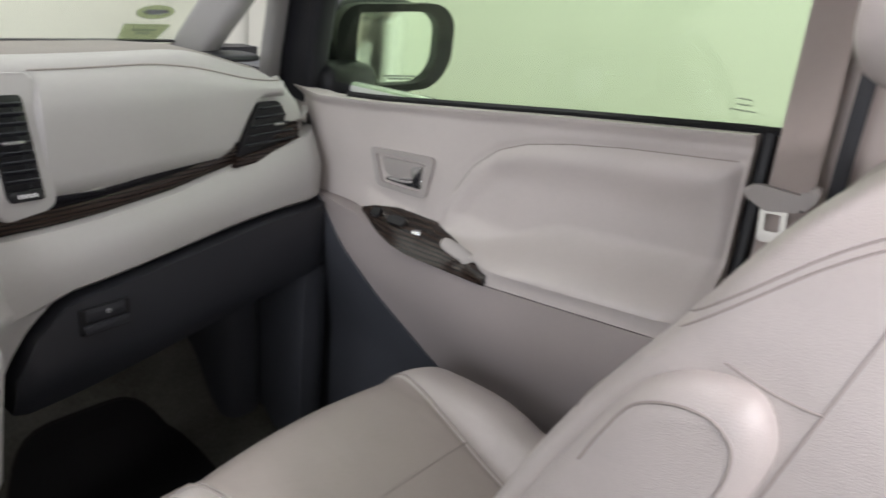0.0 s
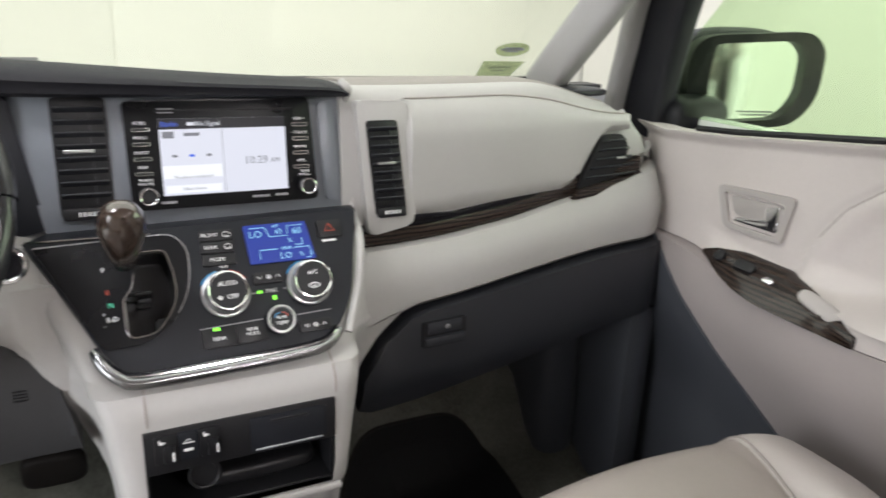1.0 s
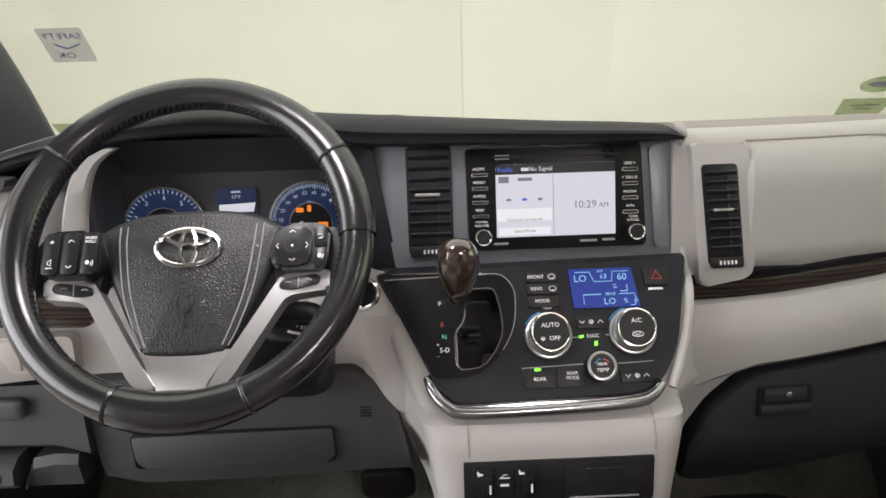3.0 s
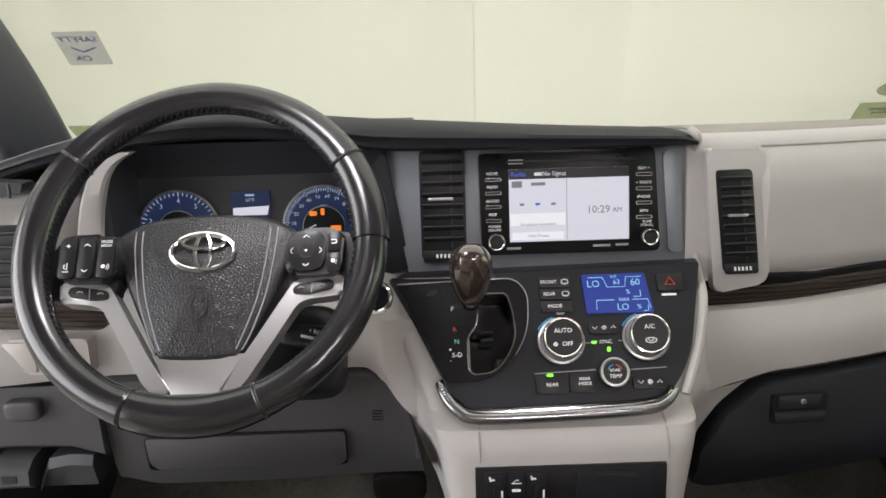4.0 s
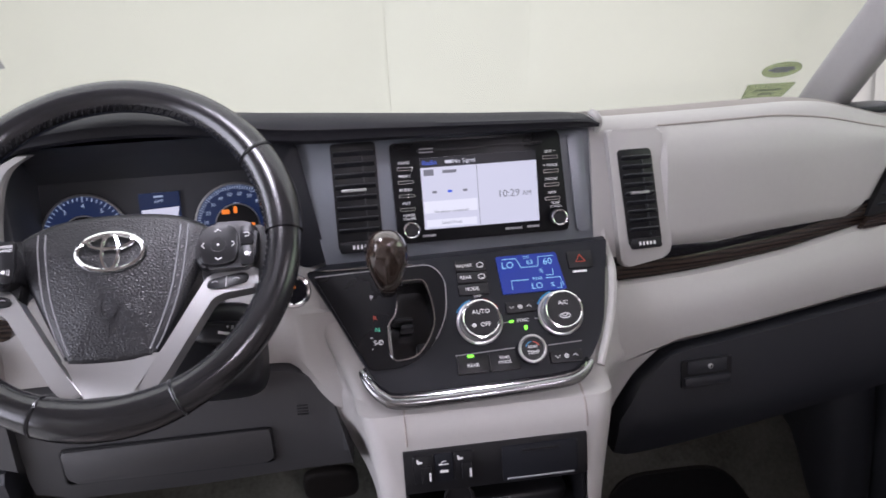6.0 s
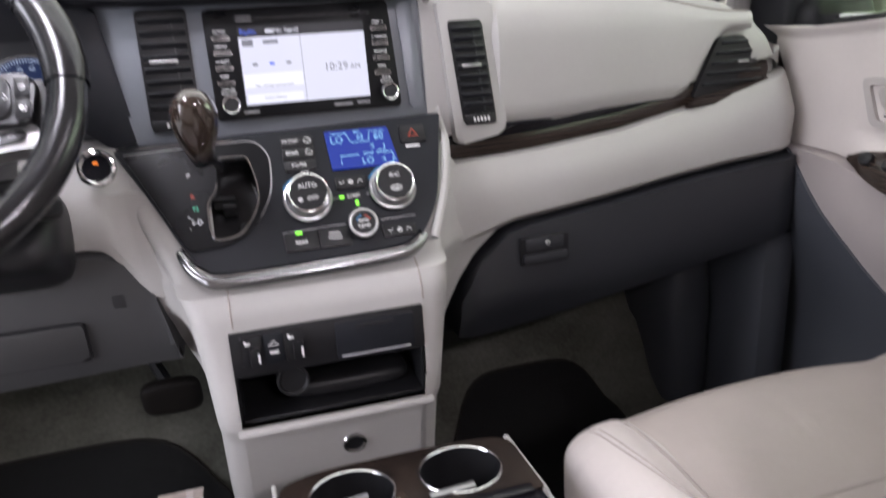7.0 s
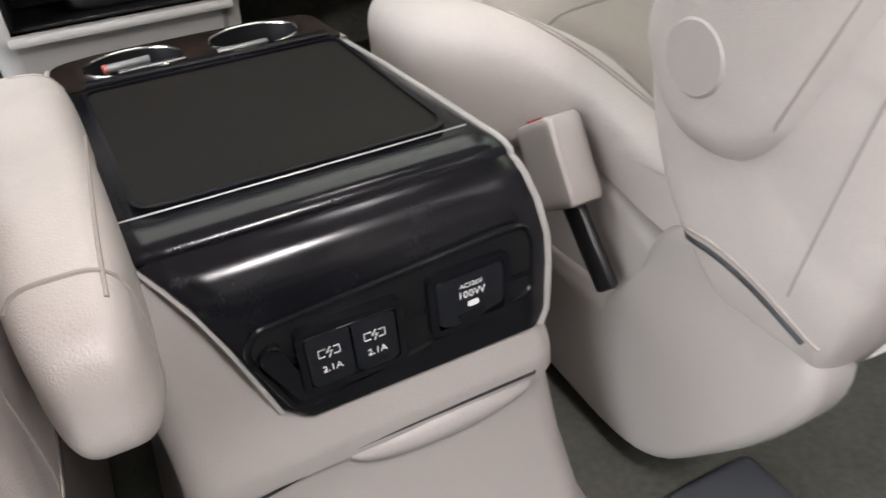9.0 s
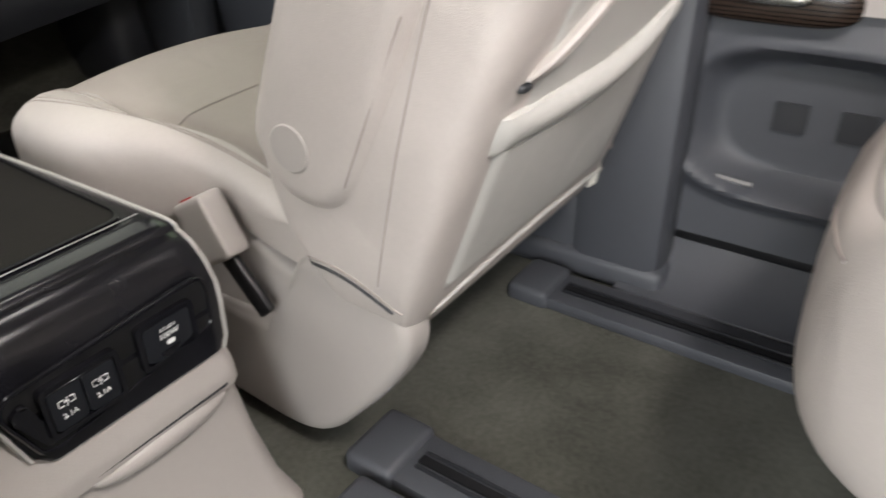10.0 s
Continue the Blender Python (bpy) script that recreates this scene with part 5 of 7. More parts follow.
# Thin grey bar that paints the highlight on the lid's lower edge.
part("lid_edge", box(0.082, 0.002, 0.002, 0.0005, 1, TR @ at(0.052, -0.020, 0.006)), INK_GREY, lidp, "painted highlight along the lid edge")
for u in (-0.088, -0.040):
    sw = part("seat_heat_switch", plate(round_poly(rect(0.024, 0.036, u, 0.004), 0.003), TR, 0.001, 0.005, 0.0015), BLACK, tray, "black seat heater switch")
    part("rocker", box(0.012, 0.022, 0.005, 0.002, 2, TR @ at(u + 0.003, -0.002, 0.006)), KEY_BLACK, sw, "rocker of the switch")
    part("level_mark", box(0.0022, 0.011, 0.0006, 0, m=TR @ at(u + 0.007, -0.004, 0.0088)), INK_WHITE, sw, smooth=False)
    part("seat_symbol", plate(round_poly([(-0.003, 0.0), (0.003, 0.001), (0.003, 0.003), (-0.001, 0.003), (-0.002, 0.006), (-0.004, 0.006)], 0.0005), TR @ at(u - 0.004, 0.012, 0.0055), 0, 0.0004), INK_WHITE, sw, smooth=False)
part("usb_port", plate(round_poly(rect(0.022, 0.036, -0.064, 0.004), 0.002), TR, 0.001, 0.004, 0.001), PANEL, tray, "black port cover")
part("usb_symbol", moved(join(tube([(-0.070, 0.008, 0.0045), (-0.058, 0.008, 0.0045)], 0.0006, 4), tube([(-0.068, 0.008, 0.0045), (-0.065, 0.012, 0.0045), (-0.061, 0.012, 0.0045)], 0.0005, 4), box(0.010, 0.003, 0.001, 0, m=at(-0.064, -0.001, 0.0045))), TR), INK_WHITE, tray, smooth=False)
part("power_outlet", join(torus_arc(0.017, 0.017, 0.0022, basis((-0.070, 0.020, 0.478), (1, 0, 0), (0, 0.1, 1))), disc(0.015, basis((-0.070, 0.020, 0.478), (1, 0, 0), (0, 0.1, 1)), -0.03, -0.002, 20)), BLACK, tray, "round power outlet with a cover")
SOC = basis((-0.005, stack_front(0.372) - 0.002, 0.372), (1, 0, 0), (0, stack_front(0.382) - stack_front(0.362), 0.02))
sock = thing("power_socket", (-0.005, 0.04, 0.35), "round metal power socket in the cream panel", "socket")
part("socket_rim", torus_arc(0.013, 0.013, 0.0025, SOC), CHROME, sock, "metal socket rim")
part("socket_hole", disc(0.012, SOC, -0.002, 0.0008, 20), BLACK, sock, "dark socket hole")

# black brow over the screen and the instruments
BROW_TOP = [(-0.86, 0.862), (-0.78, 0.880), (-0.703, 0.902), (-0.617, 0.926), (-0.51, 0.949), (-0.421, 0.957), (-0.35, 0.951), (-0.29, 0.945), (-0.217, 0.939), (-0.01, 0.925), (0.10, 0.919), (0.142, 0.914), (0.156, 0.906)]
BROW_FRONT = [(-0.86, 0.150), (-0.70, 0.122), (-0.58, 0.112), (-0.41, 0.108), (-0.30, 0.118), (-0.22, 0.136), (-0.05, 0.142), (0.10, 0.148), (0.156, 0.156)]
BROW_UNDER = [(-0.86, 0.846), (-0.69, 0.884), (-0.62, 0.902), (-0.557, 0.912), (-0.516, 0.920), (-0.44, 0.925), (-0.363, 0.923), (-0.284, 0.912), (-0.225, 0.902), (-0.015, 0.899), (0.156, 0.896)]
rings = []
for x in spaced(-0.86, 0.156, 110):
    t, fr = glide(BROW_TOP, x), glide(BROW_FRONT, x)
    un = min(glide(BROW_UNDER, x), t - 0.009)
    h = t - un
    rings.append([(x, 0.60, 0.868), (x, 0.50, 0.872), (x, 0.38, t - 0.026), (x, 0.25, t - 0.006), (x, fr + 0.055, t - 0.001), (x, fr + 0.032, t), (x, fr + 0.016, t - 0.003), (x, fr + 0.006, t - 0.008),
                  (x, fr + 0.002, t - 0.35 * h), (x, fr, t - 0.5 * h), (x, fr + 0.003, t - 0.62 * h), (x, fr + 0.004, un + 0.15 * h), (x, fr + 0.009, un + 0.001), (x, fr + 0.020, un), (x, 0.20, un - 0.002), (x, 0.24, un - 0.03), (x, 0.60, 0.82)])
part("brow", loft(rings), SOFT_BLACK, dash, "black stitched vinyl brow over the dash")
sewn = []
for x in spaced(-0.84, -0.56, 62):
    sewn.append(box(0.0032, 0.0010, 0.0010, 0, m=at(x, glide(BROW_FRONT, x) + 0.020, glide(BROW_TOP, x) - 0.0012)))
tagged(part("brow_stitch", join(*sewn), INK_GREY, dash, "row of grey stitches on the brow", smooth=False), kind="stuff")

# ---- upper panel: vents and head unit ----
U = basis((0, 0.170, 0.780), (1, 0, 0), (0, 0.139, 0.99))
L = basis((0, 0.128, 0.743), (1, 0, 0), (0, 0.545, 0.838))
upper_o = round_poly([(-0.235, 0.126), (-0.207, -0.040), (0.162, -0.032), (0.156, 0.126)], [0.004, 0.004, 0.004, 0.01])
part("upper_panel", plate(upper_o, U, -0.03, -0.003, 0.002), SATIN, dash, "satin grey panel round the screen")
part("panel_joint", tube([L @ Vector((-0.228, 0.004, 0.000)), L @ Vector((-0.18, 0.003, 0.000)), L @ Vector((-0.10, 0.002, 0.000))], 0.0011, 5), CHROME, dash, "thin bright line under the panel")
part("panel_right_lip", plate(round_poly([(0.120, 0.108), (0.128, -0.020), (0.146, -0.021), (0.142, 0.112)], 0.004), U, -0.003, 0.001, 0.002), SATIN, dash, "graphite panel beside the screen")


step = [[U @ Vector((-0.207 + 0.369 * k / 12, -0.036 + 0.006 * k / 12, -0.004)), L @ Vector((-0.226 + 0.382 * k / 12, 0.0045 + 0.010 * k / 12, -0.003))] for k in range(13)]
part("panel_step", loft([[a, a.lerp(b, 0.5) + Vector((0, 0, 0.001)), b, b + Vector((0, 0.01, -0.012)), a + Vector((0, 0.006, -0.012))] for a, b in step]), PANEL, dash, "graphite step between the two centre panels")
part("recess_cheek_panel", plate(round_poly([(-0.290, 0.906), (-0.231, 0.902), (-0.205, 0.748), (-0.236, 0.742), (-0.268, 0.770), (-0.284, 0.820)], 0.006), basis((0, 0.128, 0), (1, 0, 0), (0, 0.06, 1)), -0.10, 0.002, 0.004, 3), PANEL, dash, "graphite cheek between the instruments and the centre vent")


def slat_vent(cx, cz, w, h, m, label, slats=8):
    v = part("air_vent", plate(round_poly(rect(w, h, cx, cz), 0.006), m, -0.02, -0.001, 0.001), BLACK, dash, label)
    low = h * 0.10
    for k in range(slats):
        y = cz - h / 2 + low + (k + 0.8) * (h - low) / (slats + 0.8)
        part("slat", box(w - 0.006, 0.012, 0.0022, 0.0008, 1, m @ at(cx, y, 0.001) @ pose(0, 0, 0, 55, 0, 0)), DARK, v)
    part("vent_tab", box(w * 0.55, 0.004, 0.004, 0.001, 2, m @ at(cx - w * 0.05, cz + h * 0.06, 0.007)), SILVER, v, "bright thumb tab")
    part("fin", box(0.002, h * 0.8, 0.006, 0.0005, 1, m @ at(cx + w * 0.18, cz, -0.002)), DARK, v)
    foot = part("vent_shutter", plate(round_poly(rect(w - 0.004, 0.014, cx, cz - h / 2 + 0.004), 0.003), m, -0.001, 0.003, 0.001), BLACK, v, "black shutter slide")
    part("shutter_marks", join(*[plate(rect(0.0025, 0.005, cx - 0.009 + i * 0.005, cz - h / 2 + 0.004), m, 0.003, 0.0034) for i in range(5)]), INK_WHITE, foot, smooth=False)
    return v


slat_vent(-0.161, 0.049, 0.058, 0.138, U, "black slatted air vent left of the screen")
RV = basis((0.210, dash_y(0.210, 0.80) - 0.008, 0.780), (1, 0.04, 0), (0, 0.09, 1)) @ Matrix(((1, -0.10, 0, 0), (0, 1, 0, 0), (0, 0, 1, 0), (0, 0, 0, 1)))
fr_o = round_poly([(-0.030, 0.112), (-0.034, -0.074), (0.040, -0.062), (0.045, 0.110)], [0.008, 0.012, 0.014, 0.008])
part("vent_surround", plate(fr_o, RV, -0.03, 0.002, 0.004, 3), CREAM, dash, "cream surround of the right centre vent")
slat_vent(0.003, 0.020, 0.047, 0.130, RV @ at(0, 0, 0.004), "black slatted air vent right of the screen", 9)
part("stack_rim", tube(smooth_path([Vector((0.150, 0.176, 0.916)), Vector((0.158, 0.168, 0.905)), U @ Vector((0.1605, 0.105, -0.004)), U @ Vector((0.163, 0.05, -0.004)), U @ Vector((0.165, -0.034, -0.004)), L @ Vector((0.156, -0.03, -0.002)), L @ Vector((0.142, -0.09, -0.002)), L @ Vector((0.118, -0.148, -0.002))], 8), 0.0055, 8), CREAM, dash, "cream rim along the centre panel")

head = thing("head_unit", (0, 0.18, 0.77), "black infotainment unit with a lit touch screen", "car radio")
bz = round_poly([(-0.115, 0.113), (-0.113, -0.0165), (0.115, -0.0165), (0.108, 0.115)], 0.006)
part("bezel", plate(bz, U, -0.02, 0.007, 0.002), BEZEL, head, "gloss black bezel")
part("disc_slot", box(0.165, 0.003, 0.002, 0.0005, 1, U @ at(0.002, 0.101, 0.0072)), BLACK, head, "disc slot")
part("slot_tag", plate(rect(0.018, 0.006, -0.068, 0.101), U, 0.007, 0.0078), INK_GREY, head, smooth=False)
scr = part("screen", plate(rect(0.152, 0.092, -0.001, 0.0455), U, 0.0070, 0.0078), SCREEN, head, "lit touch screen", False)
part("screen_header", plate(rect(0.152, 0.0125, -0.001, 0.0852), U, 0.0078, 0.0082), SCREEN_DARK, scr, "black header bar", False)
part("screen_card", plate(rect(0.070, 0.0155, -0.041, 0.0278), U, 0.0078, 0.0081), SCREEN_CARD, scr, smooth=False)
part("screen_card", plate(rect(0.066, 0.0095, -0.041, 0.0068), U, 0.0078, 0.0081), SCREEN_CARD, scr, smooth=False)
part("screen_divider", plate(rect(0.0006, 0.078, -0.004, 0.039), U, 0.0078, 0.0080), SCREEN_INK, scr, smooth=False)
text("screen_text", "Radio", 0.0085, U @ at(-0.065, 0.085, 0.0082), SCREEN_BLUE, scr)
text("screen_text", "No Signal", 0.0078, U @ at(-0.020, 0.085, 0.0082), SCREEN_WHITE_TEXT, scr)
bars("screen_bars", (0.009,), 0.004, U @ at(-0.040, 0.085, 0.0082), SCREEN_WHITE_TEXT, scr)
text("screen_text", "10:29", 0.0135, U @ at(0.036, 0.038, 0.0080), SCREEN_INK, scr)
text("screen_text", "AM", 0.0085, U @ at(0.060, 0.037, 0.0080), SCREEN_INK, scr)
text("screen_text", "No phone connected", 0.0052, U @ at(-0.041, 0.0215, 0.0082), SCREEN_INK, scr)
text("screen_text", "Select Phone", 0.0052, U @ at(-0.041, 0.0068, 0.0082), SCREEN_INK, scr)
bars("screen_bars", (0.018,), 0.004, U @ at(-0.040, 0.0725, 0.0080), SCREEN_INK, scr)
bars("screen_badge", (0.013,), 0.008, U @ at(-0.067, 0.0725, 0.0080), SCREEN_INK, scr)
for dx, mat_ in ((-0.020, SCREEN_INK), (0.0, SCREEN_BLUE), (0.020, SCREEN_INK)):
    part("screen_dot", plate(round_poly(rect(0.006, 0.003), 0.001), U @ at(-0.041 + dx, 0.047, 0.0079), 0, 0.0004), mat_, scr, smooth=False)
def slim_key(u, v):
    k = part("key", box(0.0205, 0.0046, 0.003, 0.0012, 2, U @ at(u, v, 0.0072)), BLACK, head, "slim black key")
    part("key_edge", ring_plate(round_poly(rect(0.0205, 0.0046, u, v), 0.0015), round_poly(rect(0.0187, 0.0030, u, v), 0.001), U, 0.0085, 0.0090), CHROME, k, "bright key outline")


for words, v in (("HOME", 0.0845), ("MENU", 0.0675), ("AUDIO", 0.0500), ("MAP", 0.0325)):
    slim_key(-0.097, v - 0.0050)
    text("key_text", words, 0.0052, U @ at(-0.098, v + 0.0025, 0.0072), INK_WHITE, head)
for words, v in (("SEEK >", 0.0865), ("< TRACK", 0.0685), ("PHONE", 0.0505), ("APPS", 0.0325)):
    slim_key(0.094, v - 0.0055)
    text("key_text", words, 0.0050, U @ at(0.094, v + 0.0020, 0.0072), INK_WHITE, head)
for u, v, words in ((-0.095, 0.001, "POWER\nVOLUME"), (0.099, 0.002, "TUNE\nSCROLL")):
    kn = part("knob", disc(0.0100, U @ at(u, v, 0.007), 0, 0.014, 28, 0.002, 0.0092), BLACK, head, "black rotary knob")
    part("knob_ring", torus_arc(0.0096, 0.0096, 0.0012, U @ at(u, v, 0.021)), CHROME, kn, "chrome ring")
    text("key_text", words, 0.0045, U @ at(u - 0.001, v + 0.0165, 0.0072), INK_WHITE, head)
bars("bezel_print", (0.018,), 0.003, U @ at(-0.072, -0.0085, 0.0072), INK_GREY, head)
bars("bezel_print", (0.022,), 0.003, U @ at(0.040, -0.0080, 0.0072), INK_GREY, head)
bars("bezel_print", (0.016,), 0.003, U @ at(0.066, -0.0075, 0.0072), INK_GREY, head)

# ---- lower panel: climate controls and selector gate ----
clim = thing("climate_panel", (0, 0.09, 0.60), "graphite climate control panel with knobs and a blue display", "control panel")
low_o = round_poly([(-0.232, 0.004), (-0.198, -0.058), (-0.163, -0.132), (-0.138, -0.162), (0.092, -0.158), (0.130, -0.108), (0.157, 0.014)], [0.004, 0.05, 0.03, 0.03, 0.04, 0.06, 0.004], 6)
slot_o = round_poly([(-0.120, -0.0195), (-0.0865, -0.0192), (-0.0799, -0.0472), (-0.0783, -0.0753), (-0.0900, -0.0989), (-0.1060, -0.1165), (-0.1328, -0.1185), (-0.1374, -0.1076), (-0.1376, -0.0733), (-0.1254, -0.0598)], [0.003, 0.008, 0.02, 0.02, 0.02, 0.012, 0.008, 0.008, 0.010, 0.008], 5)
part("panel", plate_with_holes(low_o, [slot_o], L, -0.03, -0.002), PANEL, clim, "graphite panel", False)
trim_line = smooth_path([L @ Vector(p) for p in ((-0.174, -0.124, -0.002), (-0.165, -0.144, 0.002), (-0.150, -0.1610, 0.005), (-0.127, -0.1695, 0.006), (-0.03, -0.169, 0.007), (0.065, -0.1650, 0.006), (0.092, -0.157, 0.004), (0.108, -0.141, -0.001))], 8)
part("chrome_trim", tube(trim_line, lambda u: 0.0015 + 0.0060 * math.sin(math.pi * u) ** 0.3, 10), TRIM_METAL, clim, "satin chrome trim under the panel")
part("trim_lip", tube([q + L.to_3x3() @ Vector((0, 0.0072, 0.0035)) for q in trim_line[5:-5]], 0.0013, 6), CHROME, clim, "bright upper edge of the trim")
part("trim_groove", tube([q + L.to_3x3() @ Vector((0, 0.0100, 0.000)) for q in trim_line[4:-4]], 0.0022, 6), PIANO, clim, "dark lip above the chrome trim")
dsp = part("display", plate(round_poly([(0.0075, 0.0015), (0.0105, -0.0480), (0.0925, -0.0480), (0.0855, 0.0015)], 0.002), L, -0.002, 0.001), LCD, clim, "blue lit climate display", False)
DL = L @ at(0.049, -0.0235, 0.0012)
for words, size, x, y in (("LO", 0.0125, -0.028, 0.012), ("60", 0.0125, 0.024, 0.013), ("63", 0.009, 0.001, 0.014), ("EXT", 0.0045, -0.002, 0.021), ("LO", 0.0115, 0.006, -0.018), ("REAR", 0.0055, 0.008, -0.0085), ("%", 0.008, 0.014, 0.001), ("%", 0.008, 0.026, -0.018)):
    text("segments", words, size, DL @ at(x, y, 0), LCD_INK, dsp)
for pts in (((-0.034, 0.0205), (-0.016, 0.0205), (-0.011, 0.008), (0.011, 0.008), (0.013, 0.0205), (0.032, 0.0205)), ((-0.026, -0.020), (-0.026, -0.0085), (-0.004, -0.0085)), ((0.018, -0.0085), (0.037, -0.0085), (0.040, -0.020)), ((0.020, -0.005), (0.029, -0.005), (0.029, 0.003)), ((0.031, -0.023), (0.037, -0.023), (0.037, -0.016))):
    part("segment_line", moved(tube([(x, y, 0.0003) for x, y in pts], 0.0006, 4), DL), LCD_INK, dsp, smooth=False)
for words, v in (("FRONT", -0.007), ("REAR", -0.0222), ("MODE", -0.0378)):
    b = part("button", plate(round_poly(rect(0.038, 0.0135, -0.026, v), 0.0015), L, -0.002, 0.0015, 0.001), BLACK, clim, "black push button")
    text("button_text", words, 0.0062, L @ at(-0.028 if words == "MODE" else -0.034, v, 0.0015), INK_WHITE, b)
    if words != "MODE":
        part("demist_symbol", join(torus_arc(0.0042, 0.0032, 0.0005, L @ at(-0.014, v, 0.0018), 0, 360, 14, 4), tube([L @ Vector((-0.0145 + i * 0.002, v - 0.002, 0.002)) for i in (0, 1)], 0.0005, 4)), INK_WHITE, b)
for u, v, words in ((-0.0245, -0.0810, "AUTO|OFF"), (0.0780, -0.0795, "A/C|")):
    K = L @ at(u, v, 0)
    kn = part("dial", disc(0.0262, K, -0.001, 0.008, 40, 0.002, 0.0250), BLACK, clim, "black climate dial")
    part("dial_ring", torus_arc(0.0262, 0.0262, 0.0026, K @ at(0, 0, 0.003)), SILVER, kn, "satin silver foot ring")
    part("dial_side", disc(0.0250, K, 0.006, 0.0215, 40, 0.002, 0.0236), SILVER, kn, "satin silver dial side")
    part("dial_ring", torus_arc(0.0226, 0.0226, 0.0016, K @ at(0, 0, 0.0215)), CHROME, kn, "chrome top ring")
    part("dial_face", disc(0.0215, K, 0.019, 0.0228, 36, 0.001), BLACK, kn, "black dial face")
    K = K @ at(0, 0, 0.0044)
    a, b2 = words.split("|")
    text("dial_text", a, 0.0078, K @ at(0.0, 0.008, 0.0186), INK_WHITE, kn)
    if b2:
        text("dial_text", b2, 0.0075, K @ at(0.004, -0.008, 0.0186), INK_WHITE, kn)
        part("fan_symbol", join(*[torus_arc(0.0014, 0.0008, 0.0005, K @ at(-0.010 + dx, -0.008 + dy, 0.0188), 0, 360, 8, 4) for dx, dy in ((0.0013, 0), (-0.0013, 0), (0, 0.0013), (0, -0.0013))]), INK_WHITE, kn)
    else:
        part("car_symbol", join(torus_arc(0.0065, 0.0030, 0.0006, K @ at(0.0, -0.008, 0.0188), 0, 360, 16, 4), torus_arc(0.0030, 0.0018, 0.0005, K @ at(0.0, -0.007, 0.0188), 0, 360, 10, 4)), INK_WHITE, kn)
    K = K @ at(0, -0.0005, -0.0035)
    part("cold_mark", torus_arc(0.0305, 0.0305, 0.0009, K, 105, 150, 12, 5, 0.0002), INK_BLUE, clim)
    part("warm_mark", torus_arc(0.0305, 0.0305, 0.0009, K, 35, 75, 12, 5, 0.0002), INK_RED, clim)
    text("panel_text", "TEMP", 0.0045, K @ at(0.002, 0.0345, -0.0018), INK_WHITE, clim)
K = L @ at(0.034, -0.122, 0)
kn = part("dial", disc(0.0170, K, -0.001, 0.013, 32, 0.002, 0.0155), BLACK, clim, "small black rear temperature dial")
part("dial_ring", torus_arc(0.0158, 0.0158, 0.0020, K @ at(0, 0, 0.012)), SILVER, kn, "satin silver ring")
text("dial_text", "REAR", 0.0050, K @ at(0, 0.002, 0.0132), INK_WHITE, kn)
text("dial_text", "TEMP", 0.0062, K @ at(0, -0.005, 0.0132), INK_WHITE, kn)
part("cold_mark", torus_arc(0.0085, 0.0085, 0.0007, K, 100, 160, 8, 4, 0.0135), INK_BLUE, kn)
part("warm_mark", torus_arc(0.0085, 0.0085, 0.0007, K, 20, 80, 8, 4, 0.0135), INK_RED, kn)
for cx, cy, w, words in ((0.029, -0.066, 0.036, "fan"), (0.077, -0.133, 0.040, "fan")):
    b = part("button", plate(round_poly(rect(w, 0.014, cx, cy), 0.002), L, -0.002, 0.0015, 0.001), BLACK, clim, "black fan button")
    for s, dx in ((-1, -0.011), (1, 0.011)):
        part("arrow_symbol", moved(tube([(cx + dx - 0.003, cy - 0.0015 * s, 0.002), (cx + dx, cy + 0.002 * s, 0.002), (cx + dx + 0.003, cy - 0.0015 * s, 0.002)], 0.0005, 4), L), INK_WHITE, b)
    part("fan_symbol", join(*[torus_arc(0.0016, 0.0009, 0.0005, L @ at(cx + dx, cy + dy, 0.0018), 0, 360, 8, 4) for dx, dy in ((0.0015, 0), (-0.0015, 0), (0, 0.0015), (0, -0.0015))]), INK_WHITE, b)
text("panel_text", "SYNC", 0.0062, L @ at(0.030, -0.083, -0.0018), INK_WHITE, clim)
for cx, cy, w, h in ((0.0155, -0.0835, 0.005, 0.0025), (0.0325, -0.0925, 0.003, 0.005), (-0.041, -0.1215, 0.0075, 0.0032)):
    part("green_lamp", plate(round_poly(rect(w, h, cx, cy), 0.0008), L, -0.002, 0.0022), LED_GREEN, clim, "lit green indicator")
for cx, cy, w, rot in ((0.008, -0.0838, 0.009, 0), (0.050, -0.082, 0.009, 0), (-0.022, -0.1175, 0.074, 0.03), (0.078, -0.1165, 0.043, 0.03)):
    part("panel_line", box(w, 0.0012, 0.0006, 0, m=L @ at(cx, cy, -0.0016) @ pose(0, 0, 0, 0, 0, 2)), INK_GREY, clim, smooth=False)
for cx, w, words, sz in ((-0.039, 0.038, "REAR", 0.0062), (0.000, 0.036, "REAR\nMODE", 0.0055)):
    b = part("button", plate(round_poly(rect(w, 0.023, cx, -0.131), 0.002), L, -0.002, 0.0012, 0.001), BLACK, clim, "black push button")
    text("button_text", words, sz, L @ at(cx, -0.133 if "\n" not in words else -0.130, 0.0012), INK_WHITE, b)
hz = part("hazard_button", plate(round_poly(rect(0.032, 0.022, 0.116, -0.011), 0.002), L, -0.002, 0.0015, 0.001), BLACK, clim, "black hazard button")
part("hazard_symbol", moved(tube([(0.110, -0.0145, 0.0018), (0.122, -0.0145, 0.0018), (0.116, -0.005, 0.0018)], 0.0011, 5, True), L), INK_RED, hz)
bars("panel_print", (0.018,), 0.0028, L @ at(0.114, -0.0265, -0.0016), INK_WHITE, clim)

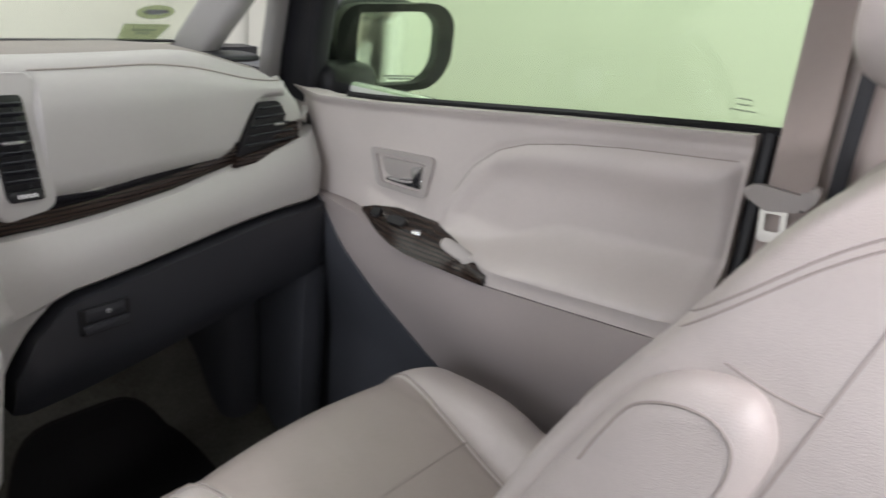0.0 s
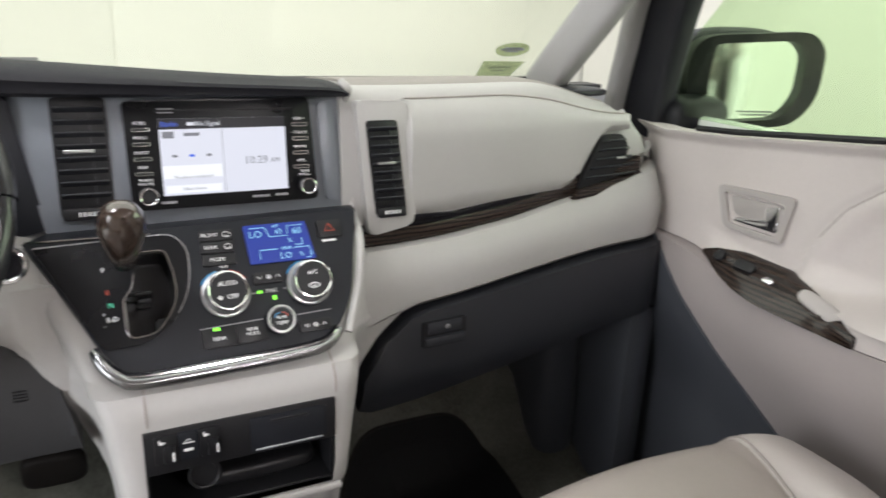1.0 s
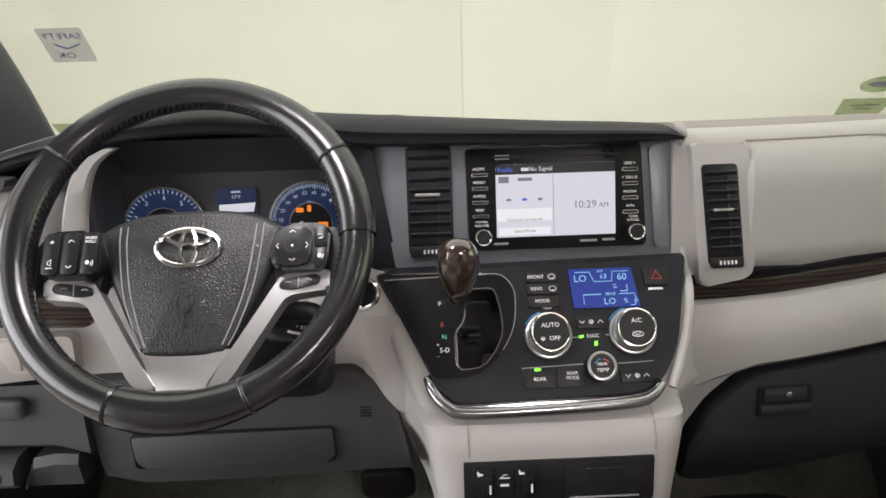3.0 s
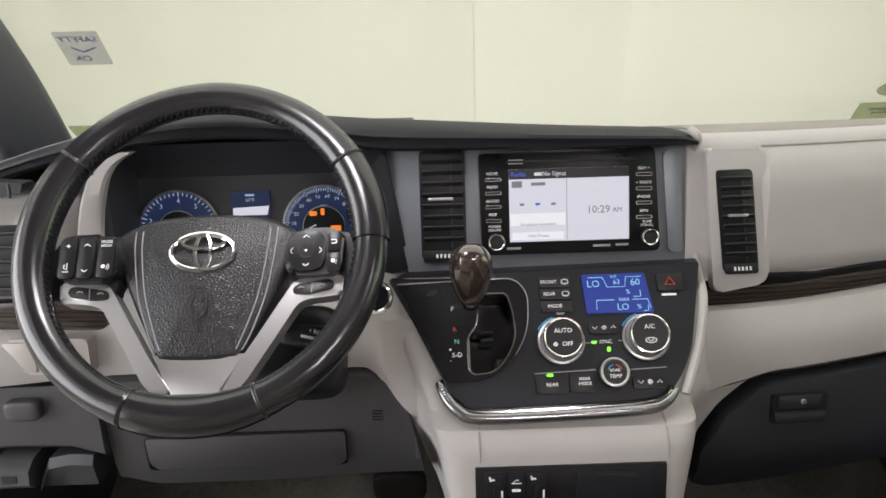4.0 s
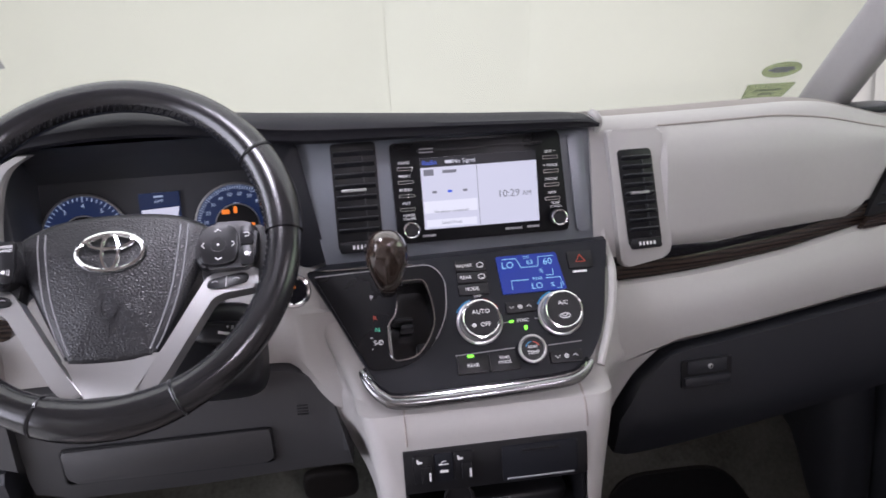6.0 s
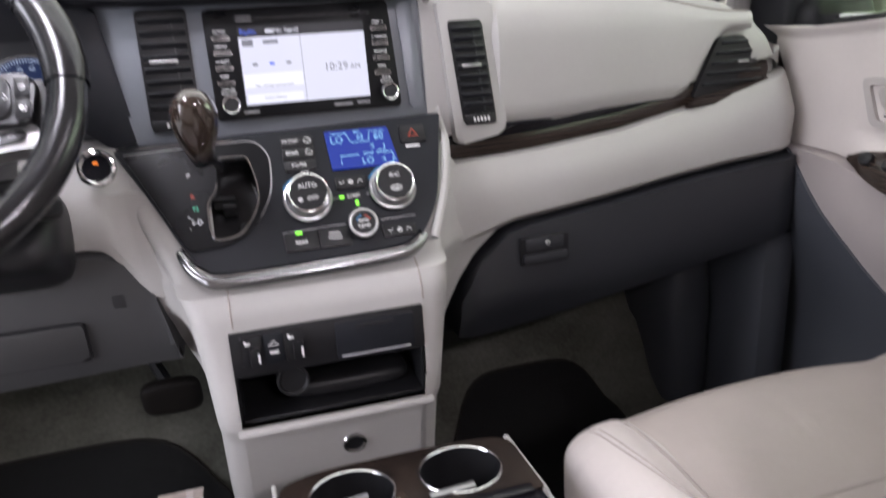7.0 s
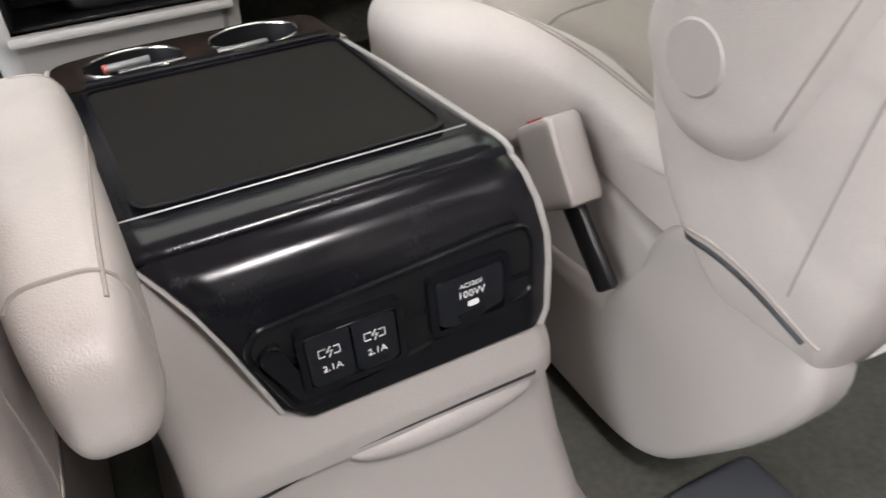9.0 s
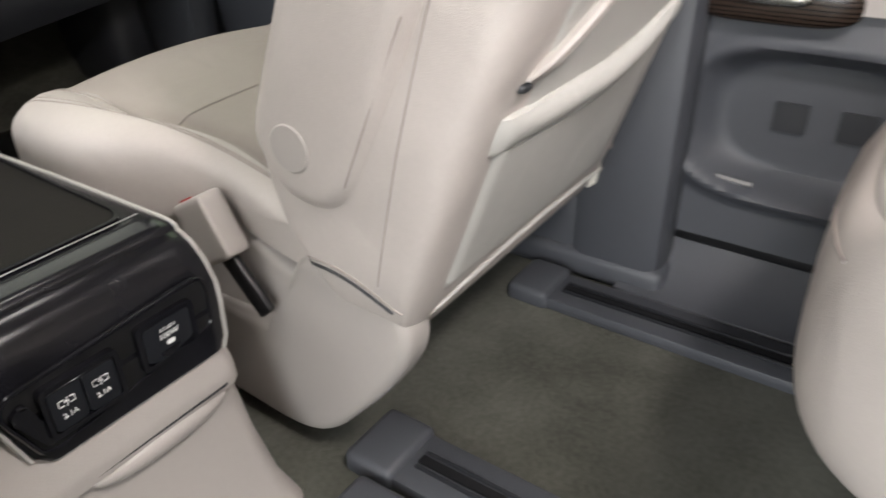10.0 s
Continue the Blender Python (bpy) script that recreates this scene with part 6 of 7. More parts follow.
# selector
sel = thing("gear_selector", (-0.13, 0.08, 0.64), "automatic gear selector in a black gate with a bright rim", "gear lever")
gate_o = round_poly([(-0.222, -0.004), (-0.076, 0.000), (-0.0605, -0.020), (-0.063, -0.068), (-0.086, -0.106), (-0.116, -0.126), (-0.162, -0.127)], [0.004, 0.02, 0.02, 0.04, 0.03, 0.02, 0.006], 6)
part("gate_plate", plate_with_holes(gate_o, [slot_o], L, -0.004, 0.0015), material("satin_black_plate", (0.005, 0.005, 0.006, 1), 0.28, spec=0.25, grain=0.1, grain_scale=800, vary=0.15), sel, "satin black gate plate", False)
well = [[L @ Vector((-0.108 + (x + 0.108) * k, -0.070 + (y + 0.070) * k, h)) for x, y in slot_o] for k, h in ((1.0, 0.001), (1.0, -0.010), (0.98, -0.020), (0.94, -0.046), (0.5, -0.047), (0.02, -0.047))]
part("slot", loft(well, True, False), material("gate_well", (0.007, 0.007, 0.008, 1), 0.22, spec=0.35, vary=0.2), sel, "deep dark gate opening")
part("gate_rim", tube([L @ Vector((x, y, 0.0022)) for x, y in slot_o], 0.0013, 6, True), CHROME, sel, "thin chrome gate rim")
part("gate_edge", tube([L @ Vector((x, y, 0.0016)) for x, y in gate_o[3:30]], 0.0008, 5), SILVER, sel, "bright gate edge line")
for gx, gy, gw, gh in ((-0.118, -0.066, 0.026, 0.005), (-0.113, -0.075, 0.016, 0.006), (-0.096, -0.104, 0.016, 0.012)):
    part("gate_step", box(gw, gh, 0.030, 0.002, 1, L @ at(gx, gy, -0.022)), BLACK, sel, "step inside the gate")
for ch, u, v, mt in (("P", -0.154, -0.037, INK_WHITE), ("R", -0.152, -0.063, INK_RED), ("N", -0.150, -0.078, material("green_print", (0.1, 0.55, 0.35, 1), 0.5)), ("S-D", -0.150, -0.094, INK_WHITE)):
    text("gear_letter", ch, 0.0080, L @ at(u, v, 0.0015), mt, sel)
text("gear_letter", "+", 0.006, L @ at(-0.158, -0.0875, 0.0015), INK_WHITE, sel)
text("gear_letter", "-", 0.006, L @ at(-0.158, -0.1005, 0.0015), INK_WHITE, sel)
lev0, lev1 = L @ Vector((-0.118, -0.028, 0.0)), Vector((-0.132, 0.045, 0.745))
part("lever", tube([lev0, lev0.lerp(lev1, 0.5), lev1], 0.0065, 10), PIANO, sel, "black lever shaft")
ax = (Vector((-0.136, 0.010, 0.812)) - lev1).normalized()
KN = basis(tuple(lev1 + ax * 0.036), (1, 0, 0), ax)
part("lever_knob", pillow(0.0245, 0.042, 0.022, 0.85, 16, lambda p: Vector((p.x * (0.72 + 0.30 * ease((p.y + 0.03) / 0.05)), p.y, p.z)), KN), material("knob_wood", (0.030, 0.020, 0.015, 1), 0.15, coat=0.8, vary=0.35, vary_scale=30), sel, "glossy dark wood lever knob")
part("knob_collar", tube([KN @ Vector((0, -0.046, 0)), KN @ Vector((0, -0.030, 0))], lambda t: 0.009 + 0.006 * t, 14), PIANO, sel, "gloss black collar")

# ---- driver side ----
rings = []
for x in spaced(-0.60, -0.20, 30):
    rings.append([(x, 0.40, 0.925), (x, 0.155, 0.918), (x, 0.185, 0.905), (x, 0.215, 0.880), (x, 0.232, 0.850), (x, 0.225, 0.70), (x, 0.40, 0.70)])
part("instrument_recess", loft(rings), CLUSTER_DARK, dash, "black instrument recess")


rings = []
for x in spaced(-0.84, -0.165, 56):
    d = 0.03 * ease((-0.56 - x) / 0.2)
    z1 = 0.868 - 0.118 * ease((x + 0.612) / 0.020) - 0.012 * ease((x + 0.25) / 0.05)
    z0 = 0.640 - 0.070 * ease((x + 0.265) / 0.06)
    rings.append([(x, 0.36, z1), (x, 0.20 - d, z1), (x, 0.135 - d, z1 - 0.012), (x, 0.118 - d, z1 - 0.04), (x, 0.108 - d, 0.70), (x, 0.100 - d, z0 + 0.02), (x, 0.108 - d, z0), (x, 0.20, z0 - 0.005), (x, 0.36, z0 - 0.005)])
part("driver_side", loft(rings), CREAM, dash, "cream driver side of the dash")
part("instrument_arch", loft([[p + Vector((-0.5 * w, 0.03, 0)), p + Vector((-0.5 * w, 0.004, 0)), p + Vector((-0.35 * w, 0, 0)), p + Vector((0.30 * w, 0, 0)), p + Vector((0.45 * w, 0.003, 0)), p + Vector((0.5 * w, 0.010, 0))] for p, w in zip(smooth_path([(-0.592, 0.112, 0.74), (-0.584, 0.112, 0.82), (-0.572, 0.114, 0.870), (-0.556, 0.116, 0.898), (-0.530, 0.118, 0.914)], 6), spaced(0.034, 0.018, 25))]), CREAM, dash, "cream arch beside the instruments")
part("recess_cheek_panel", box(0.02, 0.12, 0.20, 0.006, 2, at(-0.572, 0.190, 0.83)), CLUSTER_DARK, dash, "black side of the instrument recess")
rings = []
for x in spaced(-0.596, -0.196, 40):
    hi = glide([(-0.60, 0.638), (-0.30, 0.638), (-0.262, 0.634), (-0.235, 0.622), (-0.217, 0.602), (-0.208, 0.565), (-0.203, 0.53), (-0.196, 0.50)], x)
    lo = 0.470 + 0.006 * ease((x + 0.42) / 0.2) + 0.012 * ease((-0.54 - x) / 0.06)
    rings.append([(x, 0.40, lo + 0.004), (x, 0.150, lo), (x, 0.126, lo + 0.006), (x, 0.116, lo + 0.03), (x, 0.108, min(0.56, hi - 0.012)), (x, 0.106, hi - 0.007), (x, 0.114, hi), (x, 0.40, hi)])
part("knee_panel", loft(rings), KNEE, dash, "dark grey knee panel under the wheel")
rings = [[(x, 0.40, lo), (x, 0.108, lo), (x, 0.098, lo + 0.008), (x, 0.094, 0.60), (x, 0.098, 0.632), (x, 0.40, 0.634)] for x, lo in ((-0.80, 0.545), (-0.70, 0.545), (-0.640, 0.543), (-0.600, 0.530), (-0.598, 0.528))]
part("side_lower_panel", loft(rings), KNEE, dash, "dark grey lower panel beside the knee panel")
KP = basis((-0.422, 0.109, 0.530), (1, 0, 0), (0, -0.11, 1))
part("knee_lid", plate(round_poly([(-0.127, 0.023), (-0.126, -0.012), (-0.118, -0.024), (0.120, -0.024), (0.127, -0.018), (0.127, 0.025)], 0.006), KP, -0.004, 0.0035, 0.002), KNEE, dash, "flat access lid in the knee panel")
part("lid_gap", ring_plate(round_poly(rect(0.2580, 0.0515, 0, 0), 0.008), round_poly(rect(0.2555, 0.0490, 0, 0), 0.007), KP, -0.004, 0.0016), BLACK, dash, "dark gap round the access lid")
pull = part("hood_pull", loft([[(x, y, z) for y, z in ((0.12, 0.500), (0.09, 0.498), (0.078, 0.508), (0.080, 0.526), (0.096, 0.536), (0.12, 0.538))] for x in (-0.735, -0.700, -0.688)]), KNEE, dash, "grey bonnet release pull")
part("pull_symbol", box(0.018, 0.001, 0.010, 0, m=at(-0.712, 0.0785, 0.516)), BLACK, pull, smooth=False)
part("pull_bracket", loft([[(x, 0.14, 0.495), (x, 0.098, 0.495), (x, 0.090, z - 0.012), (x, 0.096, z), (x, 0.14, z)] for x, z in ((-0.682, 0.505), (-0.668, 0.535), (-0.640, 0.540), (-0.612, 0.538))]), DARK, dash, "dark bracket beside the bonnet pull")
part("fuel_pull", pillow(0.022, 0.010, 0.013, 0.4, 8, m=at(-0.684, 0.090, 0.606)), KNEE, dash, "small grey release lever")
part("grille_marks", join(*[box(0.014, 0.002, 0.0012, 0, m=at(-0.252, 0.107, 0.580 - i * 0.004)) for i in range(4)]), BLACK, dash, smooth=False)
LV = basis((-0.69, 0.085, 0.800), (1, -0.06, 0), (0, 0, 1))
part("driver_vent", plate(round_poly([(-0.06, 0.035), (-0.06, -0.045), (0.035, -0.045), (0.05, -0.02), (0.045, 0.035)], 0.012), LV, -0.02, 0.004), BLACK, dash, "black driver air vent")
for k in range(5):
    part("slat", box(0.10, 0.010, 0.002, 0.0008, 1, LV @ at(-0.006, -0.036 + k * 0.0165, 0.007) @ pose(0, 0, 0, 60, 0, 0)), SLATE, dash, "vent slat")
part("corner_vent", plate(round_poly([(-0.05, -0.012), (0.055, 0.004), (0.06, 0.016), (-0.05, 0.022)], 0.004), LV @ at(0, 0.072, 0.004), -0.02, 0.003), BLACK, dash, "black corner defroster vent")
for k in range(6):
    part("slat", box(0.0016, 0.016, 0.004, 0.0005, 1, LV @ at(-0.042 + k * 0.017, 0.079, 0.007)), SLATE, dash, "vent fin")
part("wood_strip", plate(round_poly([(-0.10, -0.014), (0.13, -0.018), (0.14, 0.0), (0.12, 0.018), (-0.10, 0.016)], 0.006), LV @ at(0.0, -0.068, 0.004), -0.01, 0.006, 0.003), WOOD, dash, "dark wood strip by the driver vent")
part("switch_block", plate(round_poly(rect(0.16, 0.046), 0.006), LV @ at(0.02, -0.124, -0.012), -0.01, 0.010, 0.003), SHELL, dash, "light blank switch block")
for u in (-0.032, 0.010, 0.056):
    part("blank_switch", plate(round_poly(rect(0.038, 0.038), 0.003), LV @ at(u + 0.005, -0.124, -0.002), 0, 0.003, 0.001), SHELL, dash, "blank switch cover")
start = thing("start_button", (-0.236, 0.09, 0.70), "round engine start button with a metal ring", "button")
SB = basis((-0.245, 0.092, 0.735), (1, 0, 0), (0, 0.25, 1))
part("button_ring", torus_arc(0.017, 0.017, 0.0035, SB), CHROME, start, "metal ring")
part("button_face", disc(0.015, SB, -0.006, 0.003, 24, 0.001), PIANO, start, "black button face")
part("button_lamp", plate(rect(0.005, 0.003, 0, 0.005), SB, 0.003, 0.0036), WARN, start, "amber lamp", False)

# instruments
clu = thing("instrument_cluster", (-0.41, 0.21, 0.72), "lit blue instrument cluster with two dials", "instrument cluster")
CF = basis((-0.415, 0.212, 0.812), (1, 0, 0), (0, 0.12, 1))
part("dial_plate", plate(round_poly(rect(0.32, 0.16), 0.02), CF, -0.01, -0.003), CLUSTER_DARK, clu, "black dial plate")


def gauge(cx, words, a0, a1, r, label):
    G = CF @ at(cx, -0.014, 0)
    g = part("gauge", disc(r, G, -0.003, 0.001, 48), GAUGE, clu, label)
    part("gauge_rim", torus_arc(r + 0.001, r + 0.001, 0.002, G, sides=6), SILVER, g, "bright gauge rim")
    n = len(words)
    for i, w in enumerate(words):
        a = radians(a0 + (a1 - a0) * i / (n - 1))
        text("gauge_number", w, 0.0085 if n < 9 else 0.0065, G @ at(r * 0.76 * math.cos(a), r * 0.76 * math.sin(a), 0.001), GAUGE_INK, g)
    tick = []
    for i in range((n - 1) * 5 + 1):
        a = a0 + (a1 - a0) * i / ((n - 1) * 5)
        long = i % 5 == 0
        tick.append(box(0.007 if long else 0.004, 0.0010, 0.0005, 0, m=G @ pose(0, 0, 0.0013, 0, 0, a) @ at(r * 0.93, 0, 0)))
    part("gauge_ticks", join(*tick), GAUGE_INK, g, smooth=False)
    part("gauge_hub", disc(r * 0.52, G, 0.001, 0.006, 32, 0.001), BLACK, g, "dark gauge middle")
    part("gauge_hub_rim", torus_arc(r * 0.52, r * 0.52, 0.001, G @ at(0, 0, 0.005), sides=5), SILVER, g)
    return g, G


gauge(-0.0955, ["0", "1", "2", "3", "4", "5", "6", "7"], 228, -16, 0.0525, "blue rev counter dial")
g, G = gauge(0.0965, ["0", "10", "20", "30", "40", "50", "60", "70", "80", "90", "100", "110"], 190, -8, 0.0535, "blue speedometer dial")
text("gauge_text", "MPH", 0.0045, G @ at(0, 0.028, 0.001), GAUGE_INK, g)
part("needle", box(0.018, 0.0016, 0.001, 0.0004, 1, G @ pose(-0.018, 0.0, 0.007, 0, 0, 205)), GAUGE_INK, g, "white needle")
for x, y, w, h in ((-0.0135, 0.0185, 0.010, 0.006), (-0.001, 0.0205, 0.005, 0.009), (0.0155, -0.002, 0.014, 0.008)):
    part("warning_lamp", plate(round_poly(rect(w, h, x, y), 0.002), G, 0.0062, 0.0068), WARN, g, "lit amber warning lamp", False)
md = part("trip_display", plate(rect(0.050, 0.034, 0, 0.019), CF, -0.003, 0.002), GAUGE, clu, "small blue trip display", False)
part("trip_field", plate([(-0.023, 0.0045), (0.022, 0.0045), (0.025, 0.0165), (-0.023, 0.0145)], CF, 0.002, 0.0024), SCREEN, md, "lit pale field", False)
text("trip_text", "63\u00b0F", 0.0062, CF @ at(0, 0.0245, 0.002), GAUGE_INK, md)
bars("trip_bars", (0.012,), 0.0025, CF @ at(0, 0.031, 0.002), GAUGE_INK, md)

# ---- steering wheel ----
W = basis((-0.4095, -0.0127, 0.8305), (1, 0, 0), (0, 0.559, 0.829))
wheel = thing("steering_wheel", (-0.411, 0.02, 0.80), "black leather steering wheel with silver spokes", "steering wheel")


def grip(a):
    """Rim thickness, fuller at the thumb grips and at the foot."""
    d = math.degrees(a) % 360
    return 0.0175 + 0.0028 * (math.exp(-((d - 14) / 22) ** 2) + math.exp(-((d - 166) / 22) ** 2)) + 0.0028 * math.exp(-((d - 270) / 22) ** 4)


def rim_at(a, t, grow=1.0):
    """A place on the rim: a runs round the wheel, t round its section."""
    g = grip(a) * grow
    r = 0.1722 + g * math.cos(t)
    return W @ Vector((r * math.cos(a), r * math.sin(a), g * 0.95 * math.sin(t)))


rings = [[rim_at(2 * math.pi * k / 120, 2 * math.pi * j / 20) for j in range(20)] for k in range(121)]
bm = loft(rings, True, False)
bmesh.ops.remove_doubles(bm, verts=bm.verts, dist=1e-6)
part("rim", bm, WHEEL_LEATHER, wheel, "worn black leather rim")
for deg in (31.5, 145, 250.5, 293):
    a = radians(deg)
    for da, mt in ((-0.006, WHEEL_LEATHER), (0.0, BLACK), (0.006, WHEEL_LEATHER)):
        part("rim_seam", tube([rim_at(a + da, 2 * math.pi * j / 28, 1.012) for j in range(28)], 0.0010, 5, True), mt, wheel)
stitch = []
for k in range(150):
    a = 2 * math.pi * k / 150
    if 236 < math.degrees(a) < 304:
        continue
    p, q = rim_at(a, radians(150), 1.005), rim_at(a + 0.022, radians(172), 1.005)
    stitch.append(tube([p, p.lerp(q, 0.5), q], 0.0008, 4))
tagged(part("rim_stitching", join(*stitch), BLACK, wheel, "row of dark stitches", smooth=False), kind="stuff")


def hub_half(s):
    return [(s * x, y) for x, y in ((0.030, 0.0405), (0.060, 0.036), (0.082, 0.027), (0.094, 0.016), (0.0900, -0.010), (0.0800, -0.036), (0.0690, -0.060), (0.0560, -0.086), (0.0430, -0.111))]


hub_o = [(p.x, p.y) for p in smooth_path([(x, y, 0) for x, y in [(0.0, 0.0415)] + hub_half(1) + [(0.036, -0.1155), (0.0, -0.117), (-0.036, -0.1155)] + hub_half(-1)[::-1]], 4, True)]
hub = puff(hub_o, W, -0.055, -0.0115, 0.010, 0.0075, 6)
sewing = {}
for s in (-1, 1):
    for off in (0.0, 0.0075):
        run = [(s * (0.0665 + off), 0.022), (s * (0.0645 + off), -0.004), (s * (0.0575 + off), -0.048), (s * (0.0455 + off * 0.9), -0.086), (s * (0.0375 + off * 0.7), -0.106)]
        run = smooth_path([(x, y, 0) for x, y in run], 8)
        sewing[(s, off)] = on_surface(hub, [W @ Vector((p.x, p.y, 0.0)) for p in run], W.to_3x3() @ Vector((0, 0, -1)), 0.0009, 5)
part("hub", hub, HUB_LEATHER, wheel, "grained black airbag hub")
for cord in sewing.values():
    if cord:
        part("hub_seam", cord, SEAM_GREY, wheel, "grey stitched seam")
part("hub_emboss", join(torus_arc(0.008, 0.012, 0.0007, W @ at(0, -0.062, -0.0052), sides=5), torus_arc(0.004, 0.006, 0.0006, W @ at(0.001, -0.052, -0.0050), sides=5), tube([W @ Vector((0.0, -0.076, -0.0060)), W @ Vector((0.0, -0.090, -0.0070))], 0.0007, 5)), HUB_LEATHER, wheel, "embossed airbag mark")
WP = W @ at(0, -0.0115, -0.002)
for s in (-1, 1):
    flip = (lambda o: o if s > 0 else [(-x, y) for x, y in o][::-1])
    sp = flip(round_poly([(0.144, -0.033), (0.097, -0.034), (0.0880, -0.046), (0.0460, -0.114), (0.0220, -0.1475), (0.040, -0.1485), (0.0500, -0.139), (0.0980, -0.0620), (0.108, -0.0575), (0.142, -0.0540)], [0.003, 0.006, 0.02, 0.03, 0.003, 0.006, 0.02, 0.02, 0.01, 0.004], 5))
    part("spoke", plate(sp, W, -0.030, -0.0085, 0.004, 3), SILVER, wheel, "satin silver spoke")
    arm = flip(round_poly([(0.080, 0.018), (0.158, 0.014), (0.160, -0.050), (0.090, -0.052)], 0.01))
    part("spoke_arm", plate(arm, W, -0.032, -0.012, 0.006, 3), BLACK, wheel, "black spoke arm")
    pad = flip(round_poly([(0.084, 0.006), (0.096, 0.027), (0.134, 0.026), (0.146, 0.020), (0.142, -0.018), (0.134, -0.024), (0.094, -0.024), (0.084, -0.016)], 0.010, 4))
    keys = part("button_pad", plate(pad, WP, -0.020, 0.004, 0.005, 3), KEY_BLACK, wheel, "black button pad")
    if s > 0:
        part("direction_pad", plate(round_poly(rect(0.038, 0.042, 0.107, 0.001), 0.012), WP, 0.003, 0.0070, 0.002), KEY_BLACK, keys, "four-way pad")
        part("pad_ring", torus_arc(0.0075, 0.0075, 0.0005, WP @ at(0.107, 0.001, 0.0071), sides=4), BLACK, keys)
        for dx, dy, rot in ((0.0, 0.015, 0), (0.0, -0.015, 180), (0.0145, 0, -90), (-0.0145, 0, 90)):
            part("arrow_symbol", moved(tube([(-0.003, -0.001, 0), (0, 0.0015, 0), (0.003, -0.001, 0)], 0.0005, 4), WP @ at(0.107 + dx, 0.001 + dy, 0.0072) @ pose(0, 0, 0, 0, 0, rot)), INK_WHITE, keys)
        part("enter_dot", disc(0.0012, WP @ at(0.107, 0.001, 0.0070), 0, 0.0005, 8), INK_WHITE, keys)
        for dy in (0.011, -0.011):
            part("side_key", plate(round_poly(rect(0.013, 0.020, 0.135, dy - 0.001), 0.003), WP, 0.003, 0.0065, 0.001), KEY_BLACK, keys, "side key")
        part("return_symbol", moved(tube([(-0.003, 0.002, 0), (0.002, 0.002, 0), (0.003, 0, 0), (0.002, -0.002, 0), (-0.002, -0.002, 0)], 0.0005, 4), WP @ at(0.135, 0.010, 0.0067)), INK_WHITE, keys)
        part("voice_symbol", join(disc(0.0022, WP @ at(0.1345, -0.0105, 0.0064), 0, 0.0004, 10), tube([WP @ Vector((0.137, -0.014, 0.0067)), WP @ Vector((0.1385, -0.009, 0.0067))], 0.0005, 4)), INK_WHITE, keys)
    else:
        for dx in (-0.134, -0.115, -0.0955):
            part("rocker_key", plate(round_poly(rect(0.0165, 0.044, dx, 0.001), 0.004), WP, 0.003, 0.0068, 0.0015), KEY_BLACK, keys, "rocker key")
        text("key_text", "+", 0.009, WP @ at(-0.134, 0.013, 0.0066), INK_WHITE, keys)
        part("mute_symbol", moved(join(tube([(-0.002, 0.003, 0), (0.001, 0.005, 0), (0.001, -0.002, 0), (-0.002, 0.0, 0)], 0.0005, 4, True), tube([(-0.003, -0.004, 0), (0.003, -0.004, 0)], 0.0005, 4)), WP @ at(-0.134, -0.010, 0.0070)), INK_WHITE, keys)
        for dy, rot in ((0.014, 0), (-0.013, 180)):
            part("arrow_symbol", moved(tube([(-0.003, -0.001, 0), (0, 0.0015, 0), (0.003, -0.001, 0)], 0.0005, 4), WP @ at(-0.115, dy, 0.0070) @ pose(0, 0, 0, 0, 0, rot)), INK_WHITE, keys)
        text("key_text", "MODE\nHOLD", 0.0040, WP @ at(-0.0955, 0.015, 0.0066), INK_WHITE, keys)
        part("voice_symbol", join(disc(0.0020, WP @ at(-0.097, -0.009, 0.0066), 0, 0.0004, 10), *[torus_arc(0.003 + i * 0.002, 0.003 + i * 0.002, 0.0004, WP @ at(-0.096, -0.010, 0.0070), -40, 40, 6, 4) for i in (0, 1)]), INK_WHITE, keys)
    small = flip(round_poly([(0.094, -0.043), (0.128, -0.0375), (0.135, -0.040), (0.133, -0.048), (0.108, -0.053), (0.092, -0.0515)], 0.004))
    pk = part("phone_keys", plate(small, W, -0.010, -0.0065, 0.0015), KEY_BLACK, wheel, "dark phone keys in the spoke")
    part("key_gap", tube([W @ Vector((s * 0.1125, -0.0405, -0.0063)), W @ Vector((s * 0.1115, -0.0520, -0.0063))], 0.0006, 4), SILVER, pk)
    for dx, turn in ((0.101, 1), (0.122, -1)):
        part("phone_symbol", torus_arc(0.0035, 0.0022, 0.0007, W @ at(s * dx, -0.0475 + (0.002 if dx > 0.11 else 0), -0.0062), 30, 150, 8, 4), INK_GREY, pk)
part("lower_spoke", loft([[W @ Vector((-w, v, n)), W @ Vector((-w * 0.5, v, n - d)), W @ Vector((w * 0.5, v, n - d)), W @ Vector((w, v, n)), W @ Vector((w, v, -0.035)), W @ Vector((-w, v, -0.035))] for v, w, n, d in ((-0.110, 0.046, -0.014, 0.0), (-0.118, 0.040, -0.0145, 0.002), (-0.132, 0.033, -0.0140, 0.003), (-0.146, 0.024, -0.0120, 0.002), (-0.152, 0.022, -0.0110, 0.0))]), SILVER, wheel, "satin silver lower bridge, slightly hollow")
part("rim_insert", loft([[W @ Vector((x, v, n)) for v, n in ((-0.150, -0.020), (-0.1495, -0.006), (-0.152, 0.006), (-0.160, 0.0150), (-0.172, 0.012), (-0.172, -0.018))] for x in spaced(-0.050, 0.056, 12)]), WHEEL_LEATHER, wheel, "smooth leather foot of the rim")
BM = W @ at(0.0, -0.0055, -0.0165)
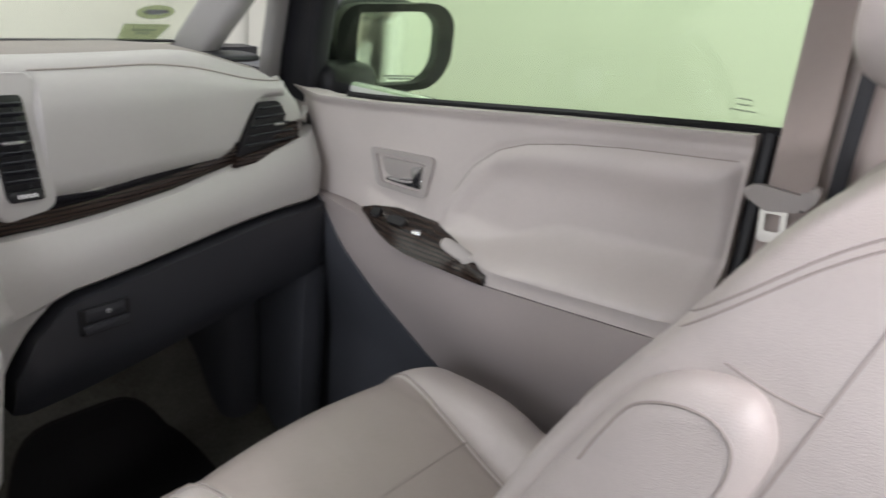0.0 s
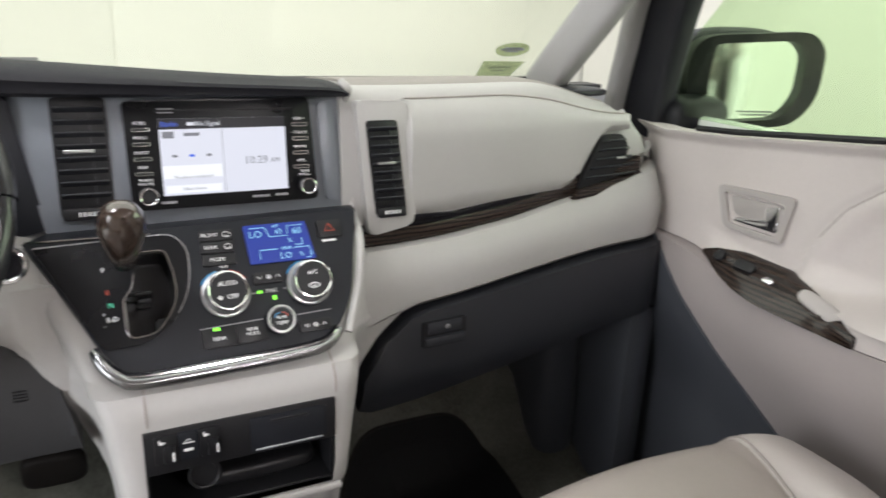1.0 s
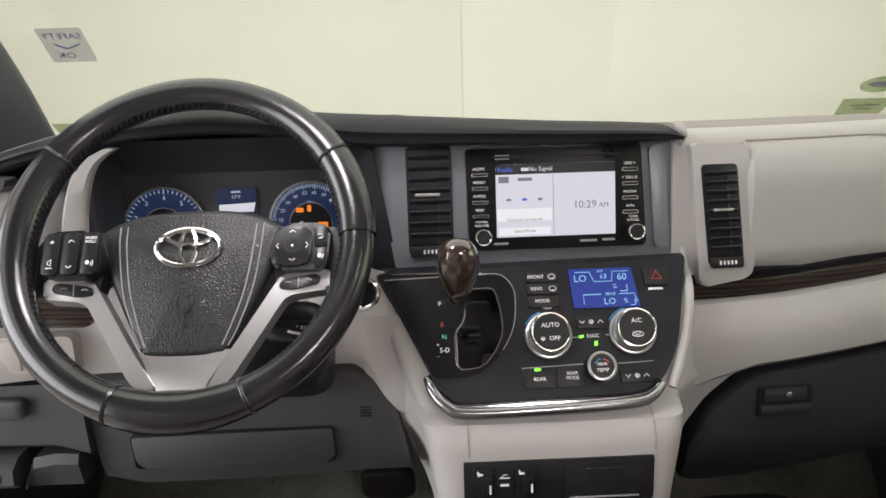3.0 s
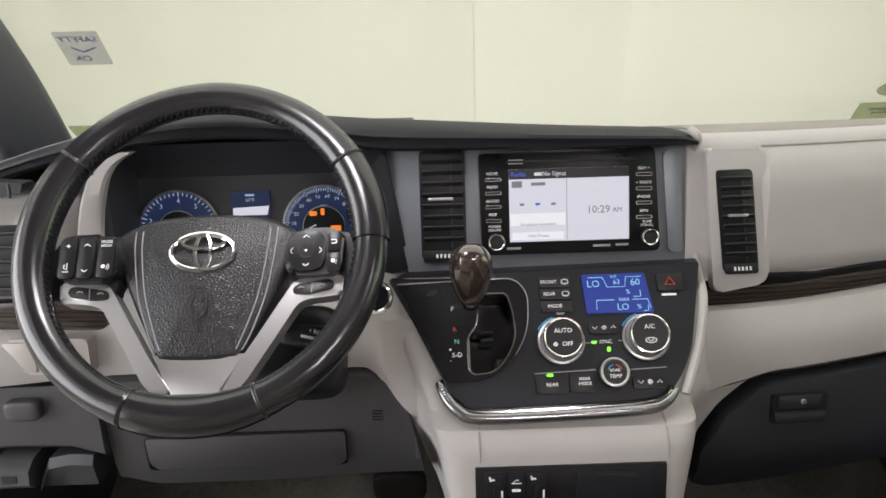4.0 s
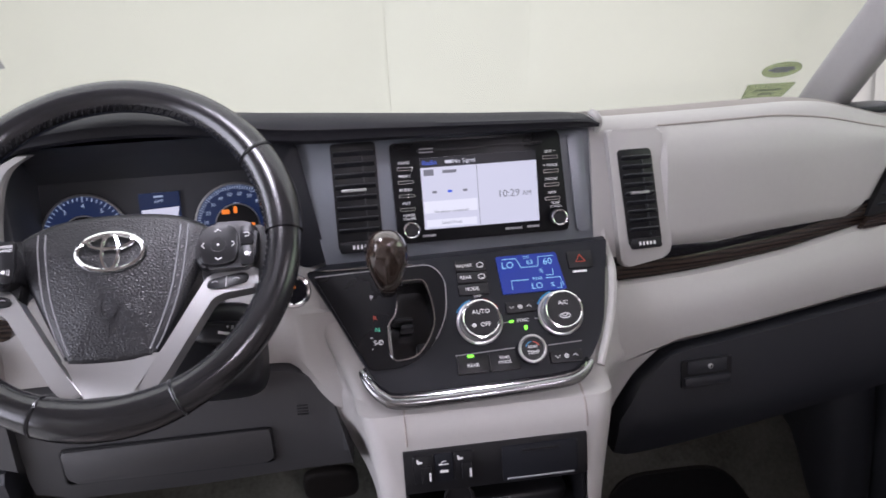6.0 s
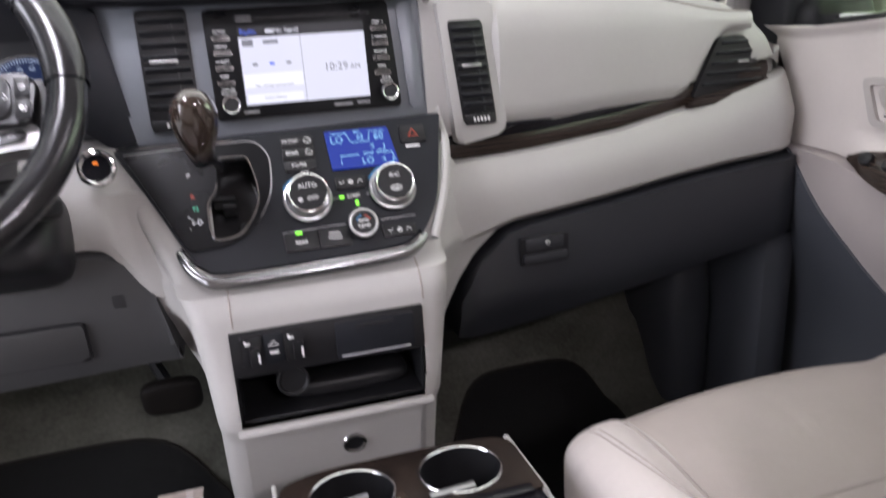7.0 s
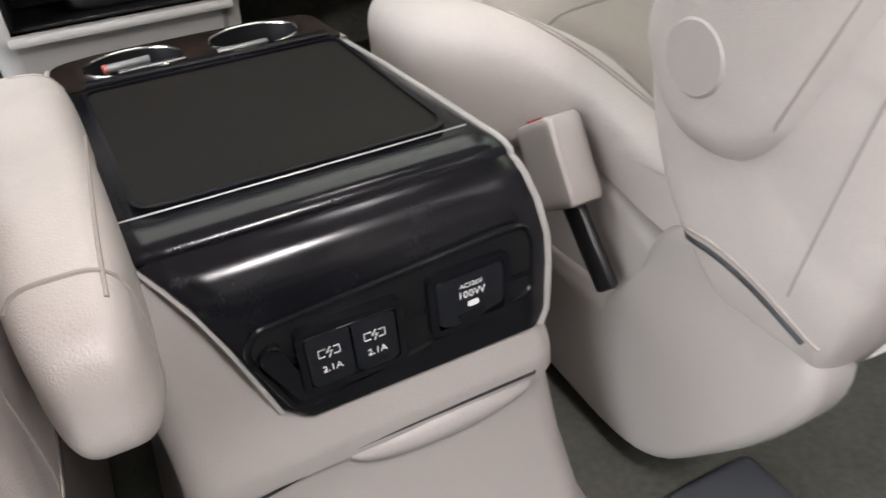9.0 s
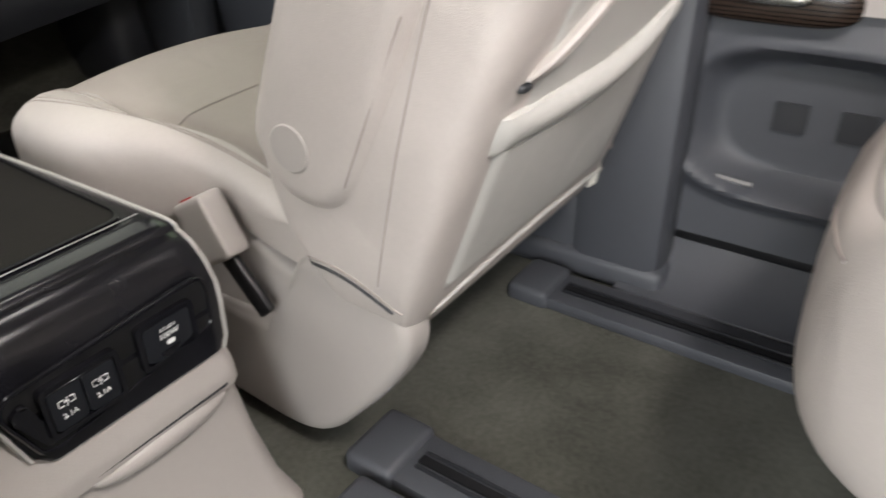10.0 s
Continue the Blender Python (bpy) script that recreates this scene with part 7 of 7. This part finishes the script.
badge = part("badge", torus_arc(0.0325, 0.0198, 0.0026, BM @ at(0, 0, 0.0135), sides=8), CHROME, wheel, "chrome oval emblem")
part("badge_inner", join(torus_arc(0.0215, 0.0075, 0.0022, BM @ at(0, 0.0105, 0.0138), sides=6), torus_arc(0.0080, 0.0190, 0.0022, BM @ at(0, 0.000, 0.0142), sides=6)), CHROME, badge, "chrome inner loops")
part("column_shroud", pillow(0.078, 0.060, 0.085, 0.5, 14, m=W @ at(0.0, -0.012, -0.150)), BLACK, wheel, "black steering column shroud")
part("column_shroud", pillow(0.060, 0.052, 0.055, 0.45, 14, m=W @ at(0.066, -0.080, -0.165)), BLACK, wheel, "black ignition side of the column shroud")
CR = pose(-0.312, 0.030, 0.712, -20, 0, -14)
stalk = thing("cruise_stalk", (-0.29, 0.06, 0.72), "black cruise control stalk with white lettering", "stalk")
part("stalk_body", pillow(0.040, 0.020, 0.013, 0.55, 10, m=CR), BLACK, stalk, "black stalk end")
ST = basis((-0.309, 0.007, 0.720), (1, -0.2, -0.18), (0.1, 0.4, 0.9))
for words, v in (("+ RES", 0.006), ("- SET", -0.008)):
    text("stalk_text", words, 0.0065, ST @ at(0.004, v, 0.004), INK_WHITE, stalk)
bars("stalk_print", (0.022,), 0.003, ST @ at(0, -0.001, 0.004), INK_WHITE, stalk)
part("wiper_stalk", tube([(-0.33, 0.05, 0.80), (-0.262, 0.03, 0.808), (-0.235, 0.025, 0.810)], 0.008, 8), BLACK, stalk, "black wiper lever")

# pedals in the dark
ped = thing("brake_pedal", (-0.33, 0.35, 0.2), "black rubber brake pedal in the dark footwell", "pedal")
part("pedal_arm", tube([(-0.30, 0.50, 0.50), (-0.27, 0.40, 0.36), (-0.245, 0.36, 0.325)], 0.010, 8), BLACK, ped, "black pedal arm")
part("pedal_pad", pillow(0.045, 0.012, 0.034, 0.5, 8, m=pose(-0.245, 0.345, 0.325, 20, 0, 0)), RUBBER, ped, "rubber pedal pad")
def floor_mat(x0, x1, label):
    mat = thing("floor_mat", ((x0 + x1) / 2, 0.16, 0.06), label, "floor mat", "front floor mats")
    prof = [(-0.10, 0.004), (0.12, 0.006), (0.25, 0.012), (0.33, 0.016), (0.42, 0.012)]

    def spot(x, y, h):
        u = abs(2 * x - x0 - x1) / (x1 - x0)
        y = -0.10 + (y + 0.10) * (1 - 0.20 * u ** 5)
        return (x, y, lerp(floor_profile(x), y) + h)

    part("mat_surface", loft([[spot(x, y, h) for y, h in prof + [(0.42, 0.002), (0.25, 0.002), (-0.10, 0.001)]] for x in spaced(x0, x1, 24)]), MAT_BLACK, mat, "black carpet pile")
    for x in (x0, x1):
        part("edge_binding", tube([spot(x, y, h * 0.7) for y, h in prof], 0.004, 6), RUBBER, mat, "dark stitched edge binding")
    for y, h in (prof[0], prof[-1]):
        part("edge_binding", tube([spot(x, y, h * 0.7) for x in spaced(x0, x1, 24)], 0.004, 6), RUBBER, mat, "dark stitched edge binding")
    return mat


floor_mat(0.20, 0.56, "black carpet floor mat in the passenger footwell")
floor_mat(-0.70, -0.165, "black carpet floor mat in the driver footwell")
slab("footwell_back", -0.80, 0.10, 0.52, 0.60, 0.05, 0.66, BLACK, "black bulkhead above the pedals")

# stickers on the windscreen
def on_glass(x, z):
    y = 0.55 - (z - 0.872) / 0.80
    return basis((x, y - 0.004, z - 0.003), (-1, 0, 0), (0, -0.78, 0.625))


sf = thing("safety_sticker", (-0.66, 0.335, 1.03), "grey square inspection sticker seen from behind on the windscreen", "sticker")
SFM = on_glass(-0.660, 1.041) @ pose(0, 0, 0, 0, 0, 2)
part("sticker_film", plate(round_poly([(-0.031, 0.036), (-0.029, -0.034), (0.033, -0.036), (0.031, 0.034)][::-1], 0.003), SFM, 0.0008, 0.0014), STICKER, sf, "grey film", False)
text("sticker_text", "SAFETY", 0.0165, SFM @ at(0, 0.020, 0), STICKER_INK, sf, lift=0.0)
text("sticker_text", "OK", 0.0175, SFM @ at(0.008, -0.020, 0), STICKER_INK, sf, lift=0.0)
part("tick_mark", moved(tube([(0.016, 0.004, 0.0002), (0.002, -0.006, 0.0002), (-0.018, 0.004, 0.0002)], 0.0012, 5), SFM), STICKER_INK, sf)
ov = thing("oval_sticker", (0.585, 0.455, 0.94), "green-grey oval sticker seen from behind on the windscreen", "sticker")
OVM = on_glass(0.583, 0.947)
part("sticker_film", plate([(0.036 * math.cos(a), 0.021 * math.sin(a)) for a in (2 * math.pi * k / 32 for k in range(32))], OVM, 0.0, 0.0010), STICKER_GREEN, ov, "oval film", False)
bars("sticker_print", (0.04, 0.05, 0.03), 0.003, OVM @ at(0, 0.006, -0.0006), STICKER_INK, ov)
rg = thing("registration_sticker", (0.585, 0.50, 0.90), "small green rectangular sticker in the windscreen corner", "sticker")
RGM = on_glass(0.585, 0.907)
part("sticker_film", plate(round_poly([(-0.045, 0.026), (-0.036, -0.026), (0.040, -0.026), (0.046, 0.026)][::-1], 0.002), RGM, 0.0, 0.0010), STICKER_GREEN, rg, "green film", False)
bars("sticker_print", (0.05, 0.03), 0.006, RGM @ at(0, 0.008, -0.0006), STICKER, rg)
dg = thing("driver_corner_sticker", (-0.745, 0.49, 0.92), "small green sticker in the driver corner of the windscreen", "sticker")
part("sticker_film", plate(rect(0.05, 0.03), on_glass(-0.745, 0.915), 0.0, 0.0010), STICKER_GREEN, dg, "green film", False)


# ---- centre console between the seats ----
con = thing("centre_console", (0.03, -0.32, 0.06), "cream floor console with gloss black top and rear sockets", "console")


def con_left(z):
    return lin([(0.06, -0.135), (0.12, -0.112), (0.26, -0.098), (0.36, -0.104), (0.415, -0.110)], z)


def con_right(z):
    return lin([(0.06, 0.208), (0.10, 0.194), (0.16, 0.186), (0.26, 0.176), (0.36, 0.166), (0.415, 0.150)], z)


def con_rear(z):
    return lin([(0.06, -0.556), (0.10, -0.538), (0.16, -0.520), (0.232, -0.508), (0.242, -0.522), (0.262, -0.524), (0.285, -0.512), (0.36, -0.505), (0.40, -0.490), (0.415, -0.45)], z)


rings = []
for z in (0.06, 0.075, 0.10, 0.13, 0.16, 0.20, 0.226, 0.234, 0.244, 0.255, 0.265, 0.285, 0.32, 0.36, 0.385, 0.40, 0.412):
    xl, xr, yr, yf, rad = con_left(z), con_right(z), con_rear(z), -0.085 - 0.02 * (0.41 - z), 0.024
    ring = []
    for cx, cy, a0 in ((xr - rad, yf - rad, 0), (xl + rad, yf - rad, 90), (xl + rad, yr + rad, 180), (xr - rad, yr + rad, 270)):
        ring += [(cx + rad * math.cos(radians(a0 + d)), cy + rad * math.sin(radians(a0 + d)), z) for d in (0, 22, 45, 68, 90)]
    rings.append(ring)
part("body", loft(rings, True, False), SHELL, con, "cream plastic console body")

# gloss top that rolls over into the rear face
PROF = [(-0.195, 0.419), (-0.30, 0.421), (-0.42, 0.421), (-0.455, 0.4205), (-0.474, 0.4195), (-0.484, 0.4175), (-0.4885, 0.4145), (-0.4895, 0.4105), (-0.494, 0.4085), (-0.503, 0.402), (-0.513, 0.386), (-0.519, 0.362), (-0.520, 0.340), (-0.518, 0.318), (-0.517, 0.300), (-0.516, 0.288)]


def along_top(i):
    k = min(int(i), len(PROF) - 2)
    f = i - k
    y, z = PROF[k][0] + (PROF[k + 1][0] - PROF[k][0]) * f, PROF[k][1] + (PROF[k + 1][1] - PROF[k][1]) * f
    return -y + 0.421 - z


def top_l(i):
    return lin([(0.195, -0.104), (0.457, -0.092), (0.50, -0.078), (0.54, -0.060), (0.578, -0.046), (0.62, -0.032), (0.638, -0.026), (0.652, -0.012)], along_top(i))


def top_r(i):
    return lin([(0.195, 0.148), (0.457, 0.152), (0.52, 0.157), (0.578, 0.163), (0.637, 0.164), (0.652, 0.158)], along_top(i))


rings = []
for k in range(len(PROF) * 3 - 2):
    i = k / 3
    a, b = PROF[int(i)], PROF[min(int(i) + 1, len(PROF) - 1)]
    fr = i - int(i)
    y, z = a[0] + (b[0] - a[0]) * fr, a[1] + (b[1] - a[1]) * fr
    dy, dz = b[0] - a[0] or 0.0, b[1] - a[1]
    if b == a:
        dy, dz = -0.001, -0.02
    ln = math.hypot(dy, dz)
    ny, nz = dz / ln, -dy / ln
    rings.append([(x, y + ny * (0.0 if edge else 0.003), z + nz * (0.0 if edge else 0.003)) for x, edge in [(top_l(i), True), (top_l(i) + 0.006, False)] + [(xx, False) for xx in spaced(top_l(i) + 0.02, top_r(i) - 0.02, 8)] + [(top_r(i) - 0.006, False), (top_r(i), True)]]
                 + [(top_r(i), y - ny * 0.012, z - nz * 0.012), (top_l(i), y - ny * 0.012, z - nz * 0.012)])
part("gloss_top", loft(rings), PIANO, con, "gloss black console top rolling over the rear, lightly scratched")
part("right_edge", tube([(0.150, -0.09, 0.416), (0.151, -0.20, 0.419)] + [(top_r(i) + 0.003, PROF[i][0] + 0.003, PROF[i][1] - 0.003) for i in range(len(PROF))], 0.0036, 6), CREAM, con, "cream edge of the top")
part("left_edge", tube([(-0.108, -0.09, 0.416), (-0.107, -0.20, 0.419)] + [(top_l(i) - 0.001, PROF[i][0] + 0.004, PROF[i][1] - 0.004) for i in range(len(PROF) - 1)], 0.0026, 6), CREAM, con, "cream edge of the top")
TOP = basis((0.0, 0.0, 0.424), (1, 0, 0), (0, 1, 0))
mat_o = round_poly([(-0.079, -0.213), (-0.068, -0.455), (0.122, -0.455), (0.131, -0.440), (0.137, -0.213)], [0.012, 0.020, 0.022, 0.022, 0.012], 6)
part("mat_rim", ring_plate([(x * 1.03 - 0.001, -0.33 + (y + 0.33) * 1.03) for x, y in mat_o], mat_o, TOP, -0.003, 0.0035), PIANO, con, "raised gloss rim")
part("rubber_mat", plate(mat_o, TOP, -0.003, 0.0008), RUBBER, con, "dark rubber tray mat, dusty", False)
part("lid_seam", tube([(-0.088, -0.462, 0.4262), (0.0, -0.463, 0.4265), (0.140, -0.462, 0.4262)], 0.0006, 5), SILVER, con, "thin silver line along the seam of the sliding lid")
part("front_bar", box(0.215, 0.014, 0.006, 0.002, 2, at(0.029, -0.199, 0.427)), PIANO, con, "gloss bar at the lid front")
CUPS = ((-0.034, -0.143, 0.043, 0.040), (0.080, -0.140, 0.043, 0.040))
wood_o = round_poly([(-0.107, -0.196), (0.150, -0.196), (0.148, -0.100), (0.10, -0.089), (-0.06, -0.090), (-0.104, -0.104)], [0.003, 0.003, 0.02, 0.05, 0.05, 0.02], 5)
part("cup_plate", plate_with_holes(wood_o, [circle(*c) for c in CUPS], TOP, -0.012, 0.0), WOOD, con, "dark wood-look cup holder plate")
for cx, cy, rx, ry in CUPS:
    cup = part("cup_holder", loft([[(cx + rx * s * math.cos(a), cy + ry * s * math.sin(a), z) for a in (2 * math.pi * k / 32 for k in range(32))] for s, z in ((1.0, 0.424), (0.97, 0.40), (0.92, 0.36), (0.86, 0.345), (0.02, 0.345))], True, False), BLACK, con, "black cup holder well")
    part("cup_rim", torus_arc(rx, ry, 0.0013, TOP @ at(cx, cy, 0.0006), sides=8), CHROME, cup, "chrome cup rim")
for cx, w in ((-0.02, 0.075), (0.062, 0.06)):
    part("cup_tab", box(w * 0.8, 0.008, 0.004, 0.002, 2, pose(cx, -0.172, 0.4255, 0, 0, 4)), CHROME if w > 0.07 else SILVER, con, "bright cup retaining tab")
pen = thing("pen", (-0.03, -0.16, 0.42), "clear pen with a red tip resting across the cup holder", "pen")
part("barrel", tube([(-0.057, -0.158, 0.4265), (-0.020, -0.1545, 0.4270)], 0.0038, 10), material("clear_barrel", (0.16, 0.16, 0.165, 1), 0.08), pen, "pale clear barrel")
part("cap", tube([(-0.0605, -0.1585, 0.4262), (-0.0570, -0.1580, 0.4264)], 0.0043, 10), material("pen_red", (0.30, 0.05, 0.045, 1), 0.3), pen, "red tip")

# rear sockets
CR_ = basis((0.052, -0.5215, 0.334), (1, 0, 0), (0, -0.02, 1))
rec = round_poly([(-0.092, 0.022), (-0.084, 0.034), (0.070, 0.044), (0.094, 0.044), (0.100, 0.030), (0.098, -0.010), (-0.060, -0.034), (-0.072, -0.030)], 0.008, 4)
part("socket_recess", plate(rec, CR_, -0.01, 0.0012, 0.001), BLACK, con, "shallow black recess for the sockets")
part("recess_rim", tube([CR_ @ Vector((x, y, 0.0012)) for x, y in rec], 0.0022, 6, True), PIANO, con, "rounded rim of the socket recess")
part("recess_cheek", plate(round_poly([(-0.088, 0.018), (-0.074, 0.026), (-0.058, -0.022), (-0.066, -0.026)], 0.006), CR_, 0.0012, 0.006, 0.004), PIANO, con, "moulded cheek")
UM = CR_ @ at(-0.031, 0.004, 0)
part("usb_frame", ring_plate(round_poly(rect(0.067, 0.049), 0.006), round_poly(rect(0.0585, 0.0405), 0.004), UM, 0.0, 0.0085), PIANO, con, "black socket frame")
for dx in (-0.0145, 0.0145):
    cap = part("usb_cap", plate(round_poly(rect(0.0275, 0.038, dx, -0.001), 0.003), UM, 0.0, 0.0075, 0.002, 3), PANEL, con, "black charging port flap")
    text("cap_text", "2.1A", 0.0068, UM @ at(dx, -0.008, 0.0075), INK_WHITE, cap)
    part("battery_symbol", join(*[moved(tube([(x, y, 0.0079) for x, y in pts], 0.0005, 4), UM @ at(dx, 0.004, 0) @ Matrix.Diagonal((0.78, 0.78, 1, 1))) for pts in (((-0.003, 0.004), (-0.009, 0.004), (-0.009, -0.003), (-0.004, -0.003)), ((0.003, -0.003), (0.008, -0.003), (0.008, 0.004), (0.003, 0.004)), ((0.001, 0.005), (-0.003, 0.0), (0.002, 0.001), (-0.001, -0.005)))]), INK_WHITE, cap)
part("usb_lip", box(0.058, 0.002, 0.003, 0.0008, 1, UM @ at(0, 0.0185, 0.007)), PIANO, con, "gloss flap edge")
AM = CR_ @ at(0.050, 0.009, 0)
part("outlet_frame", ring_plate(round_poly(rect(0.058, 0.047), 0.006), round_poly(rect(0.048, 0.038), 0.003), AM, 0.0, 0.007), PIANO, con, "black outlet frame")
cap = part("outlet_flap", plate(round_poly([(-0.0235, 0.018), (0.0235, 0.018), (0.0235, -0.013), (0.010, -0.016), (0.004, -0.020), (-0.010, -0.020), (-0.0235, -0.016)], 0.003), AM, 0.0, 0.007, 0.002, 3), PANEL, con, "black mains outlet flap")
text("cap_text", "AC120V", 0.0046, AM @ at(0, 0.010, 0.007), INK_WHITE, cap)
text("cap_text", "100W", 0.0078, AM @ at(0, 0.003, 0.007), INK_WHITE, cap)
part("plug_symbol", plate(round_poly(rect(0.008, 0.0045), 0.002), AM @ at(0.001, -0.005, 0.0072), 0, 0.0005), INK_WHITE, cap, smooth=False)
part("flap_lip", plate(round_poly([(-0.012, -0.012), (0.010, -0.011), (0.003, -0.019), (-0.006, -0.019)], 0.003), AM, 0.006, 0.0085, 0.001), PIANO, cap, "gloss finger lip")
part("outlet_edge", box(0.003, 0.034, 0.003, 0.001, 2, AM @ at(0.0275, 0.002, 0.004)), PIANO, con, "gloss outlet edge")
part("drawer_joint", tube([(-0.080, -0.5095, 0.222), (-0.03, -0.5110, 0.232), (0.010, -0.5215, 0.249), (0.150, -0.5245, 0.251), (0.174, -0.498, 0.252)], 0.0012, 5), DARK, con, "dark joint of the rear drawer")
part("drawer_grip", pillow(0.074, 0.016, 0.013, 0.9, 14, m=pose(0.082, -0.512, 0.236, 22, 0, 0)), SHELL, con, "moulded drawer pull")


# ---- lamps in the headliner ----
# All three fittings stay out of view; the one at x 0.26 houses added fill.
for nm, x, y, w, d in (("map_lamp_fitting", -0.34, -0.17, 0.20, 0.12), ("dome_lamp_fitting", 0.13, -1.30, 0.26, 0.15), ("reading_lamp_fitting", 0.26, -0.52, 0.16, 0.11)):
    lampt = thing(nm, (x, y, 1.26), "unseen lit interior lamp in a light plastic frame on the headliner", "ceiling lamp")
    part("lamp_frame", ring_plate(round_poly(rect(w, d), 0.015), round_poly(rect(w - 0.03, d - 0.03), 0.01), basis((x, y, 1.27), (1, 0, 0), (0, -1, 0)), 0, 0.02), SHELL, lampt, "light plastic lamp frame")
    part("lamp_lens", plate(round_poly(rect(w - 0.03, d - 0.03), 0.01), basis((x, y, 1.27), (1, 0, 0), (0, -1, 0)), 0, 0.012), glow_material("lamp_lens", (1.0, 0.95, 0.88, 1), 6.0), lampt, "glowing lamp lens")
